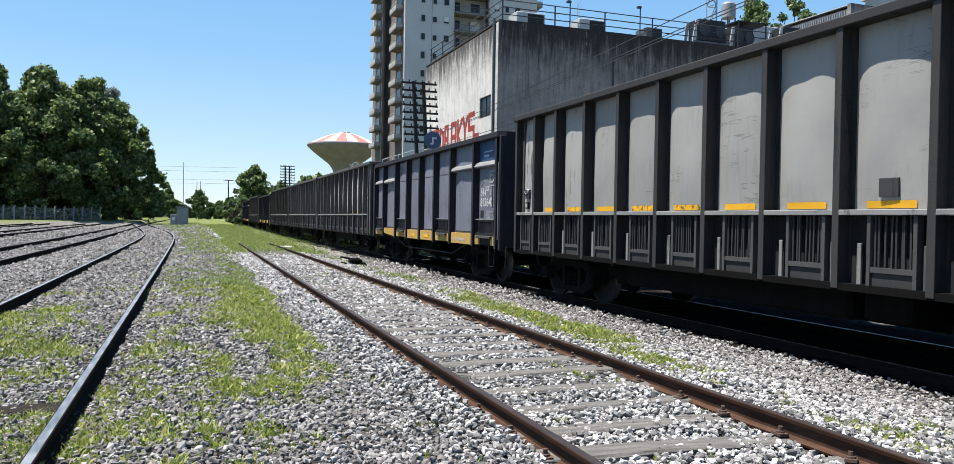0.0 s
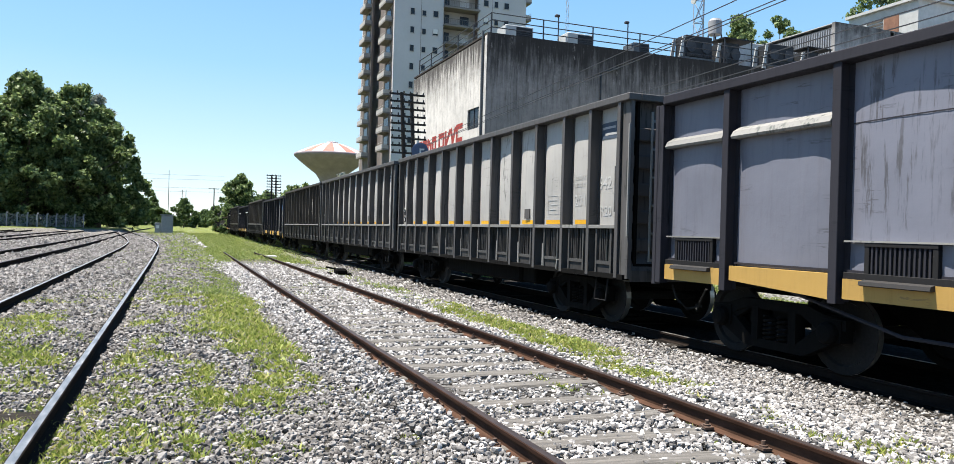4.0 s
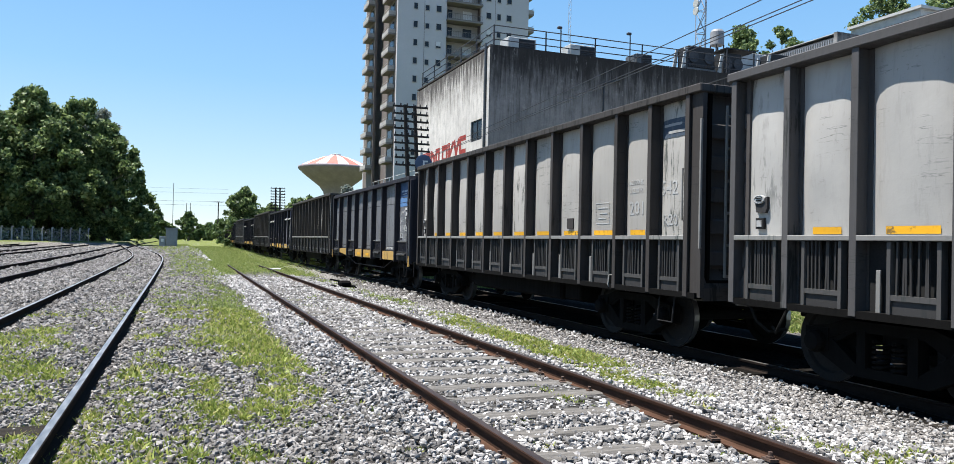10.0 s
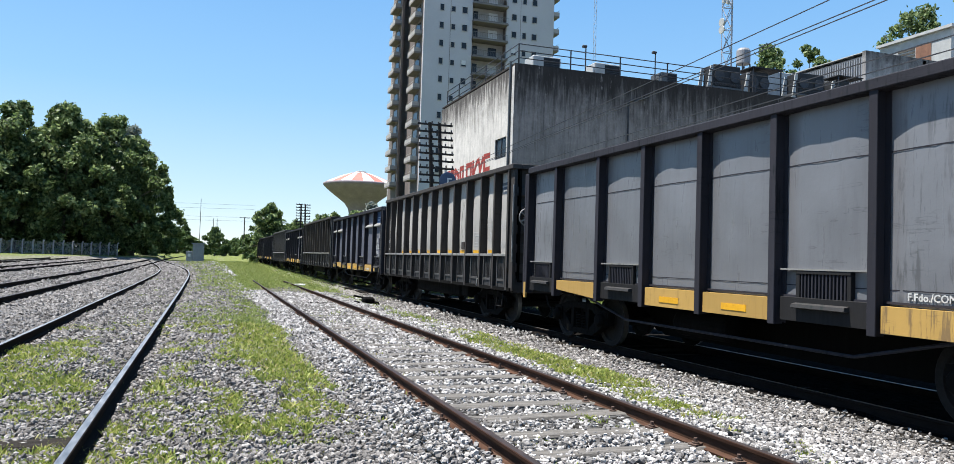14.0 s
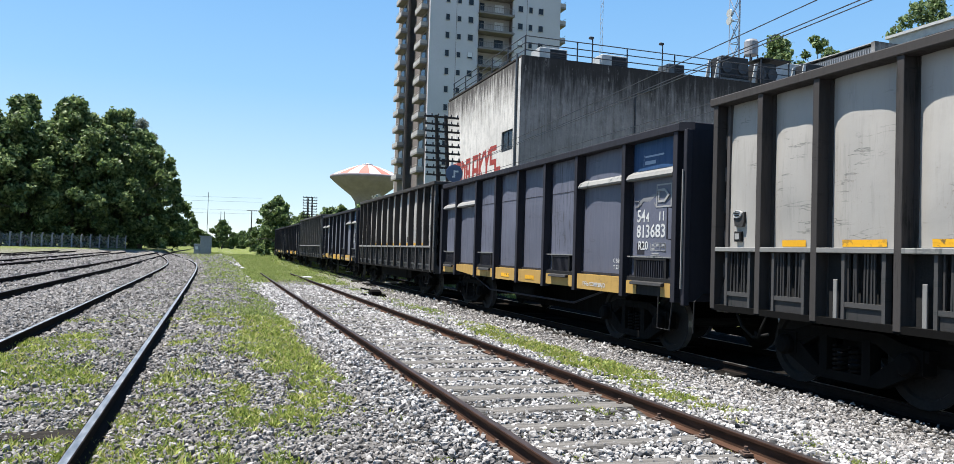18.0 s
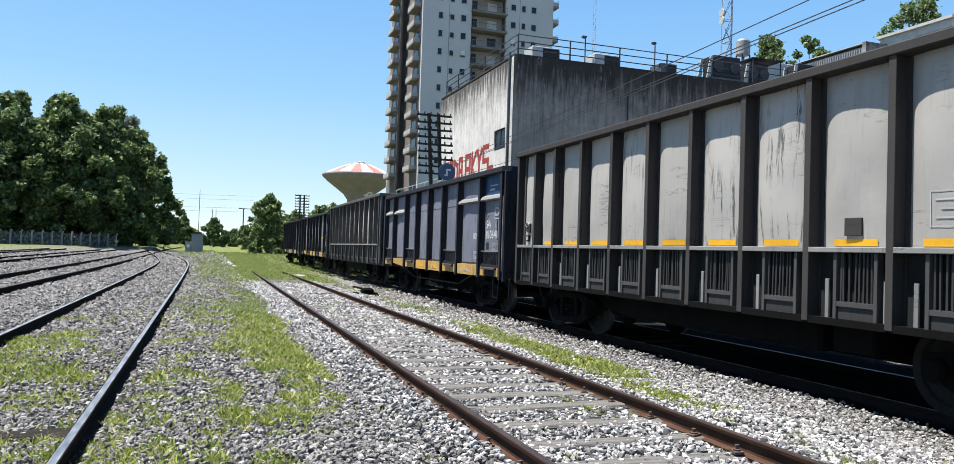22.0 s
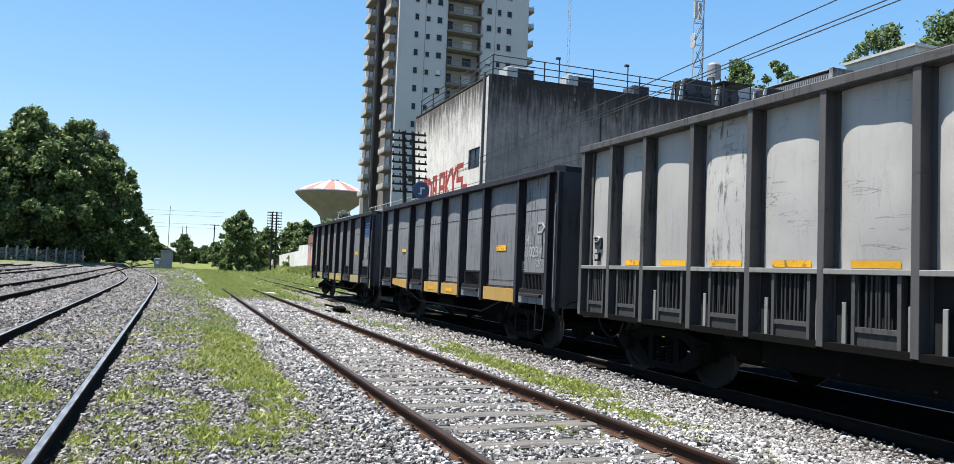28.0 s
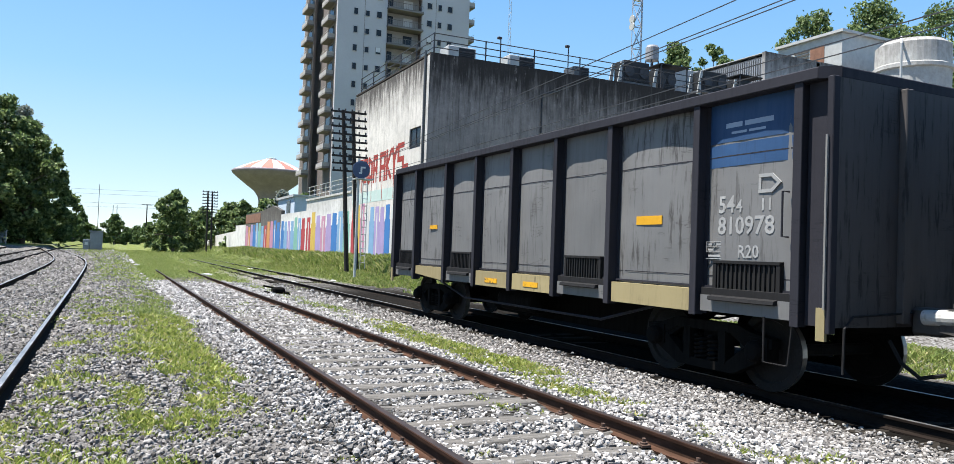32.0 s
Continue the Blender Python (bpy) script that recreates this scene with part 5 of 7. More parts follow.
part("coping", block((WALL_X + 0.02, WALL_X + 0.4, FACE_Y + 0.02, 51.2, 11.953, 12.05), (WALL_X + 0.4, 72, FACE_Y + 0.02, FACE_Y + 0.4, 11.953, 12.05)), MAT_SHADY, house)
part("roof", block((WALL_X + 0.4, 71.6, FACE_Y + 0.4, 51.2, 11.3, 11.5)), MAT_ROOF, house)
win = part("window", block((WALL_X + 0.05, WALL_X + 0.12, 38.57, 40.29, 7.1, 7.16), (WALL_X + 0.05, WALL_X + 0.12, 38.57, 40.29, 8.18, 8.24), (WALL_X + 0.05, WALL_X + 0.12, 38.57, 38.63, 7.16, 8.18),
                              (WALL_X + 0.05, WALL_X + 0.12, 40.23, 40.29, 7.16, 8.18), (WALL_X + 0.05, WALL_X + 0.12, 39.4, 39.46, 7.16, 8.18)), MAT_IRON, house, "dark steel-framed window")
part("pane", block((WALL_X + 0.08, WALL_X + 0.1, 38.63, 40.23, 7.16, 8.18)), MAT_GLASS, win)
part("downpipe", tubes([[(WALL_X - 0.08, 38.05, 12.2), (WALL_X - 0.08, 38.05, 1.0)]], 0.07, 8), MAT_GREY_METAL, house)
part("corner_strip", block((WALL_X - 0.006, WALL_X, FACE_Y + 0.01, 37.95, 1.0, 11.9)), MAT_WHITE_WALL, house)
part("vent_pipe", tubes([[(21.9, FACE_Y - 0.1, 5.0), (21.9, FACE_Y - 0.1, 10.6), (23.0, FACE_Y - 0.1, 10.9)]], 0.05, 6), MAT_IRON, house)
# red painted strokes on the cream wall, each letter-like sign a part of the wall
strokes = [
    [((49.6, 5.9), (49.6, 7.2), (48.9, 7.2), (48.9, 6.0))],
    [((48.5, 5.9), (48.5, 7.2), (47.9, 7.2), (47.9, 5.9), (48.5, 5.9))],
    [((47.5, 5.8), (47.5, 7.2), (46.9, 6.9), (46.9, 6.1), (47.5, 5.8))],
    [((46.5, 5.8), (46.5, 7.25), (45.95, 7.25), (45.95, 5.8)), ((46.5, 6.5), (45.95, 6.5))],
    [((45.2, 5.8), (45.2, 7.3), (44.4, 7.3), (44.4, 5.8)), ((45.2, 6.5), (44.4, 6.5))],
    [((44.0, 5.8), (44.0, 7.35)), ((43.3, 7.35), (44.0, 6.5), (43.3, 5.8))],
    [((43.0, 7.4), (42.7, 6.7), (42.3, 7.4)), ((42.7, 6.7), (42.7, 5.8))],
    [((41.2, 7.5), (42.0, 7.5), (42.0, 6.7), (41.2, 6.7), (41.2, 5.9), (42.0, 5.9))],
    [((40.9, 6.2), (40.5, 6.2), (40.5, 5.8), (40.9, 5.8), (40.9, 6.2))],
]
for sign in strokes:
    bm = bmesh.new()
    for line in sign:
        for (ya, za), (yb, zb) in zip(line, line[1:]):
            d = Vector((yb - ya, zb - za)).normalized() * 0.16
            p = Vector((-d.y, d.x))
            add_plate(bm, [(ya - d.x + p.x, za - d.y + p.y), (yb + d.x + p.x, zb + d.y + p.y), (yb + d.x - p.x, zb + d.y - p.y), (ya - d.x - p.x, za - d.y - p.y)], WALL_X - 0.004 - 0.001 * rng.random(), WALL_X + 0.01)
    part("graffiti", bm, MAT_GRAFFITI, house, "red painted graffiti sign")

# roof rail along the two parapets
roof_rail = thing("roof_railing", "dark iron railing round the flat roof", "railing")
Y0, Y1, X1, RT = FACE_Y + 0.25, 53.0, 40.0, 12.06
for k in range(3):
    part("bar", tubes([[(WALL_X + 0.3, Y1 - 2, RT + 0.35 + 0.38 * k), (WALL_X + 0.3, Y0, RT + 0.35 + 0.38 * k), (X1, Y0, RT + 0.35 + 0.38 * k)]], 0.03, 6), MAT_IRON, roof_rail)
for p in [(WALL_X + 0.3, Y0 + 2.6 * k) for k in range(6)] + [(WALL_X + 0.3 + 3.1 * k, Y0) for k in range(1, 9)]:
    part("post", tubes([[(p[0], p[1], RT), (p[0], p[1], RT + 1.13)]], 0.04, 6), MAT_IRON, roof_rail)


def air_unit(x, y, z, w, h, d, mat, label):
    t = thing("air_conditioner", label, "air conditioner", "machines on the roof", at=pose(x, y, z))
    part("casing", block((-w / 2, w / 2, -d / 2, d / 2, 0.15, h), bevel=0.03), mat, t)
    part("grille", block(*[(-w * 0.10, w / 2 - 0.1, -d / 2 - 0.03, -d / 2 - 0.013, 0.3 + 0.1 * k, 0.35 + 0.1 * k) for k in range(max(2, int((h - 0.45) / 0.1)))]), MAT_IRON, t)
    part("front_panel", block((-w * 0.12, w / 2 - 0.08, -d / 2 - 0.012, -d / 2 - 0.003, 0.2, h - 0.08)), MAT_UNIT, t, "dark louvred front")
    part("fan_guard", (lambda b: (add_lathe(b, [(min(w, d) * 0.32, h), (min(w, d) * 0.32, h + 0.06), (0.1, h + 0.09)], 16), b)[1])(bmesh.new()), MAT_IRON, t)
    for sx in (-1, 1):
        part("foot", block((sx * w * 0.4 - 0.06, sx * w * 0.4 + 0.06, -d / 2, d / 2, 0, 0.148)), MAT_IRON, t)


RZ = 11.5
for x, w, z1, m, lb in ((17.35, 1.7, 12.92, MAT_PALE_METAL, "pale boxy air conditioner at the roof corner"), (21.2, 1.7, 12.95, MAT_PALE_METAL, "pale boxy air conditioner on the roof edge"), (25.3, 1.1, 12.9, MAT_GREY_METAL, "small grey air conditioner on the roof edge")):
    air_unit(x, 39.3, RZ, w, z1 - RZ, 1.2, m, lb)


def condenser(x0, x1, top, canopy):
    """Dark cooling unit with two round fans, on a pale raking steel stand."""
    t = thing("cooling_unit", "dark cooling unit on a pale raking stand" + (" under a thin canopy" if canopy else ""), "air conditioner", "machines on the roof", at=pose((x0 + x1) / 2, 39.4, RZ))
    w, h = x1 - x0, top - RZ
    part("casing", block((-w / 2 + 0.25, w / 2, -0.55, 0.55, h - 1.35, h), bevel=0.04), MAT_UNIT, t)
    for sx in (-0.22, 0.30):
        bm = bmesh.new()
        add_lathe(bm, [(0.33, 0.0), (0.36, -0.02), (0.36, -0.05), (0.30, -0.05), (0.06, -0.03)], 18, "x")
        bmesh.ops.transform(bm, matrix=pose(sx * w, -0.56, h - 0.68, 0, 0, 90), verts=bm.verts)
        part("fan", bm, MAT_IRON, t)
    for k in range(6):
        part("louvre", block((-w / 2 + 0.3, w / 2 - 0.05, -0.575, -0.553, h - 1.28 + 0.035 * k, h - 1.262 + 0.035 * k)), MAT_IRON, t)
    for y in (-0.5, 0.45):
        bm = bmesh.new()
        add_prism(bm, [(-w / 2 - 0.35, 0.0), (-w / 2 - 0.05, 0.0), (-w / 2 + 0.24, h - 0.1), (-w / 2 + 0.05, h - 0.1)], y, y + 0.08)
        part("raking_leg", bm, MAT_PALE_METAL, t, "pale raking leg")
        part("leg", block((w / 2 - 0.15, w / 2 - 0.05, y, y + 0.08, 0, h - 1.352)), MAT_PALE_METAL, t)
    part("shelf", block((-w / 2 - 0.1, w / 2 + 0.1, -0.6, 0.6, h - 1.46, h - 1.353)), MAT_GREY_METAL, t)
    part("pipe", tubes([[(w / 2 + 0.08, -0.3, 0), (w / 2 + 0.08, -0.3, h - 0.5), (w / 2 - 0.02, -0.3, h - 0.4)]], 0.05, 6), MAT_PALE_METAL, t)
    if canopy:
        part("canopy", block((-w / 2 + 0.2, w / 2 + 0.9, -0.8, 0.7, h + 0.20, h + 0.26)), MAT_UNIT, t)
        for sx in (-w / 2 + 0.3, w / 2 + 0.8):
            part("canopy_post", block((sx - 0.03, sx + 0.03, -0.75, -0.69, 0, h + 0.198)), MAT_IRON, t)


for x0, x1, top, canopy in ((28.3, 30.5, 13.85, False), (31.0, 32.6, 13.7, True), (34.7, 37.0, 14.05, False), (37.7, 39.1, 13.9, True)):
    condenser(x0, x1, top, canopy)
for x, h in ((19.9, 2.3), (24.5, 2.5)):
    lamp = thing("roof_floodlight", "small floodlight on a thin tripod post at the roof edge", "floodlight", "machines on the roof")
    part("pole", tubes([[(x, 39, RZ), (x, 39, RZ + h)], [(x - 0.5, 39, RZ), (x, 39, RZ + 0.9)], [(x + 0.5, 39, RZ), (x, 39, RZ + 0.9)]], 0.035, 6), MAT_IRON, lamp)
    part("head", block((x - 0.22, x + 0.05, 38.9, 39.1, RZ + h, RZ + h + 0.14), bevel=0.03), MAT_IRON, lamp)
tank = thing("water_tank", "small grey roof water tank on a steel stand", "water tank")
part("drum", (lambda b: (add_lathe(b, [(0.42, 15.0), (0.45, 15.05), (0.45, 15.9), (0.36, 16.05), (0.1, 16.1)], 18, "z", (33.0, 41.8, 0)), b)[1])(bmesh.new()), plain("grey_tank_metal", (0.26, 0.26, 0.27), 0.6), tank)
for sx in (-0.3, 0.3):
    for sy in (-0.3, 0.3):
        part("leg", tubes([[(33.0 + sx, 41.8 + sy, RZ), (33.0 + sx, 41.8 + sy, 15.0)]], 0.05, 6), MAT_IRON, tank)
shed = thing("roof_house", "grey corrugated roof-top plant room", "roof house")
part("wall", block((40.97, 41.2, 39.6, 46, RZ, 16.0), (46.0, 46.3, 39.3, 46, RZ, 16.2), (40.6, 46, 45.7, 46, RZ, 16.2)), MAT_GREY_METAL, shed)
part("wall", block((40.9, 54.9, 39.3, 39.6, RZ, 16.3)), MAT_PARAPET_OLD, shed, "streaked pale concrete front")
for k in range(30):
    part("corrugation", block((40.93, 40.968, 39.62 + 0.21 * k, 39.70 + 0.21 * k, RZ, 15.9)), MAT_CORR, shed)
part("roof", block((40.9, 46.3, 39.6, 46, 16.203, 16.26)), MAT_PALE_METAL, shed)
low_house = thing("roof_house", "low white upstand wall between the roof machines", "roof house")
part("wall", block((35.0, 38.3, 42, 44, RZ, 14.9), bevel=0.03), MAT_WHITE_WALL, low_house)
pent = thing("roof_house", "white-walled roof-top house with a brick panel", "roof house")
part("wall", block((57.9, 58.2, 46.8, 54.0, 0, 22.2), (64.5, 64.8, 46.8, 54.0, 0, 22.2), (58.2, 64.5, 46.8, 47.1, 0, 22.2), (58.2, 64.5, 53.7, 54.0, 0, 22.2)), MAT_PALE_METAL, pent)
part("brick_panel", block((57.86, 57.897, 48.66, 50.2, 17, 21.5)), MAT_BRICK, pent)
part("lattice_panel", block(*[(57.86, 57.897, 50.3, 52.0, 17 + 0.3 * k, 17.18 + 0.3 * k) for k in range(15)]), MAT_GREY_WALL, pent)
part("roof", block((57.6, 65.1, 46.5, 54.2, 22.203, 22.45)), MAT_PALE_METAL, pent)
big_tank = thing("water_tank", "large round grey concrete roof water tank", "water tank")
part("drum", (lambda b: (add_lathe(b, [(2.9, RZ), (2.9, 18.0), (3.1, 18.1), (3.1, 18.4), (2.95, 18.5), (2.9, 20.2), (2.4, 20.6), (0.4, 20.85)], 36, "z", (61.2, 42.4, 0)), b)[1])(bmesh.new()), MAT_TANK, big_tank, smooth=False)
part("pipe", tubes([[(57.0, 40.5, RZ), (57.0, 40.5, 19.6), (57.3, 40.7, 20.2), (58.4, 41.5, 20.3)]], 0.1, 8), MAT_PALE_METAL, big_tank)

# boundary walls that carry on along the line
low = thing("boundary_wall", "white terrace wall with a colourful striped mural", "wall")
part("wall", block((WALL_X, WALL_X + 0.35, 51.2, 64.5, -0.3, 5.3)), MAT_WHITE_WALL, low)
part("coping", block((WALL_X - 0.08, WALL_X + 0.45, 51.2, 64.5, 5.303, 5.45)), MAT_WHITE_WALL, low)
terrace = thing("terrace_railing", "pale iron railing on the terrace wall", "railing")
part("bar", tubes([[(WALL_X + 0.1, 51.3, z), (WALL_X + 0.1, 64.4, z)] for z in (5.75, 6.1, 6.45)], 0.025, 6), MAT_PALE_METAL, terrace)
for k in range(8):
    part("post", tubes([[(WALL_X + 0.1, 51.5 + 1.8 * k, 5.45), (WALL_X + 0.1, 51.5 + 1.8 * k, 6.47)]], 0.035, 6), MAT_PALE_METAL, terrace)
mid_wall = thing("boundary_wall", "lower painted wall section with mural stripes", "wall")
part("wall", block((WALL_X, WALL_X + 0.35, 64.5, 75, -0.3, 4.5)), MAT_WHITE_WALL, mid_wall)
grey_wall = thing("boundary_wall", "grey shed wall with a sloping top above mural stripes", "wall")
bm = bmesh.new()
add_plate(bm, [(75, -0.3), (96, -0.3), (96, 5.1), (85, 5.2), (79, 5.5), (75, 4.9)], WALL_X, WALL_X + 0.35)
part("wall", bm, MAT_GREY_WALL, grey_wall)
part("brick_panel", block((WALL_X - 0.03, WALL_X - 0.002, 86, 95.9, 4.0, 5.0)), MAT_BRICK, grey_wall)
end_wall = thing("boundary_wall", "weathered white-washed wall running far along the line", "wall")
bm = bmesh.new()
add_plate(bm, [(96, -0.3), (138, -0.3), (138, 2.4), (104, 3.2), (104, 3.9), (96, 3.9)], WALL_X, WALL_X + 0.3)
part("wall", bm, MAT_WHITE_WALL, end_wall)

MURAL = {"mural_teal": (0.05, 0.34, 0.36), "mural_lilac": (0.46, 0.36, 0.62), "mural_blue": (0.05, 0.22, 0.55), "mural_sky": (0.25, 0.45, 0.68), "mural_pink": (0.62, 0.30, 0.42),
         "mural_yellow": (0.72, 0.50, 0.10), "mural_red": (0.50, 0.06, 0.07), "mural_mint": (0.25, 0.52, 0.42), "mural_orange": (0.70, 0.32, 0.12), "mural_white": (0.72, 0.72, 0.71), "mural_pale": (0.62, 0.78, 0.72)}
MURAL = {k: plain(k, tuple(v * 0.68 for v in c), 0.85, vary=0.14, scale=1.2, fine=12, rel=0.1) for k, c in MURAL.items()}
plan = [(house, 41.0, 51.0, 4.35, ("teal", "white", "blue", "lilac", "lilac", "sky", "white", "pink", "yellow", "red")), (low, 51.4, 64.3, 4.2, ("mint", "sky", "blue", "lilac", "pink", "lilac", "yellow", "red")),
        (mid_wall, 64.7, 74.8, 4.0, ("red", "sky", "mint", "sky", "lilac", "sky", "blue")), (grey_wall, 75.2, 95.8, 3.9, ("blue", "blue", "pink", "orange", "red", "sky", "mint", "sky", "blue", "lilac", "orange", "pink"))]
for owner, a, b, top, cols in plan:
    wd = (b - a) / len(cols)
    for k, c in enumerate(cols):
        y = a + k * wd
        tz = top + rng.uniform(-0.35, 0.1)
        bm = bmesh.new()
        g = wd * 0.015
        add_plate(bm, [(y + g, 0.1), (y + wd - g, 0.1), (y + wd - g, tz - 0.9), (y + wd * 0.86, tz - 0.88), (y + wd * 0.86, tz), (y + wd * 0.14, tz), (y + wd * 0.14, tz - 0.88), (y + g, tz - 0.9)], WALL_X - 0.008, WALL_X + 0.01)
        part("mural_stripe", bm, MURAL["mural_" + c], owner, c + " painted mural stripe")
        if k % 3 == 1 and c != "white":
            part("mural_stripe", block((WALL_X - 0.012, WALL_X - 0.0085, y + wd * 0.42, y + wd * 0.58, 0.3, tz - 0.4)), MURAL["mural_white"], owner, "thin white mural line")
part("mural_band", block((WALL_X - 0.007, WALL_X + 0.01, 41.0, 51.0, 4.45, 5.15)), MURAL["mural_pale"], house, "pale mint painted band")
for k in range(9):
    part("paint_run", block((WALL_X - 0.011, WALL_X - 0.0075, 41.6 + 1.05 * k, 41.68 + 1.05 * k, 4.5, 5.9 + 0.2 * (k % 3))), MAT_GRAFFITI if k % 2 else MAT_BLIND, house)

annex = thing("building", "small pale blue rendered house behind the boundary wall", "building")
part("wall", block((18.2, 25, 84, 93, 0, 6.9)), plain("pale_blue_render", (0.46, 0.53, 0.60), 0.9, vary=0.12), annex)
part("roof", block((18.0, 25.2, 83.8, 93.2, 6.903, 7.15)), MAT_PALE_METAL, annex)
part("window", block((18.16, 18.197, 86, 88, 5.2, 6.6)), MAT_GLASS, annex)

# ---------------------------------------------------------------- apartment tower
TX0, TX1, TY0, TY1, FLOOR, TZ = 30.3, 52.6, 115.0, 137.0, 2.87, 66.0
tower = thing("apartment_tower", "tall pale grey apartment tower with stacked balconies", "apartment building")
for b in ((TX0, 38.3, TY0, TY0 + 0.5, 0, TZ), (44.2, TX1, TY0, TY0 + 0.5, 0, TZ), (TX1 - 0.4, TX1, TY0 + 0.5, TY1, 0, TZ), (TX0, TX1, TY1, TY1 + 0.4, 0, TZ)):
    part("wall", block(b), MAT_TOWER, tower)
for b in ((TX0, TX0 + 0.4, TY0 + 0.5, 121.5, 0, TZ), (TX0 + 1.4, TX0 + 1.8, 121.5, 130, 0, TZ), (TX0, TX0 + 0.4, 130, TY1, 0, TZ), 
          (38.1, 38.298, TY0 + 0.5, TY0 + 2.0, 0, TZ), (44.202, 44.4, TY0 + 0.5, TY0 + 2.0, 0, TZ)):
    part("wall", block(b), MAT_TOWER_DARK, tower)
part("wall", block((38.3, 44.2, TY0 + 1.6, TY0 + 2.0, 0, TZ)), MAT_PARAPET, tower)
part("roof", block((TX0, TX1, TY0, TY1, TZ + 0.003, TZ + 0.4)), MAT_SLAB, tower)
part("seam", block((34.6, 34.66, TY0 - 0.02, TY0 - 0.003, 0, TZ), (46.6, 46.66, TY0 - 0.02, TY0 - 0.003, 0, TZ)), MAT_SLAB, tower)
pane_bm = block((-0.36, 0.36, -0.02, 0.0, 0, 0.95))
PANE = finish(pane_bm, "window")
PANE.materials.append(MAT_GLASS)
SILL = finish(block((-0.46, 0.46, -0.10, -0.003, -0.12, -0.02), (-0.44, -0.37, -0.06, -0.003, -0.02, 1.0), (0.37, 0.44, -0.06, -0.003, -0.02, 1.0)), "window_frame")
SILL.materials.append(MAT_PARAPET)
SHUT = finish(block((-0.35, 0.35, -0.05, -0.022, 0.25, 0.95)), "blind")
SHUT.materials.append(MAT_BLIND)
SLAB = finish(block((-3.0, 3.0, -0.75, 1.55, -0.25, 0.0)), "balcony")
SLAB.materials.append(MAT_SLAB)
RAILING = finish(block((-2.95, 2.95, -0.72, -0.68, 0.0, 0.1), (-2.95, 2.95, -0.71, -0.68, 0.9, 0.96), *[(-2.9 + 0.29 * k, -2.88 + 0.29 * k, -0.71, -0.69, 0.1, 0.9) for k in range(21)]), "balcony_rail")
RAILING.materials.append(MAT_SLAB)
DOOR = finish(block((-0.75, 0.75, 1.54, 1.59, 0.02, 2.1)), "balcony_door")
DOOR.materials.append(MAT_GLASS)
DOOR_SHUT = finish(block((-0.78, 0.78, 1.50, 1.535, 0.55, 2.1)), "blind")
DOOR_SHUT.materials.append(MAT_BLIND)
SIDE = finish(block((-1.15, 0.0, -2.1, 2.1, -0.28, 0.0)), "balcony")
SIDE.materials.append(MAT_SLAB)
SIDE_RAIL = finish(block((-1.15, -1.08, -2.1, 2.1, 0.002, 0.62), (-1.08, 0.0, -2.1, -2.03, 0.002, 0.62), (-1.08, 0, 2.03, 2.1, 0.002, 0.62), (-1.14, -1.1, -2.1, 2.1, 0.92, 0.97)), "balcony_parapet")
SIDE_RAIL.materials.append(MAT_PARAPET)
floor0 = 42.75 - 11 * FLOOR
for k in range(1, 19):
    z = floor0 + k * FLOOR
    for c, x in enumerate((33.2, 35.1, 37.0, 45.5, 47.3, 49.1)):
        wdw = part("window", PANE, None, tower, at=pose(x, TY0 - 0.003, z + 1.0) @ Matrix.Diagonal((0.8 if c in (0, 1, 4) else 1.05, 1, 0.85 if c == 1 else 1.0, 1)))
        part("window_frame", SILL, None, wdw)
        if rng.random() < 0.10:
            part("blind", SHUT, None, wdw)
    bal = part("balcony", SLAB, None, tower, at=pose(41.25, TY0, z))
    part("balcony_rail", RAILING, None, bal)
    part("balcony_door", DOOR, None, bal, at=pose(1.1, 0, 0))
    part("balcony_door", DOOR, None, bal, at=pose(-1.9, 0, 0) @ Matrix.Diagonal((0.55, 1, 1, 1)))
    if rng.random() < 0.6:
        part("blind", DOOR_SHUT, None, bal, at=pose(1.1, 0, 0))
    for y in (118.3, 132.6):
        bal = part("balcony", SIDE, None, tower, at=pose(TX0, y, z))
        part("balcony_parapet", SIDE_RAIL, None, bal)
        part("window", block((-0.035, -0.005, -1.2, 1.2, 0.1, 2.1)) if k == 1 else bpy.data.meshes["side_door"], MAT_GLASS, bal).data.name = "side_door"
    bal = part("balcony", SIDE, None, tower, at=pose(TX1, 117.4, z, 0, 0, 180))
    part("balcony_parapet", SIDE_RAIL, None, bal)

# ---------------------------------------------------------------- saucer water tower
MAT_SAUCER = plain("saucer_concrete", (0.2, 0.168, 0.185), 0.9, vary=0.25, scale=0.3, fine=1.5, rel=0.1)
MAT_DOME = plain("white_dome_paint", (0.58, 0.57, 0.55), 0.8, vary=0.1, scale=0.2, fine=2, rel=0.05)
MAT_DOME_RED = plain("faded_red_dome_paint", (0.42, 0.14, 0.108), 0.8, vary=0.2, scale=0.2, fine=2, rel=0.05)
saucer = thing("water_tower", "saucer-shaped concrete water tower with a red and white striped dome", "water tower", at=pose(51.7, 280, 0))
bm = bmesh.new()
add_lathe(bm, [(4.8, 0), (3.9, 14), (3.9, 17.2), (4.3, 19.0), (5.7, 21.0), (8.6, 23.2), (11.3, 25.3), (13.3, 27.1), (13.55, 27.5), (13.55, 28.0), (13.0, 28.3)], 48)
part("stem", bm, MAT_SAUCER, saucer, smooth=True)
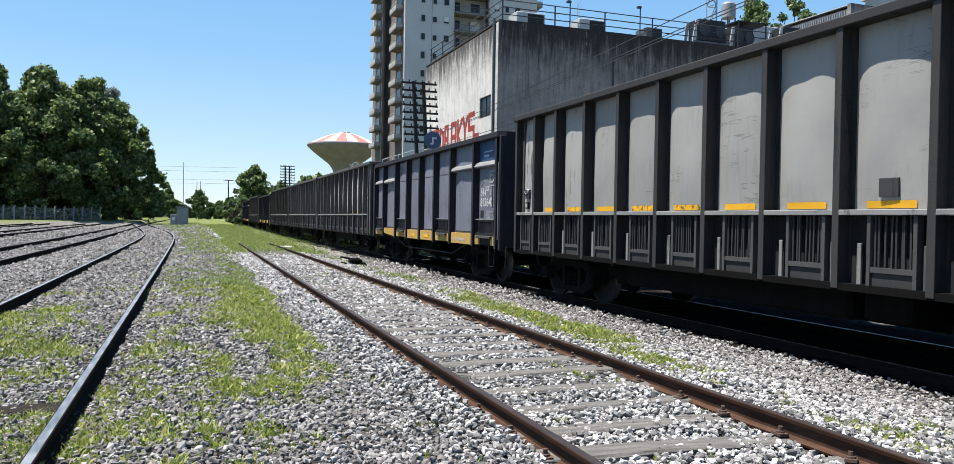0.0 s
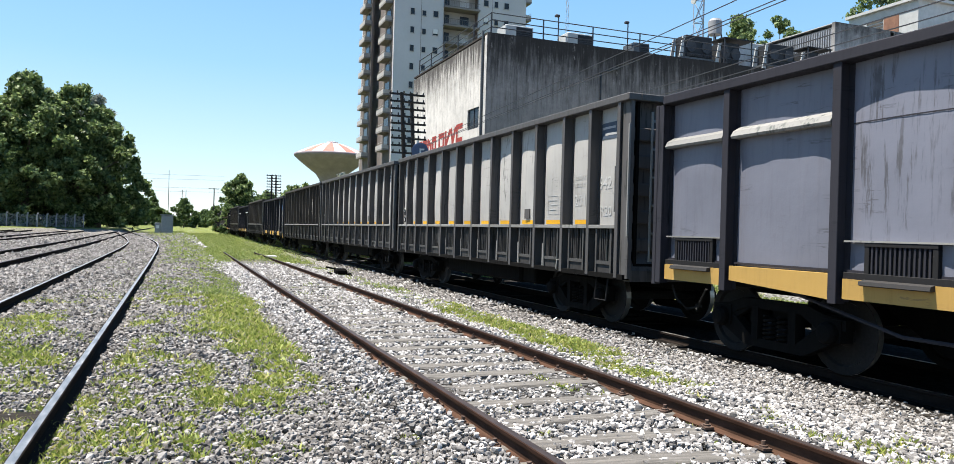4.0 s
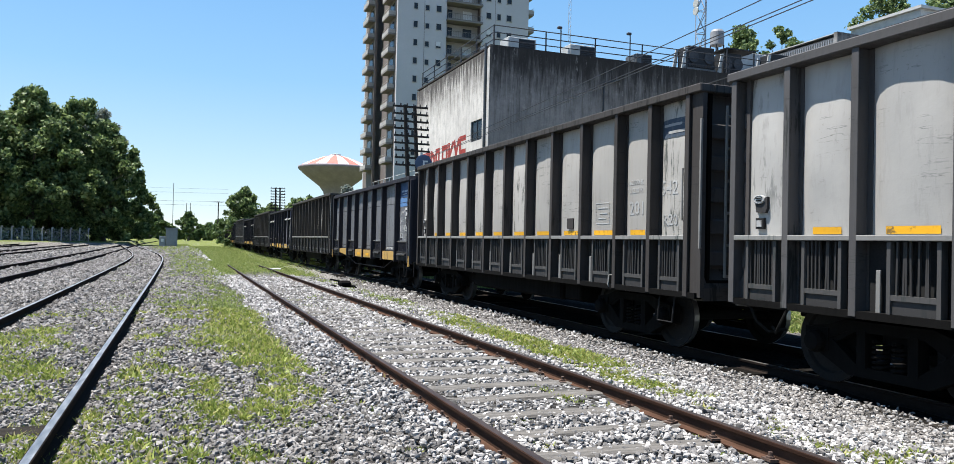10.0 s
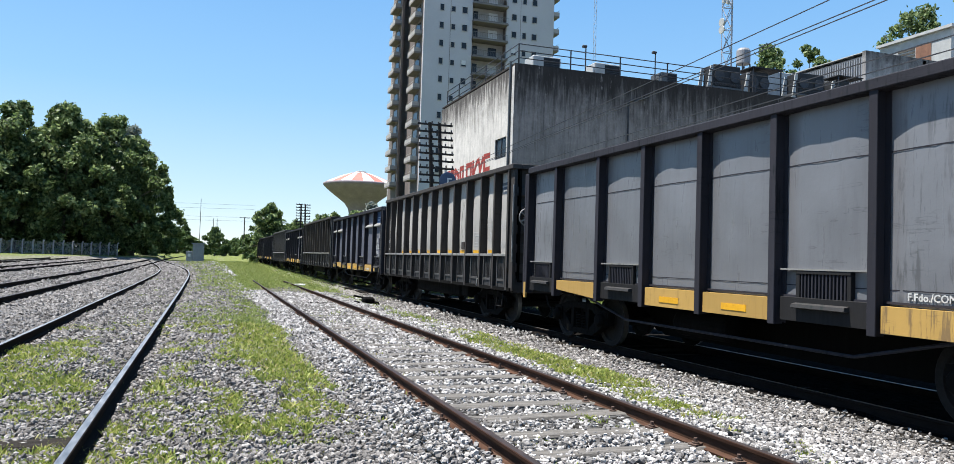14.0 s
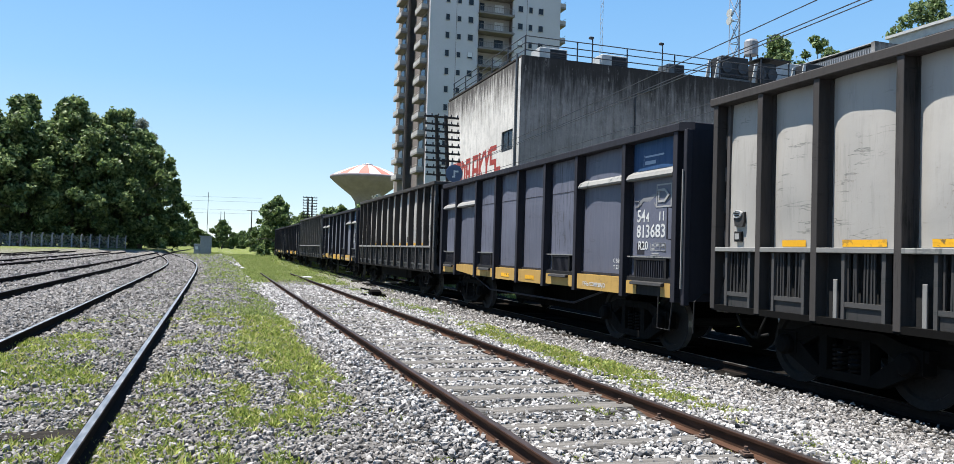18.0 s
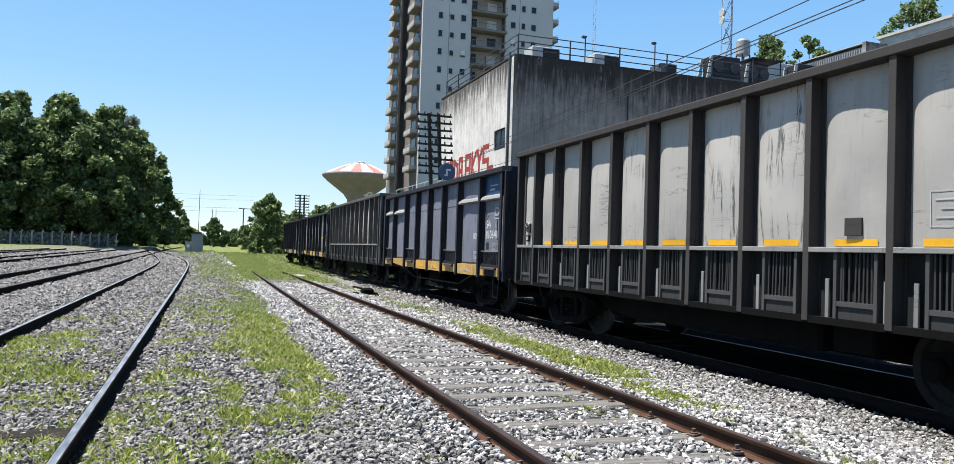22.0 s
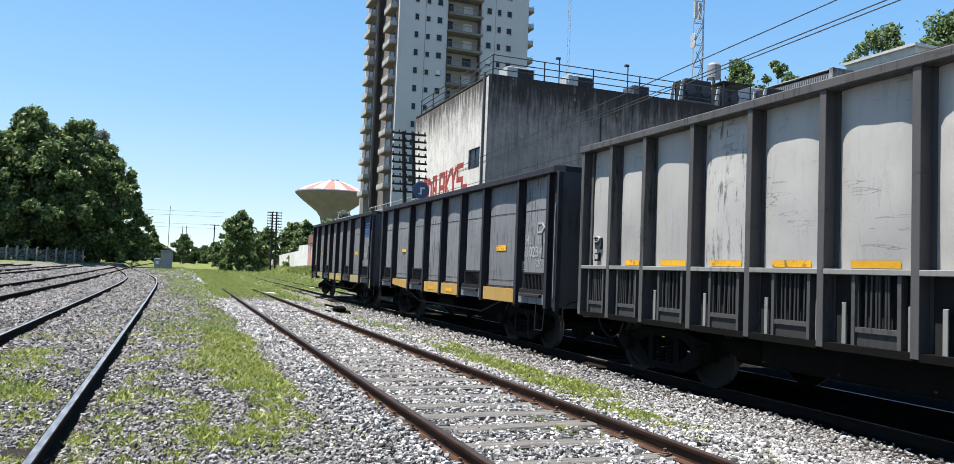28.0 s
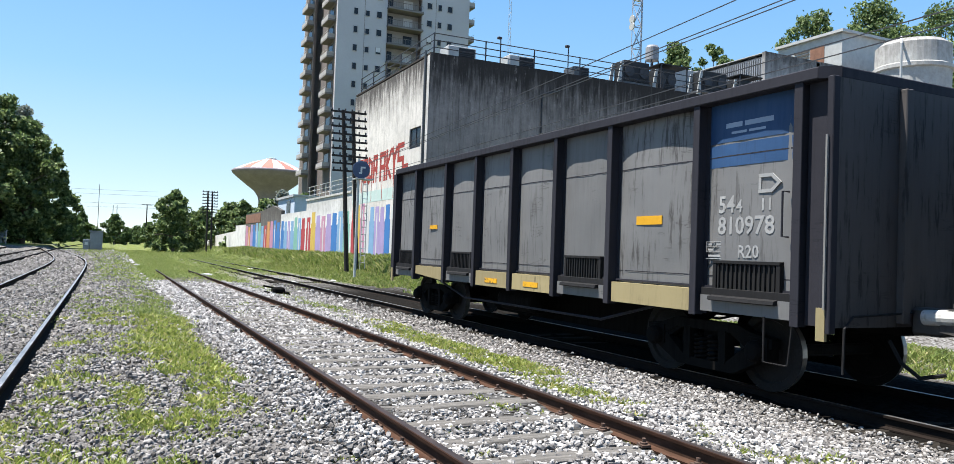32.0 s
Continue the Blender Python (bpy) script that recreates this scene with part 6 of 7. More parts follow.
for k in range(20):
    bm = bmesh.new()
    rows = []
    for r, z in ((13.4, 28.02), (11.6, 29.0), (9.8, 29.8), (7.2, 30.9), (4.4, 31.9), (1.8, 32.4)):
        rows.append([bm.verts.new((r * math.cos(2 * math.pi * (k + q / 4) / 20 + 0.2), r * math.sin(2 * math.pi * (k + q / 4) / 20 + 0.2), z)) for q in range(5)])
    for a, b in zip(rows, rows[1:]):
        for q in range(4):
            bm.faces.new((a[q], a[q + 1], b[q + 1], b[q]))
    part("dome_sector", bm, MAT_DOME_RED if k % 2 else MAT_DOME, saucer, "faded red stripe" if k % 2 else "", smooth=True)
bm = bmesh.new()
add_lathe(bm, [(2.0, 32.1), (2.0, 32.85), (0.5, 33.1)], 20)
part("hatch", bm, MAT_DOME, saucer)

# ---------------------------------------------------------------- masts, poles, wires, signals
MAT_POLE = plain("tarred_pole_wood", (0.025, 0.021, 0.019), 0.9, vary=0.4, stretch=(8, 8, 0.6))
MAT_MAST_RED = plain("mast_red", (0.45, 0.08, 0.06), 0.6)
MAT_MAST_WHITE = plain("mast_white", (0.34, 0.36, 0.42), 0.6)
mast = thing("radio_mast", "red and white lattice radio mast with antennas", "radio mast", at=pose(57.0, 75, 0))
for s in range(17):
    z0, z1, r = 2.7 * s, 2.7 * (s + 1), 0.75
    pts = [(r * math.cos(a), r * math.sin(a)) for a in (0.3, 2.4, 4.5)]
    segs = []
    for i in range(3):
        p, q = pts[i], pts[(i + 1) % 3]
        segs += [[(*p, z0), (*p, z1)], [(*p, z0), (*q, z1)], [(*p, z1), (*q, z1)], [(*q, z0), (*p, z1)]]
    part("lattice_section", tubes(segs, 0.05, 5), MAT_MAST_RED if s in (3, 14) else MAT_MAST_WHITE, mast)
for a, z in ((0, 35.5), (2.1, 35.5), (4.2, 35.3), (1, 33.2), (3.6, 32.6), (5, 37.5)):
    part("antenna", block((1.2 * math.cos(a) - 0.2, 1.2 * math.cos(a) + 0.2, 1.2 * math.sin(a) - 0.15, 1.2 * math.sin(a) + 0.15, z, z + 2.0)), MAT_PALE_METAL, mast)
for z in (29.5, 30.4):
    bm = bmesh.new()
    add_lathe(bm, [(0.1, 0), (0.45, -0.1), (0.5, -0.25), (0.48, -0.27)], 14, "x", (-0.9, -0.2, z))
    part("dish", bm, MAT_PALE_METAL, mast)
whip = thing("antenna_pole", "very thin guyed antenna pole behind the roof", "antenna", at=pose(32.5, 62, 0))
part("pole", tubes([[(-0.12, 0, 0), (-0.12, 0, 38)], [(0.12, 0, 0), (0.12, 0, 38)]] + [[(-0.12, 0, 12 + 0.8 * k), (0.12, 0, 12.8 + 0.8 * k)] for k in range(32)], 0.018, 4), MAT_PALE_METAL, whip)


def telegraph(x, y, z, h, lean, arms, label, twin=0.0):
    t = thing("telegraph_pole", label, "utility pole", "poles along the line", at=pose(x, y, z))
    for dx in ((0.0, twin) if twin else (0.0,)):
        bm = bmesh.new()
        add_tube(bm, (dx, 0, -0.5), (dx - lean, 0, h), 0.13, 10, 0.10)
        part("pole", bm, MAT_POLE, t)
    for k in range(arms):
        zz = h - 0.12 - 0.40 * k
        cx = twin / 2 - lean * zz / h
        arm = part("crossarm", block((cx - 1.0, cx + 1.0, -0.16, -0.06, zz - 0.05, zz + 0.05)), MAT_POLE, t)
        for i in range(6):
            xx = cx - 0.92 + 1.84 * i / 5
            bm = bmesh.new()
            add_lathe(bm, [(0.02, 0.05), (0.05, 0.08), (0.035, 0.12), (0.05, 0.15), (0.02, 0.19)], 8, "z", (xx, -0.11, zz))
            part("insulator", bm, MAT_IRON, arm)


telegraph(11.75, 40.5, 0.45, 8.5, 0.55, 9, "leaning twin telegraph pole with many crossarms", 0.55)
telegraph(12.1, 110, 0.8, 7.8, 0.1, 8, "dark telegraph pole with crossarms by the wall", 0.6)
telegraph(6.95, 172, 0.2, 8.9, 0.0, 1, "single telegraph pole far down the line")
for x, y, h in ((1.2, 330, 15), (2.6, 330, 15), (4.5, 360, 12), (-4.5, 380, 26)):
    telegraph(x, y, 0.1, h, 0.0, 0, "thin distant pole beside the line")
wires = thing("overhead_wires", "thin dark wires strung from pole to pole", "wires")
for z, rise in ((5.95, 0.041), (5.83, 0.031), (5.79, 0.029), (5.18, 0.0133), (4.98, 0.012)):
    pts = [(11.95, y, z + rise * (40.4 - y) - 0.00002 * (y + 40) * (40.4 - y)) for y in range(-40, 41, 4)] + [(11.95, 40.36, z)]
    part("wire", tubes([pts], 0.013, 4), MAT_IRON, wires)
for z0, x0, x1 in ((11.5, -60, 9), (10.6, -60, 9), (8.8, -60, 9), (8.0, -60, 9)):
    pts = [(x0 + (x1 - x0) * k / 12, 172 + 0.2 * k, z0 + 0.012 * (k - 6) ** 2) for k in range(13)]
    part("wire", tubes([pts], 0.02, 4), MAT_IRON, wires)

signal = thing("railway_signal", "dark round signal disc on a pale ladder mast", "railway signal", at=pose(10.9, 36.2, 0.45))
part("mast", tubes([[(0, 0, -0.4), (0, 0, 5.4)]], 0.07, 10), MAT_PALE_METAL, signal)
part("ladder", tubes([[(0.28, 0.1, 0), (0.28, 0.1, 4.4)], [(0.52, 0.1, 0), (0.52, 0.1, 4.4)]] + [[(0.28, 0.1, 0.3 + 0.35 * k), (0.52, 0.1, 0.3 + 0.35 * k)] for k in range(12)], 0.02, 5), MAT_PALE_METAL, signal)
bm = bmesh.new()
add_lathe(bm, [(0.40, 0.0), (0.44, 0.01), (0.44, 0.03), (0.40, 0.04)], 28, "x")
bmesh.ops.transform(bm, matrix=pose(0.1, -0.12, 4.85, 0, 0, 90), verts=bm.verts)
part("disc", bm, plain("signal_blue_black", (0.045, 0.07, 0.13), 0.5, vary=0.2), signal)
part("sign", block((0.06, 0.14, -0.145, -0.121, 4.65, 5.0), (0.14, 0.30, -0.145, -0.121, 4.92, 5.0), (-0.02, 0.06, -0.145, -0.121, 4.65, 4.72)), MAT_BLIND, signal, "white mark")
part("platform", block((-0.2, 0.75, -0.2, 0.4, 4.38, 4.43)), MAT_PALE_METAL, signal)

cabinet = thing("relay_cabinet", "grey metal relay cabinet beside the track", "equipment cabinet", at=pose(-1.75, 110, 0.1))
MAT_CAB = plain("cabinet_grey", (0.20, 0.215, 0.23), 0.6, 0.1, 0.15)
part("body", block((-0.35, 1.1, 0, 1.4, 0, 2.35), bevel=0.03), MAT_CAB, cabinet)
part("roof", block((-0.5, 1.25, -0.15, 1.55, 2.36, 2.48)), MAT_CAB, cabinet)
part("door", block((0.0, 0.9, -0.04, -0.003, 0.2, 2.1)), MAT_CAB, cabinet)
part("side_box", block((-1.15, -0.37, 0.1, 1.2, 0, 1.35), bevel=0.03), MAT_CAB, cabinet)
part("label", block((-0.95, -0.6, 0.06, 0.097, 0.6, 1.0)), MAT_BLIND, cabinet, "small white notice")
lever = thing("switch_lever", "dark rusty point lever frame lying by the rail", "point lever", at=pose(5.05, 25.3, -0.22))
part("base", block((-0.42, 0.42, -0.25, 0.25, 0, 0.10), (-0.40, -0.28, -0.28, 0.28, 0.10, 0.16), (0.20, 0.34, -0.28, 0.28, 0.10, 0.16), bevel=0.02), MAT_SOOT_SHADE, lever)
part("weight", block((-0.18, 0.22, -0.2, 0.2, 0.10, 0.30), bevel=0.06), MAT_SOOT_SHADE, lever)
part("arm", tubes([[(0.02, 0, 0.25), (-0.45, 0.1, 0.34)]], 0.03, 6), MAT_SOOT_SHADE, lever)
part("rod", tubes([[(-0.42, 0, 0.08), (-2.0, 0.1, 0.08)]], 0.025, 6), MAT_SOOT_SHADE, lever)
for x, y, s in ((4.6, 41, 0.55), (8.5, 52, 0.4), (2.0, 62, 0.45), (7.4, 34, 0.35), (9.8, 36, 0.3)):
    bag = thing("litter_bag", "crumpled white plastic bag on the grass", "litter", "litter on the grass", at=pose(x, y, ground_z(x, y)))
    bm = bmesh.new()
    bmesh.ops.create_icosphere(bm, subdivisions=2, radius=0.35 * s)
    for v in bm.verts:
        v.co += Vector([noise.noise(v.co * 4 + Vector((k * 9, y, 0))) for k in range(3)]) * 0.15 * s
        v.co.z = max(0, v.co.z * 0.35 + 0.06)
        v.co.x *= 1.6
    part("bag", bm, MAT_BLIND, bag)
hut = thing("building", "low white house beyond the far crossing", "building", at=pose(-16, 335, 0))
part("wall", block((-3.5, 3.5, 0, 6, 0, 3.0)), MAT_BLIND, hut)
part("roof", block((-3.9, 3.9, -0.4, 6.4, 3.003, 3.5)), MAT_BLUE_LITE, hut)
part("window", block((-2.2, -0.8, -0.05, -0.003, 1.0, 2.2), (0.8, 2.2, -0.05, -0.003, 1.0, 2.2)), MAT_GLASS, hut)

# concrete post fence in front of the trees
MAT_POST = plain("fence_concrete", (0.36, 0.345, 0.33), 0.9, vary=0.25)
MAT_MESH = plain("fence_wire", (0.46, 0.45, 0.44), 0.6, 0.2, 0.2)
fence = thing("fence", "concrete-post wire fence in front of the trees", "fence")
fa, fb = Vector((-40, 96, 0.4)), Vector((-12.6, 122, 0.4))
POST = finish(block((-0.065, 0.065, -0.065, 0.065, 0, 1.75), (-0.04, 0.04, -0.25, 0.04, 1.75, 1.95)), "post")
POST.materials.append(MAT_POST)
for k in range(28):
    p = fa.lerp(fb, k / 27)
    part("post", POST, None, fence, at=pose(*p, 0, 0, 48))
for k in range(10):
    part("wire", tubes([[fa + Vector((0, 0, 0.15 + 0.17 * k)), fb + Vector((0, 0, 0.15 + 0.17 * k))]], 0.004, 4), MAT_MESH, fence)
segs = []
for k in range(420):
    p = fa.lerp(fb, k / 419)
    segs.append([p + Vector((0, 0, 0.1)), p + Vector((0, 0, 1.7))])
wire_web = part("wire_mesh", tubes(segs, 0.0075, 4), MAT_MESH, fence)
wire_web["kind"] = "stuff"

# ---------------------------------------------------------------- trees, grass and stones
def leaf_material(name, cols):
    m, n, l, b = shade(name, 0.55, spec=0.3)
    rnd = n.new("ShaderNodeNewGeometry").outputs["Random Per Island"]
    ramp = n.new("ShaderNodeValToRGB")
    ramp.color_ramp.elements[0].color, ramp.color_ramp.elements[1].color = (*cols[0], 1), (*cols[-1], 1)
    for k, c in enumerate(cols[1:-1], 1):
        ramp.color_ramp.elements.new(k / (len(cols) - 1)).color = (*c, 1)
    l.new(rnd, ramp.inputs["Fac"])
    l.new(ramp.outputs["Color"], b.inputs["Base Color"])
    t = n.new("ShaderNodeBsdfTranslucent")
    l.new(ramp.outputs["Color"], t.inputs["Color"])
    ms = n.new("ShaderNodeMixShader")
    ms.inputs[0].default_value = 0.4
    l.new(b.outputs[0], ms.inputs[1])
    l.new(t.outputs[0], ms.inputs[2])
    l.new(ms.outputs[0], n["Material Output"].inputs["Surface"])
    return m


# the palest leaf tint stands in for glossy highlights in the crowns
MAT_LEAF = leaf_material("broad_leaf_green", ((0.032, 0.056, 0.02), (0.09, 0.14, 0.045), (0.29, 0.355, 0.15)))
MAT_LEAF_GREY = leaf_material("grey_green_leaf", ((0.10, 0.12, 0.10), (0.18, 0.205, 0.175), (0.26, 0.285, 0.25)))
MAT_LEAF_FAR = leaf_material("distant_leaf", ((0.05, 0.08, 0.03), (0.085, 0.13, 0.042), (0.12, 0.175, 0.06)))
MAT_BARK = plain("tree_bark", (0.11, 0.09, 0.07), 0.95, vary=0.4, stretch=(6, 6, 1), rel=0.6)
nrg = np.random.default_rng(11)


def leaves_mesh(blobs, size, count, mat):
    """Leaves on and in lumpy crowns. blobs: x, y, z, radius."""
    cs = np.array(blobs, float)
    wgt = cs[:, 3] ** 2
    which = nrg.choice(len(cs), count, p=wgt / wgt.sum())
    d = nrg.normal(size=(count, 3))
    d /= np.linalg.norm(d, axis=1, keepdims=True)
    rad = cs[which, 3] * (0.45 + 0.65 * nrg.random(count) ** 0.7 + 0.35 * (nrg.random(count) > 0.9))
    lump = 1 + 0.22 * np.sin(d[:, 0] * 7 + which) * np.sin(d[:, 1] * 6 + 2 * which) * np.sin(d[:, 2] * 8)
    c = cs[which, :3] + d * (rad * lump)[:, None] * np.array([1, 1, 0.85])
    u = nrg.normal(size=(count, 3))
    u /= np.linalg.norm(u, axis=1, keepdims=True)
    w = np.cross(u, d + 1.3 * nrg.normal(size=(count, 3)))
    w /= np.linalg.norm(w, axis=1, keepdims=True) + 1e-9
    s = size * (0.6 + 0.8 * nrg.random(count))[:, None]
    v = np.stack([c - u * s, c + w * s * 0.55, c + u * s, c - w * s * 0.55], 1).reshape(-1, 3)
    return quads(v, count, mat)


def quads(v, count, mat):
    me = bpy.data.meshes.new("crown")
    me.vertices.add(count * 4)
    me.vertices.foreach_set("co", v.astype(np.float32).ravel())
    me.loops.add(count * 4)
    me.loops.foreach_set("vertex_index", np.arange(count * 4, dtype=np.int32))
    me.polygons.add(count)
    me.polygons.foreach_set("loop_start", np.arange(0, count * 4, 4, dtype=np.int32))
    me.update(calc_edges=True)
    me.materials.append(mat)
    return me


def tree(x, y, h, r, label, mat, leaf, count, bole=0.28, blobs=14, z0=0.2, seed=1, name="tree"):
    q = random.Random(seed)
    t = thing(name, label, "tree", "trees along the line", at=pose(x, y, z0))
    bm = bmesh.new()
    tr = max(0.12, r * 0.055)
    top = h * 0.62
    pts = [Vector((0, 0, -0.3)), Vector((q.uniform(-.2, .2), 0, h * bole)), Vector((q.uniform(-.5, .5), q.uniform(-.5, .5), top))]
    add_tube(bm, pts[0], pts[1], tr * 1.35, 10, tr)
    add_tube(bm, pts[1], pts[2], tr, 8, tr * 0.35)
    part("trunk", bm, MAT_BARK, t)
    bl = []
    for k in range(blobs):
        f = (k + 0.5) / blobs
        zz = h * (bole * 0.75 + (1 - bole * 0.75) * f) - r * 0.12
        wide = r * max(0.16, 1 - abs(1.85 * f - 0.65) ** 2.2 * 0.75) * q.choice((1.0, 0.93, 0.72, 0.45))
        a = k * 2.4 + q.uniform(-0.5, 0.5)
        br = r * q.uniform(0.10, 0.27) * (14.0 / max(14, blobs)) ** 0.28
        bl.append((wide * math.cos(a), wide * math.sin(a), min(zz, h - br * 0.8), br))
    bl += [(0, 0, h * 0.62, r * 0.45), (0, 0, h * 0.42, r * 0.42)]
    for b in bl[: blobs : max(2, blobs // 12)]:
        bm = bmesh.new()
        s = pts[1].lerp(pts[2], q.uniform(0.0, 0.7))
        m = s.lerp(Vector(b[:3]), 0.5) + Vector((0, 0, 0.3))
        add_tube(bm, s, m, tr * 0.45, 6, tr * 0.28)
        add_tube(bm, m, Vector(b[:3]), tr * 0.28, 6, tr * 0.08)
        part("limb", bm, MAT_BARK, t)
    part("crown", leaves_mesh(bl, leaf, count, mat), None, t, "leafy crown")
    return t


BROAD = "tall dense broad-leaved tree behind the railway fence"
tree(-20.5, 124, 22.2, 9.2, BROAD, MAT_LEAF, 0.29, 46000, 0.2, 130, seed=2)
tree(-11.6, 131, 19.4, 7.6, BROAD, MAT_LEAF, 0.29, 36000, 0.16, 110, seed=5)
tree(-14.8, 127, 21.4, 7.8, BROAD, MAT_LEAF, 0.29, 28000, 0.2, 90, seed=6)
tree(-31, 118, 21.3, 8.6, BROAD, MAT_LEAF, 0.29, 36000, 0.2, 110, seed=3)
tree(-26, 122, 22.2, 7.6, BROAD, MAT_LEAF, 0.29, 24000, 0.2, 80, seed=14)
tree(-36, 120, 20.8, 7.6, BROAD, MAT_LEAF, 0.29, 16000, 0.2, 70, seed=15)
tree(-41, 118, 20.6, 8.6, BROAD, MAT_LEAF, 0.42, 12000, 0.16, 50, seed=8)
tree(-16.6, 178, 27.6, 7.4, "tall grey-green eucalyptus behind the broad trees", MAT_LEAF_GREY, 0.28, 16000, 0.3, 40, seed=4)
tree(-24, 140, 16.0, 8.0, BROAD, MAT_LEAF, 0.45, 9000, 0.1, 44, seed=9)
tree(-14, 150, 12.0, 6.5, BROAD, MAT_LEAF, 0.45, 8000, 0.06, 40, seed=10)
tree(-34, 136, 15.0, 8.0, BROAD, MAT_LEAF, 0.45, 8000, 0.08, 40, seed=12)
SHRUB = "dark undergrowth below the trees behind the fence"
for k, (x, y) in enumerate(((-37, 108), (-30, 115), (-23, 121), (-16, 128), (-44, 126), (-36, 130), (-28, 134), (-20, 138))):
    tree(x, y, 4.2 if k < 4 else 7.0, 4.0 if k < 4 else 5.0, SHRUB, MAT_LEAF, 0.3, 4000, 0.02, 30, seed=70 + k, name="shrub")
FAR = "round distant tree beyond the tracks"
for k, (x, y, h, r) in enumerate(((-17, 235, 13, 5), (-14, 300, 12, 5.5), (-8.6, 300, 11, 4.6), (1.8, 300, 10.5, 4.4), (-22, 320, 13, 6), (6.5, 340, 6, 4), (-30, 320, 12, 7), (11, 360, 8, 5), (-4, 380, 6, 4), (-26, 300, 14, 6), (-11, 290, 10, 5), (-38, 330, 12, 8), (-19, 260, 9, 5), (3, 420, 6, 5), (-9, 420, 7, 6), (14, 330, 9, 5), (20, 360, 9, 6))):
    tree(x, y, h, r, FAR, MAT_LEAF_FAR, 0.5, 4000, 0.10, 40, seed=20 + k)
WALLTREE = "leafy tree behind the boundary wall"
tree(8.4, 117, 8.8, 4.0, "bushy round tree on the grass beside the line", MAT_LEAF, 0.26, 9000, 0.04, 46, seed=41)
tree(17.5, 128, 8.2, 4.0, WALLTREE, MAT_LEAF, 0.28, 6500, 0.08, 36, seed=42)
tree(21.5, 118, 8.5, 4.0, WALLTREE, MAT_LEAF, 0.28, 6500, 0.08, 36, seed=43)
tree(25.0, 108, 9.0, 4.0, WALLTREE, MAT_LEAF, 0.28, 6500, 0.08, 36, seed=44)
tree(13.4, 129, 7.0, 3.4, WALLTREE, MAT_LEAF, 0.27, 6500, 0.05, 34, seed=48)
tree(17.4, 112, 7.6, 3.2, WALLTREE, MAT_LEAF, 0.27, 6000, 0.08, 34, seed=49)
tree(9.2, 150, 6.0, 3.6, WALLTREE, MAT_LEAF_FAR, 0.3, 5000, 0.05, 30, seed=56)
tree(20.0, 100, 8.6, 3.0, WALLTREE, MAT_LEAF_GREY, 0.25, 4500, 0.12, 30, seed=45)
tree(11.2, 124, 4.6, 2.8, WALLTREE, MAT_LEAF, 0.26, 5000, 0.03, 30, seed=47)
tree(12.3, 133, 6.5, 3.2, WALLTREE, MAT_LEAF, 0.27, 5000, 0.04, 30, seed=46)
TOPTREE = "green tree top showing above the roofs"
tree(47.0, 56, 21.6, 3.7, TOPTREE, MAT_LEAF, 0.16, 13000, 0.7, 36, seed=51)
tree(51.9, 56, 22.4, 3.7, TOPTREE, MAT_LEAF, 0.16, 13000, 0.7, 36, seed=52)
tree(66.0, 57, 28.2, 6.5, TOPTREE, MAT_LEAF, 0.2, 17000, 0.62, 50, seed=53)
tree(76.0, 57, 31.0, 7.5, TOPTREE, MAT_LEAF, 0.2, 17000, 0.62, 50, seed=54)
tree(88.0, 58, 33.0, 7.5, TOPTREE, MAT_LEAF, 0.2, 14000, 0.62, 40, seed=55)


def scatter(x0, x1, y0, y1, per_m2):
    """Random places, thinner with distance."""
    n = int((x1 - x0) * (y1 - y0) * per_m2)
    return nrg.uniform(x0, x1, n), nrg.uniform(y0, y1, n)


CUBE = (np.array([(x, y, z) for x in (-1, 1) for y in (-1, 1) for z in (-1, 1)], float) * 0.68,
        np.array([(0, 1, 3), (0, 3, 2), (4, 6, 7), (4, 7, 5), (0, 4, 5), (0, 5, 1), (2, 3, 7), (2, 7, 6), (0, 2, 6), (0, 6, 4), (1, 5, 7), (1, 7, 3)]))
PEBBLE = (np.concatenate([CUBE[0] * 0.86, np.array([(1, 0, 0), (-1, 0, 0), (0, 1, 0), (0, -1, 0), (0, 0, 1), (0, 0, -1)], float) * 0.86]),
          np.array([(a, b, 8 + k) for k, ring in enumerate(((4, 6, 7, 5), (0, 1, 3, 2), (2, 3, 7, 6), (0, 4, 5, 1), (1, 5, 7, 3), (0, 2, 6, 4))) for a, b in zip(ring, ring[1:] + ring[:1])]))
OCTA = (np.array([(1, 0, 0), (-1, 0, 0), (0, 1, 0), (0, -1, 0), (0, 0, 1), (0, 0, -1)], float),
        np.array([(0, 2, 4), (2, 1, 4), (1, 3, 4), (3, 0, 4), (2, 0, 5), (1, 2, 5), (3, 1, 5), (0, 3, 5)]))


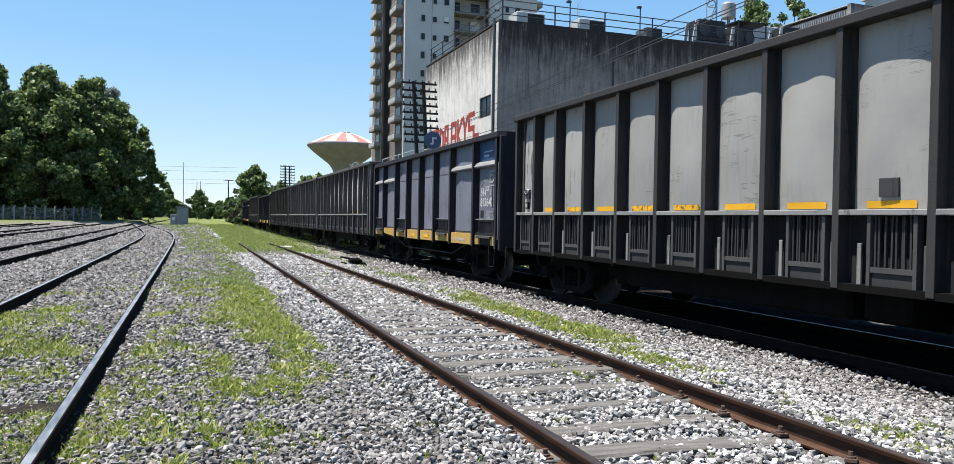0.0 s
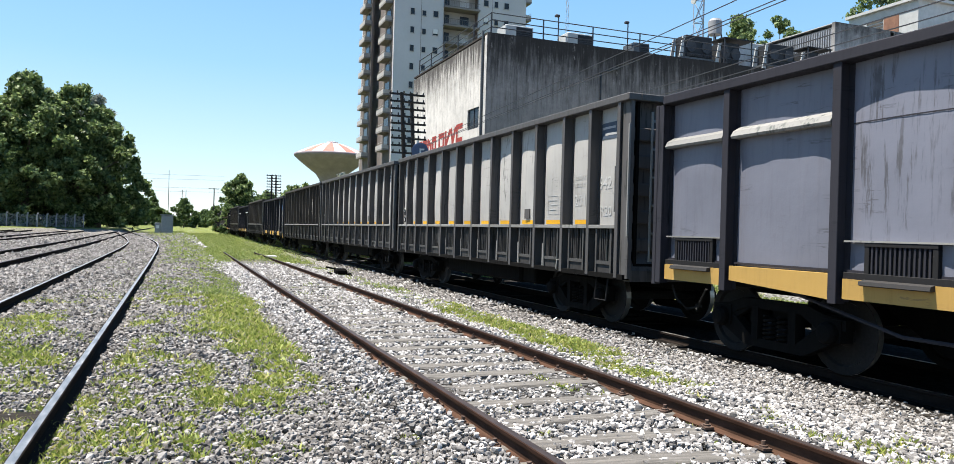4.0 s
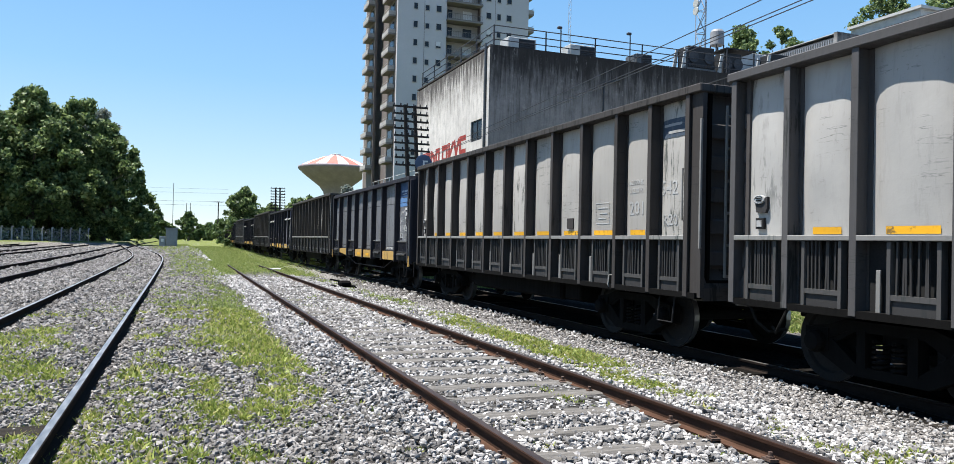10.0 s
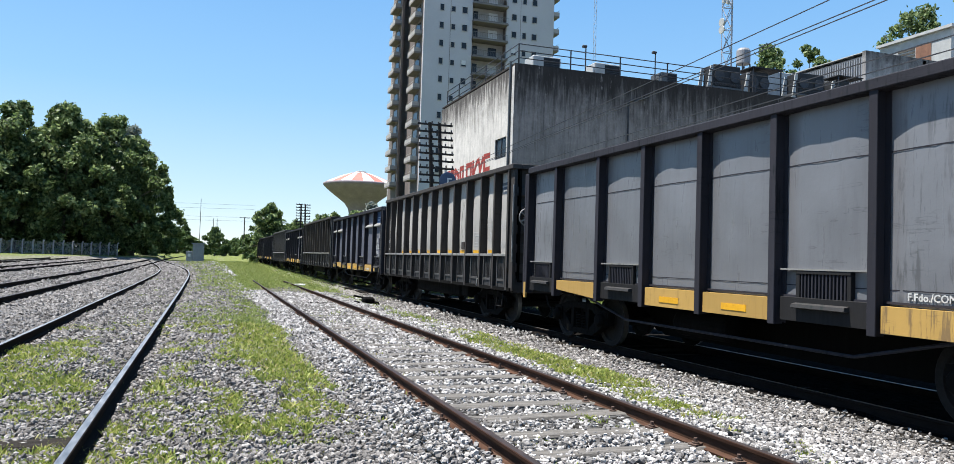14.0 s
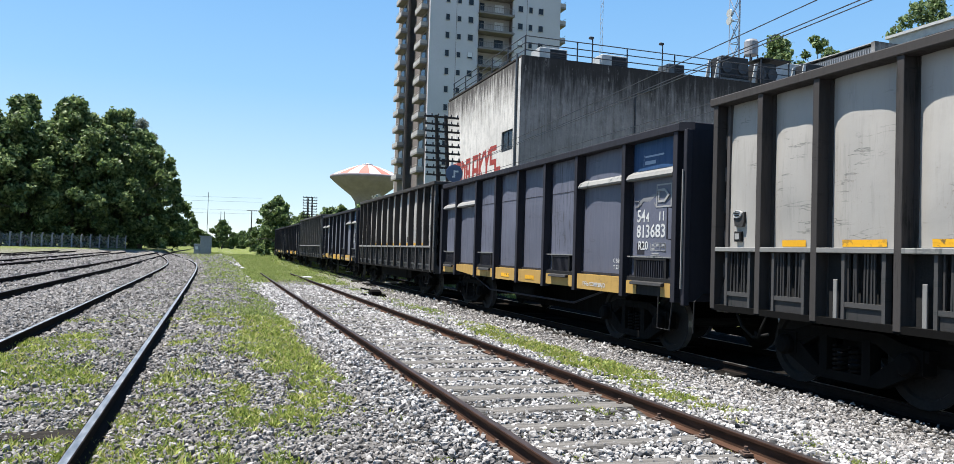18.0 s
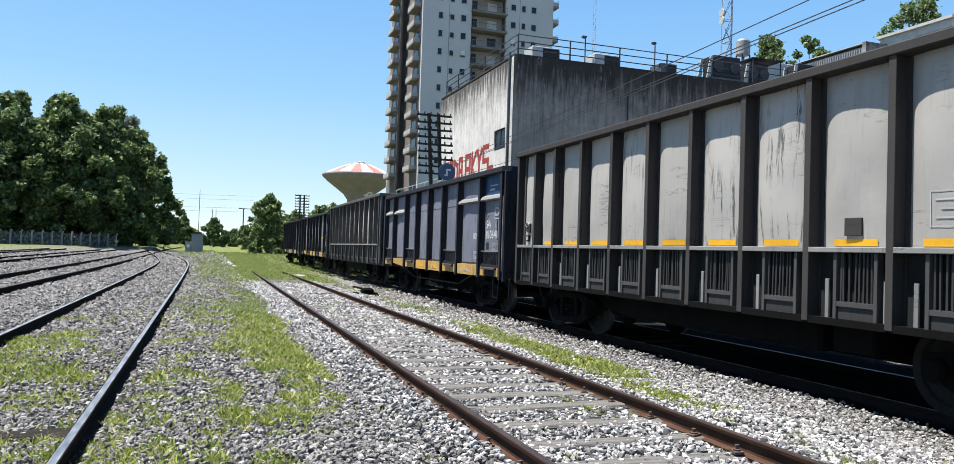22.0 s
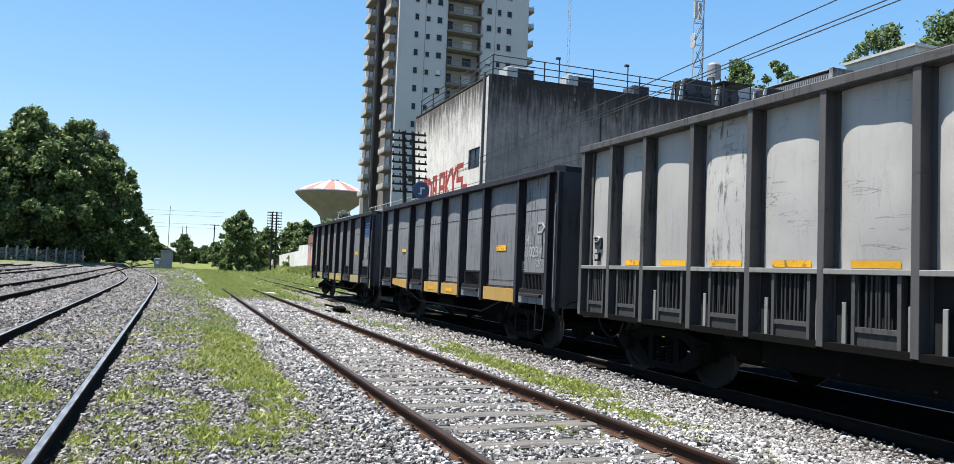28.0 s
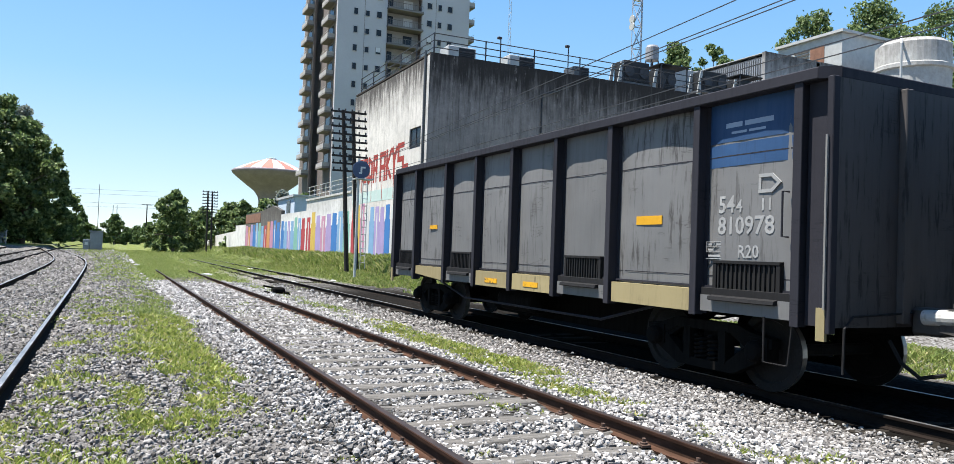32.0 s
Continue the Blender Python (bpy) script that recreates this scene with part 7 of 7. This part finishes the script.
def stone_field(spots, sizes, name, mat, label, shape):
    """Angular ballast stones: many, joined, as nobody could count them."""
    base, tri = shape
    nv = len(base)
    n = len(spots)
    kinds = np.stack([base * (1 + nrg.uniform(-0.36, 0.26, (nv, 1))) + nrg.uniform(-0.13, 0.13, (nv, 3)) for _ in range(24)])
    b = kinds[nrg.integers(0, 24, n)]
    sc = np.stack([nrg.uniform(0.8, 1.6, n), nrg.uniform(0.6, 1.1, n), nrg.uniform(0.6, 1.1, n)], 1) * np.array(sizes)[:, None]
    b = b * sc[:, None, :]
    a = nrg.uniform(0, 2 * np.pi, n)
    tilt = nrg.normal(0, 0.35, n)
    ct, st = np.cos(tilt)[:, None], np.sin(tilt)[:, None]
    bx, bz = b[:, :, 0] * ct + b[:, :, 2] * st, -b[:, :, 0] * st + b[:, :, 2] * ct
    ca, sa = np.cos(a)[:, None], np.sin(a)[:, None]
    v = np.stack([bx * ca - b[:, :, 1] * sa, bx * sa + b[:, :, 1] * ca, bz], 2) + np.array(spots)[:, None, :]
    me = bpy.data.meshes.new(name)
    nf = len(tri) * n
    me.vertices.add(nv * n)
    me.vertices.foreach_set("co", v.astype(np.float32).ravel())
    idx = (tri[None] + nv * np.arange(n)[:, None, None]).astype(np.int32).ravel()
    me.loops.add(nf * 3)
    me.loops.foreach_set("vertex_index", idx)
    me.polygons.add(nf)
    me.polygons.foreach_set("loop_start", np.arange(0, nf * 3, 3, dtype=np.int32))
    me.polygons.foreach_set("use_smooth", [False] * nf)
    me.update(calc_edges=True)
    me.materials.append(mat)
    return tagged(new(name, me), label, "ballast", kind="stuff")


MID_TIES = [-1.5 + 0.62 * k for k in range(67)]


pale, dull = ([], []), ([], [])
for x0, x1, y0, y1, dens, size in ((-4.2, 7.2, 2.2, 7.5, 930, 0.0212), (-4.6, 7.4, 7.5, 13, 570, 0.0245), (-5.0, 7.4, 13, 21, 300, 0.032), (-5.5, 7.4, 21, 34, 145, 0.043), (-10, -3.5, 8, 21, 190, 0.036), (-12, -3, 21, 50, 75, 0.05), (-18, -2, 50, 95, 26, 0.075), (-3, 1.6, 34, 60, 60, 0.058), (-6, 2, 60, 110, 20, 0.095)):
    xs, ys = scatter(x0, x1, y0, y1, dens)
    for x, y in zip(xs, ys):
        if x > 0 and x > 1.5 + y * 1.6:
            continue
        if x < -0.9 - y * 0.25:
            continue
        g = turf(x, y)
        if rng.random() < g * 1.05 - 0.32:
            continue
        if x > 6.65 + 0.4 * rng.random():
            continue
        c = chalky(x, y)
        s = size * rng.uniform(0.65, 1.35) * (1.0 if c > 0.5 else 0.9)
        z = ground_z(x, y) + s * rng.uniform(-0.3, 0.85)
        u = abs(abs(x - mid_x(y)) - GAUGE / 2)
        if u < 0.10:
            continue
        if abs(x - mid_x(y)) < 1.35:
            z = mid_z(y) - 0.14 + rng.uniform(-0.024, 0.024)
            if abs(x - mid_x(y)) > 0.93:
                z += 0.035
            elif min(abs(y - q) for q in MID_TIES) < 0.10 and rng.random() < 0.4 + 0.5 * smooth(5.5, 7.5, y):
                continue
        if abs(abs(x - left_x(y)) - GAUGE / 2) < 0.085 or abs(abs(x - second_x(y)) - GAUGE / 2) < 0.2 or abs(abs(x - third_x(y)) - GAUGE / 2) < 0.22 or abs(abs(x - fourth_x(y)) - GAUGE / 2) < 0.25:
            continue
        tgt = pale if rng.random() < c else dull
        tgt[0].append((x, y, z))
        tgt[1].append(s)
for pile, name, cols, label in ((pale, "ballast", ((0.10, 0.094, 0.09), (0.24, 0.227, 0.219), (0.41, 0.39, 0.374), (0.60, 0.578, 0.556)), "pale grey crushed-stone ballast around the rails"),
                                (dull, "loose_stones", ((0.075, 0.068, 0.063), (0.165, 0.152, 0.141), (0.25, 0.232, 0.217), (0.40, 0.376, 0.354)), "dull greyish loose stones among weeds")):
    mat = varied(name + "_stone", cols, 0.95, "island", 60.0, 0.2)
    spots, sizes = np.array(pile[0]), np.array(pile[1])
    close = spots[:, 1] < 11.0
    stone_field(spots[close], sizes[close], name, mat, label, PEBBLE)
    stone_field(spots[~close], sizes[~close] * 1.15, name, mat, label, OCTA)

MAT_BLADE = leaf_material("grass_blade", ((0.085, 0.12, 0.024), (0.165, 0.215, 0.042), (0.275, 0.325, 0.065), (0.37, 0.40, 0.10), (0.42, 0.36, 0.18)))
MAT_MEADOW = leaf_material("meadow_blade", ((0.10, 0.145, 0.035), (0.17, 0.22, 0.055), (0.25, 0.30, 0.085), (0.36, 0.36, 0.15)))
MAT_WEED = leaf_material("rank_weed_leaf", ((0.085, 0.125, 0.028), (0.16, 0.215, 0.048), (0.25, 0.295, 0.08), (0.33, 0.30, 0.14)))


def grass_field(x0, x1, y0, y1, dens, tall, name, label, mat=None, blades=5, spread=0.03, low=0.30, high=0.85):
    """Tufts of several blades each; the thicker the turf, the more of them."""
    xs, ys = scatter(x0, x1, y0, y1, dens)
    keep = []
    for x, y in zip(xs, ys):
        if x > 0 and x > 2.5 + y * 1.75 or x < -0.9 - y * 0.25:
            continue
        g = turf(x, y)
        if rng.random() < smooth(low, high, g):
            keep.append((x, y, ground_z(x, y) - 0.005, min(1.0, g)))
    p = np.repeat(np.array(keep), blades, 0)
    n = len(p)
    big = np.repeat(nrg.uniform(0.35, 1.15, n // blades), blades)
    p[:, :2] += nrg.normal(0, spread, (n, 2))
    a = nrg.uniform(0, 2 * np.pi, n)
    h = tall * big * nrg.uniform(0.45, 1.1, n) * (0.55 + 0.5 * p[:, 3])
    wd = h * nrg.uniform(0.09, 0.22, n) + 0.0025
    lean = nrg.normal(0, 0.6, (n, 2)) * h[:, None]
    side = np.stack([np.cos(a), np.sin(a)], 1) * wd[:, None]
    b = p[:, :3]
    v = np.zeros((n, 4, 3))
    v[:, 0, :2], v[:, 0, 2] = b[:, :2] - side, b[:, 2]
    v[:, 1, :2], v[:, 1, 2] = b[:, :2] + side, b[:, 2]
    v[:, 2, :2], v[:, 2, 2] = b[:, :2] + lean * 0.45 + side * 0.7, b[:, 2] + h * 0.62
    v[:, 3, :2], v[:, 3, 2] = b[:, :2] + lean, b[:, 2] + h
    me = quads(v.reshape(-1, 3), n, mat or MAT_BLADE)
    me.name = name
    return tagged(new(name, me), label, "grass", kind="stuff")


grass_field(-4, 7, 2.2, 8, 1250, 0.056, "grass", "short green grass and weeds among the stones")
grass_field(-4, 7, 8, 16, 680, 0.075, "grass", "short green grass and weeds among the stones", spread=0.045)
grass_field(-4, 8, 16, 34, 230, 0.09, "grass", "short green grass and weeds between the tracks", MAT_MEADOW, spread=0.07)
grass_field(-3, 15, 34, 85, 38, 0.13, "grass", "rough meadow grass beside the line", MAT_MEADOW, spread=0.14)
grass_field(-3, 15, 85, 135, 14, 0.2, "grass", "rough meadow grass beside the line", MAT_MEADOW, spread=0.25)
grass_field(11.2, 15, 2, 22, 150, 0.12, "weeds", "sunlit weeds on the far side of the train", MAT_WEED, 7, 0.1)
grass_field(10.4, 15, 22, 62, 120, 0.2, "weeds", "tall rank weeds on the bank below the wall", MAT_WEED, 7, 0.12)
grass_field(12.6, 15, 30, 96, 45, 0.42, "weeds", "tall rank weeds on the bank below the wall", MAT_WEED, 9, 0.2)

# ---------------------------------------------------------------- sleepers
lay_ties(mid_track, mid_x, mid_z, -1.5, 40, TIES, 0.62, 0.026, 20, 0.05)
lay_ties(left_track, lambda y: left_x(y) - 0.42, lambda y: 0.11, 6.35, 7.0, DARK_TIES, 5.0, 0.012)
lay_ties(left_track, left_x, lambda y: 0.11, 10.8, 40, TIES, 1.55, -0.028)
lay_ties(train_track, lambda y: TRAIN_X, lambda y: TRAIN_Z, 2, 60, DARK_TIES, 0.65, 0.0)


# ---------------------------------------------------------------- movement
def run(t):
    """How far the train has rolled after t seconds: it gathers a little speed."""
    return 4.85 * t + 0.0115 * t * t + 0.3 * smooth(0, 3, t)


def motions():
    seconds = [0.5 * k for k in range(7)] + [2.0 * k for k in range(2, 17)]
    for k, wagon in train.items():
        walk(wagon, [(t, pose(TRAIN_X, ends[k] - run(t), TRAIN_Z)) for t in seconds])
    # wheels roll without slipping; every row is less than a quarter turn on
    ticks = [0.1 * k for k in range(321)]
    spin = [(t, math.degrees(run(t) / 0.452)) for t in ticks]
    for wagon in train.values():
        for axle in [o for o in wagon.children_recursive if o.name.startswith("wheelset")]:
            at = axle.matrix_basis.translation.copy()
            walk(axle, [(t, pose(*at, a)) for t, a in spin])


motions()
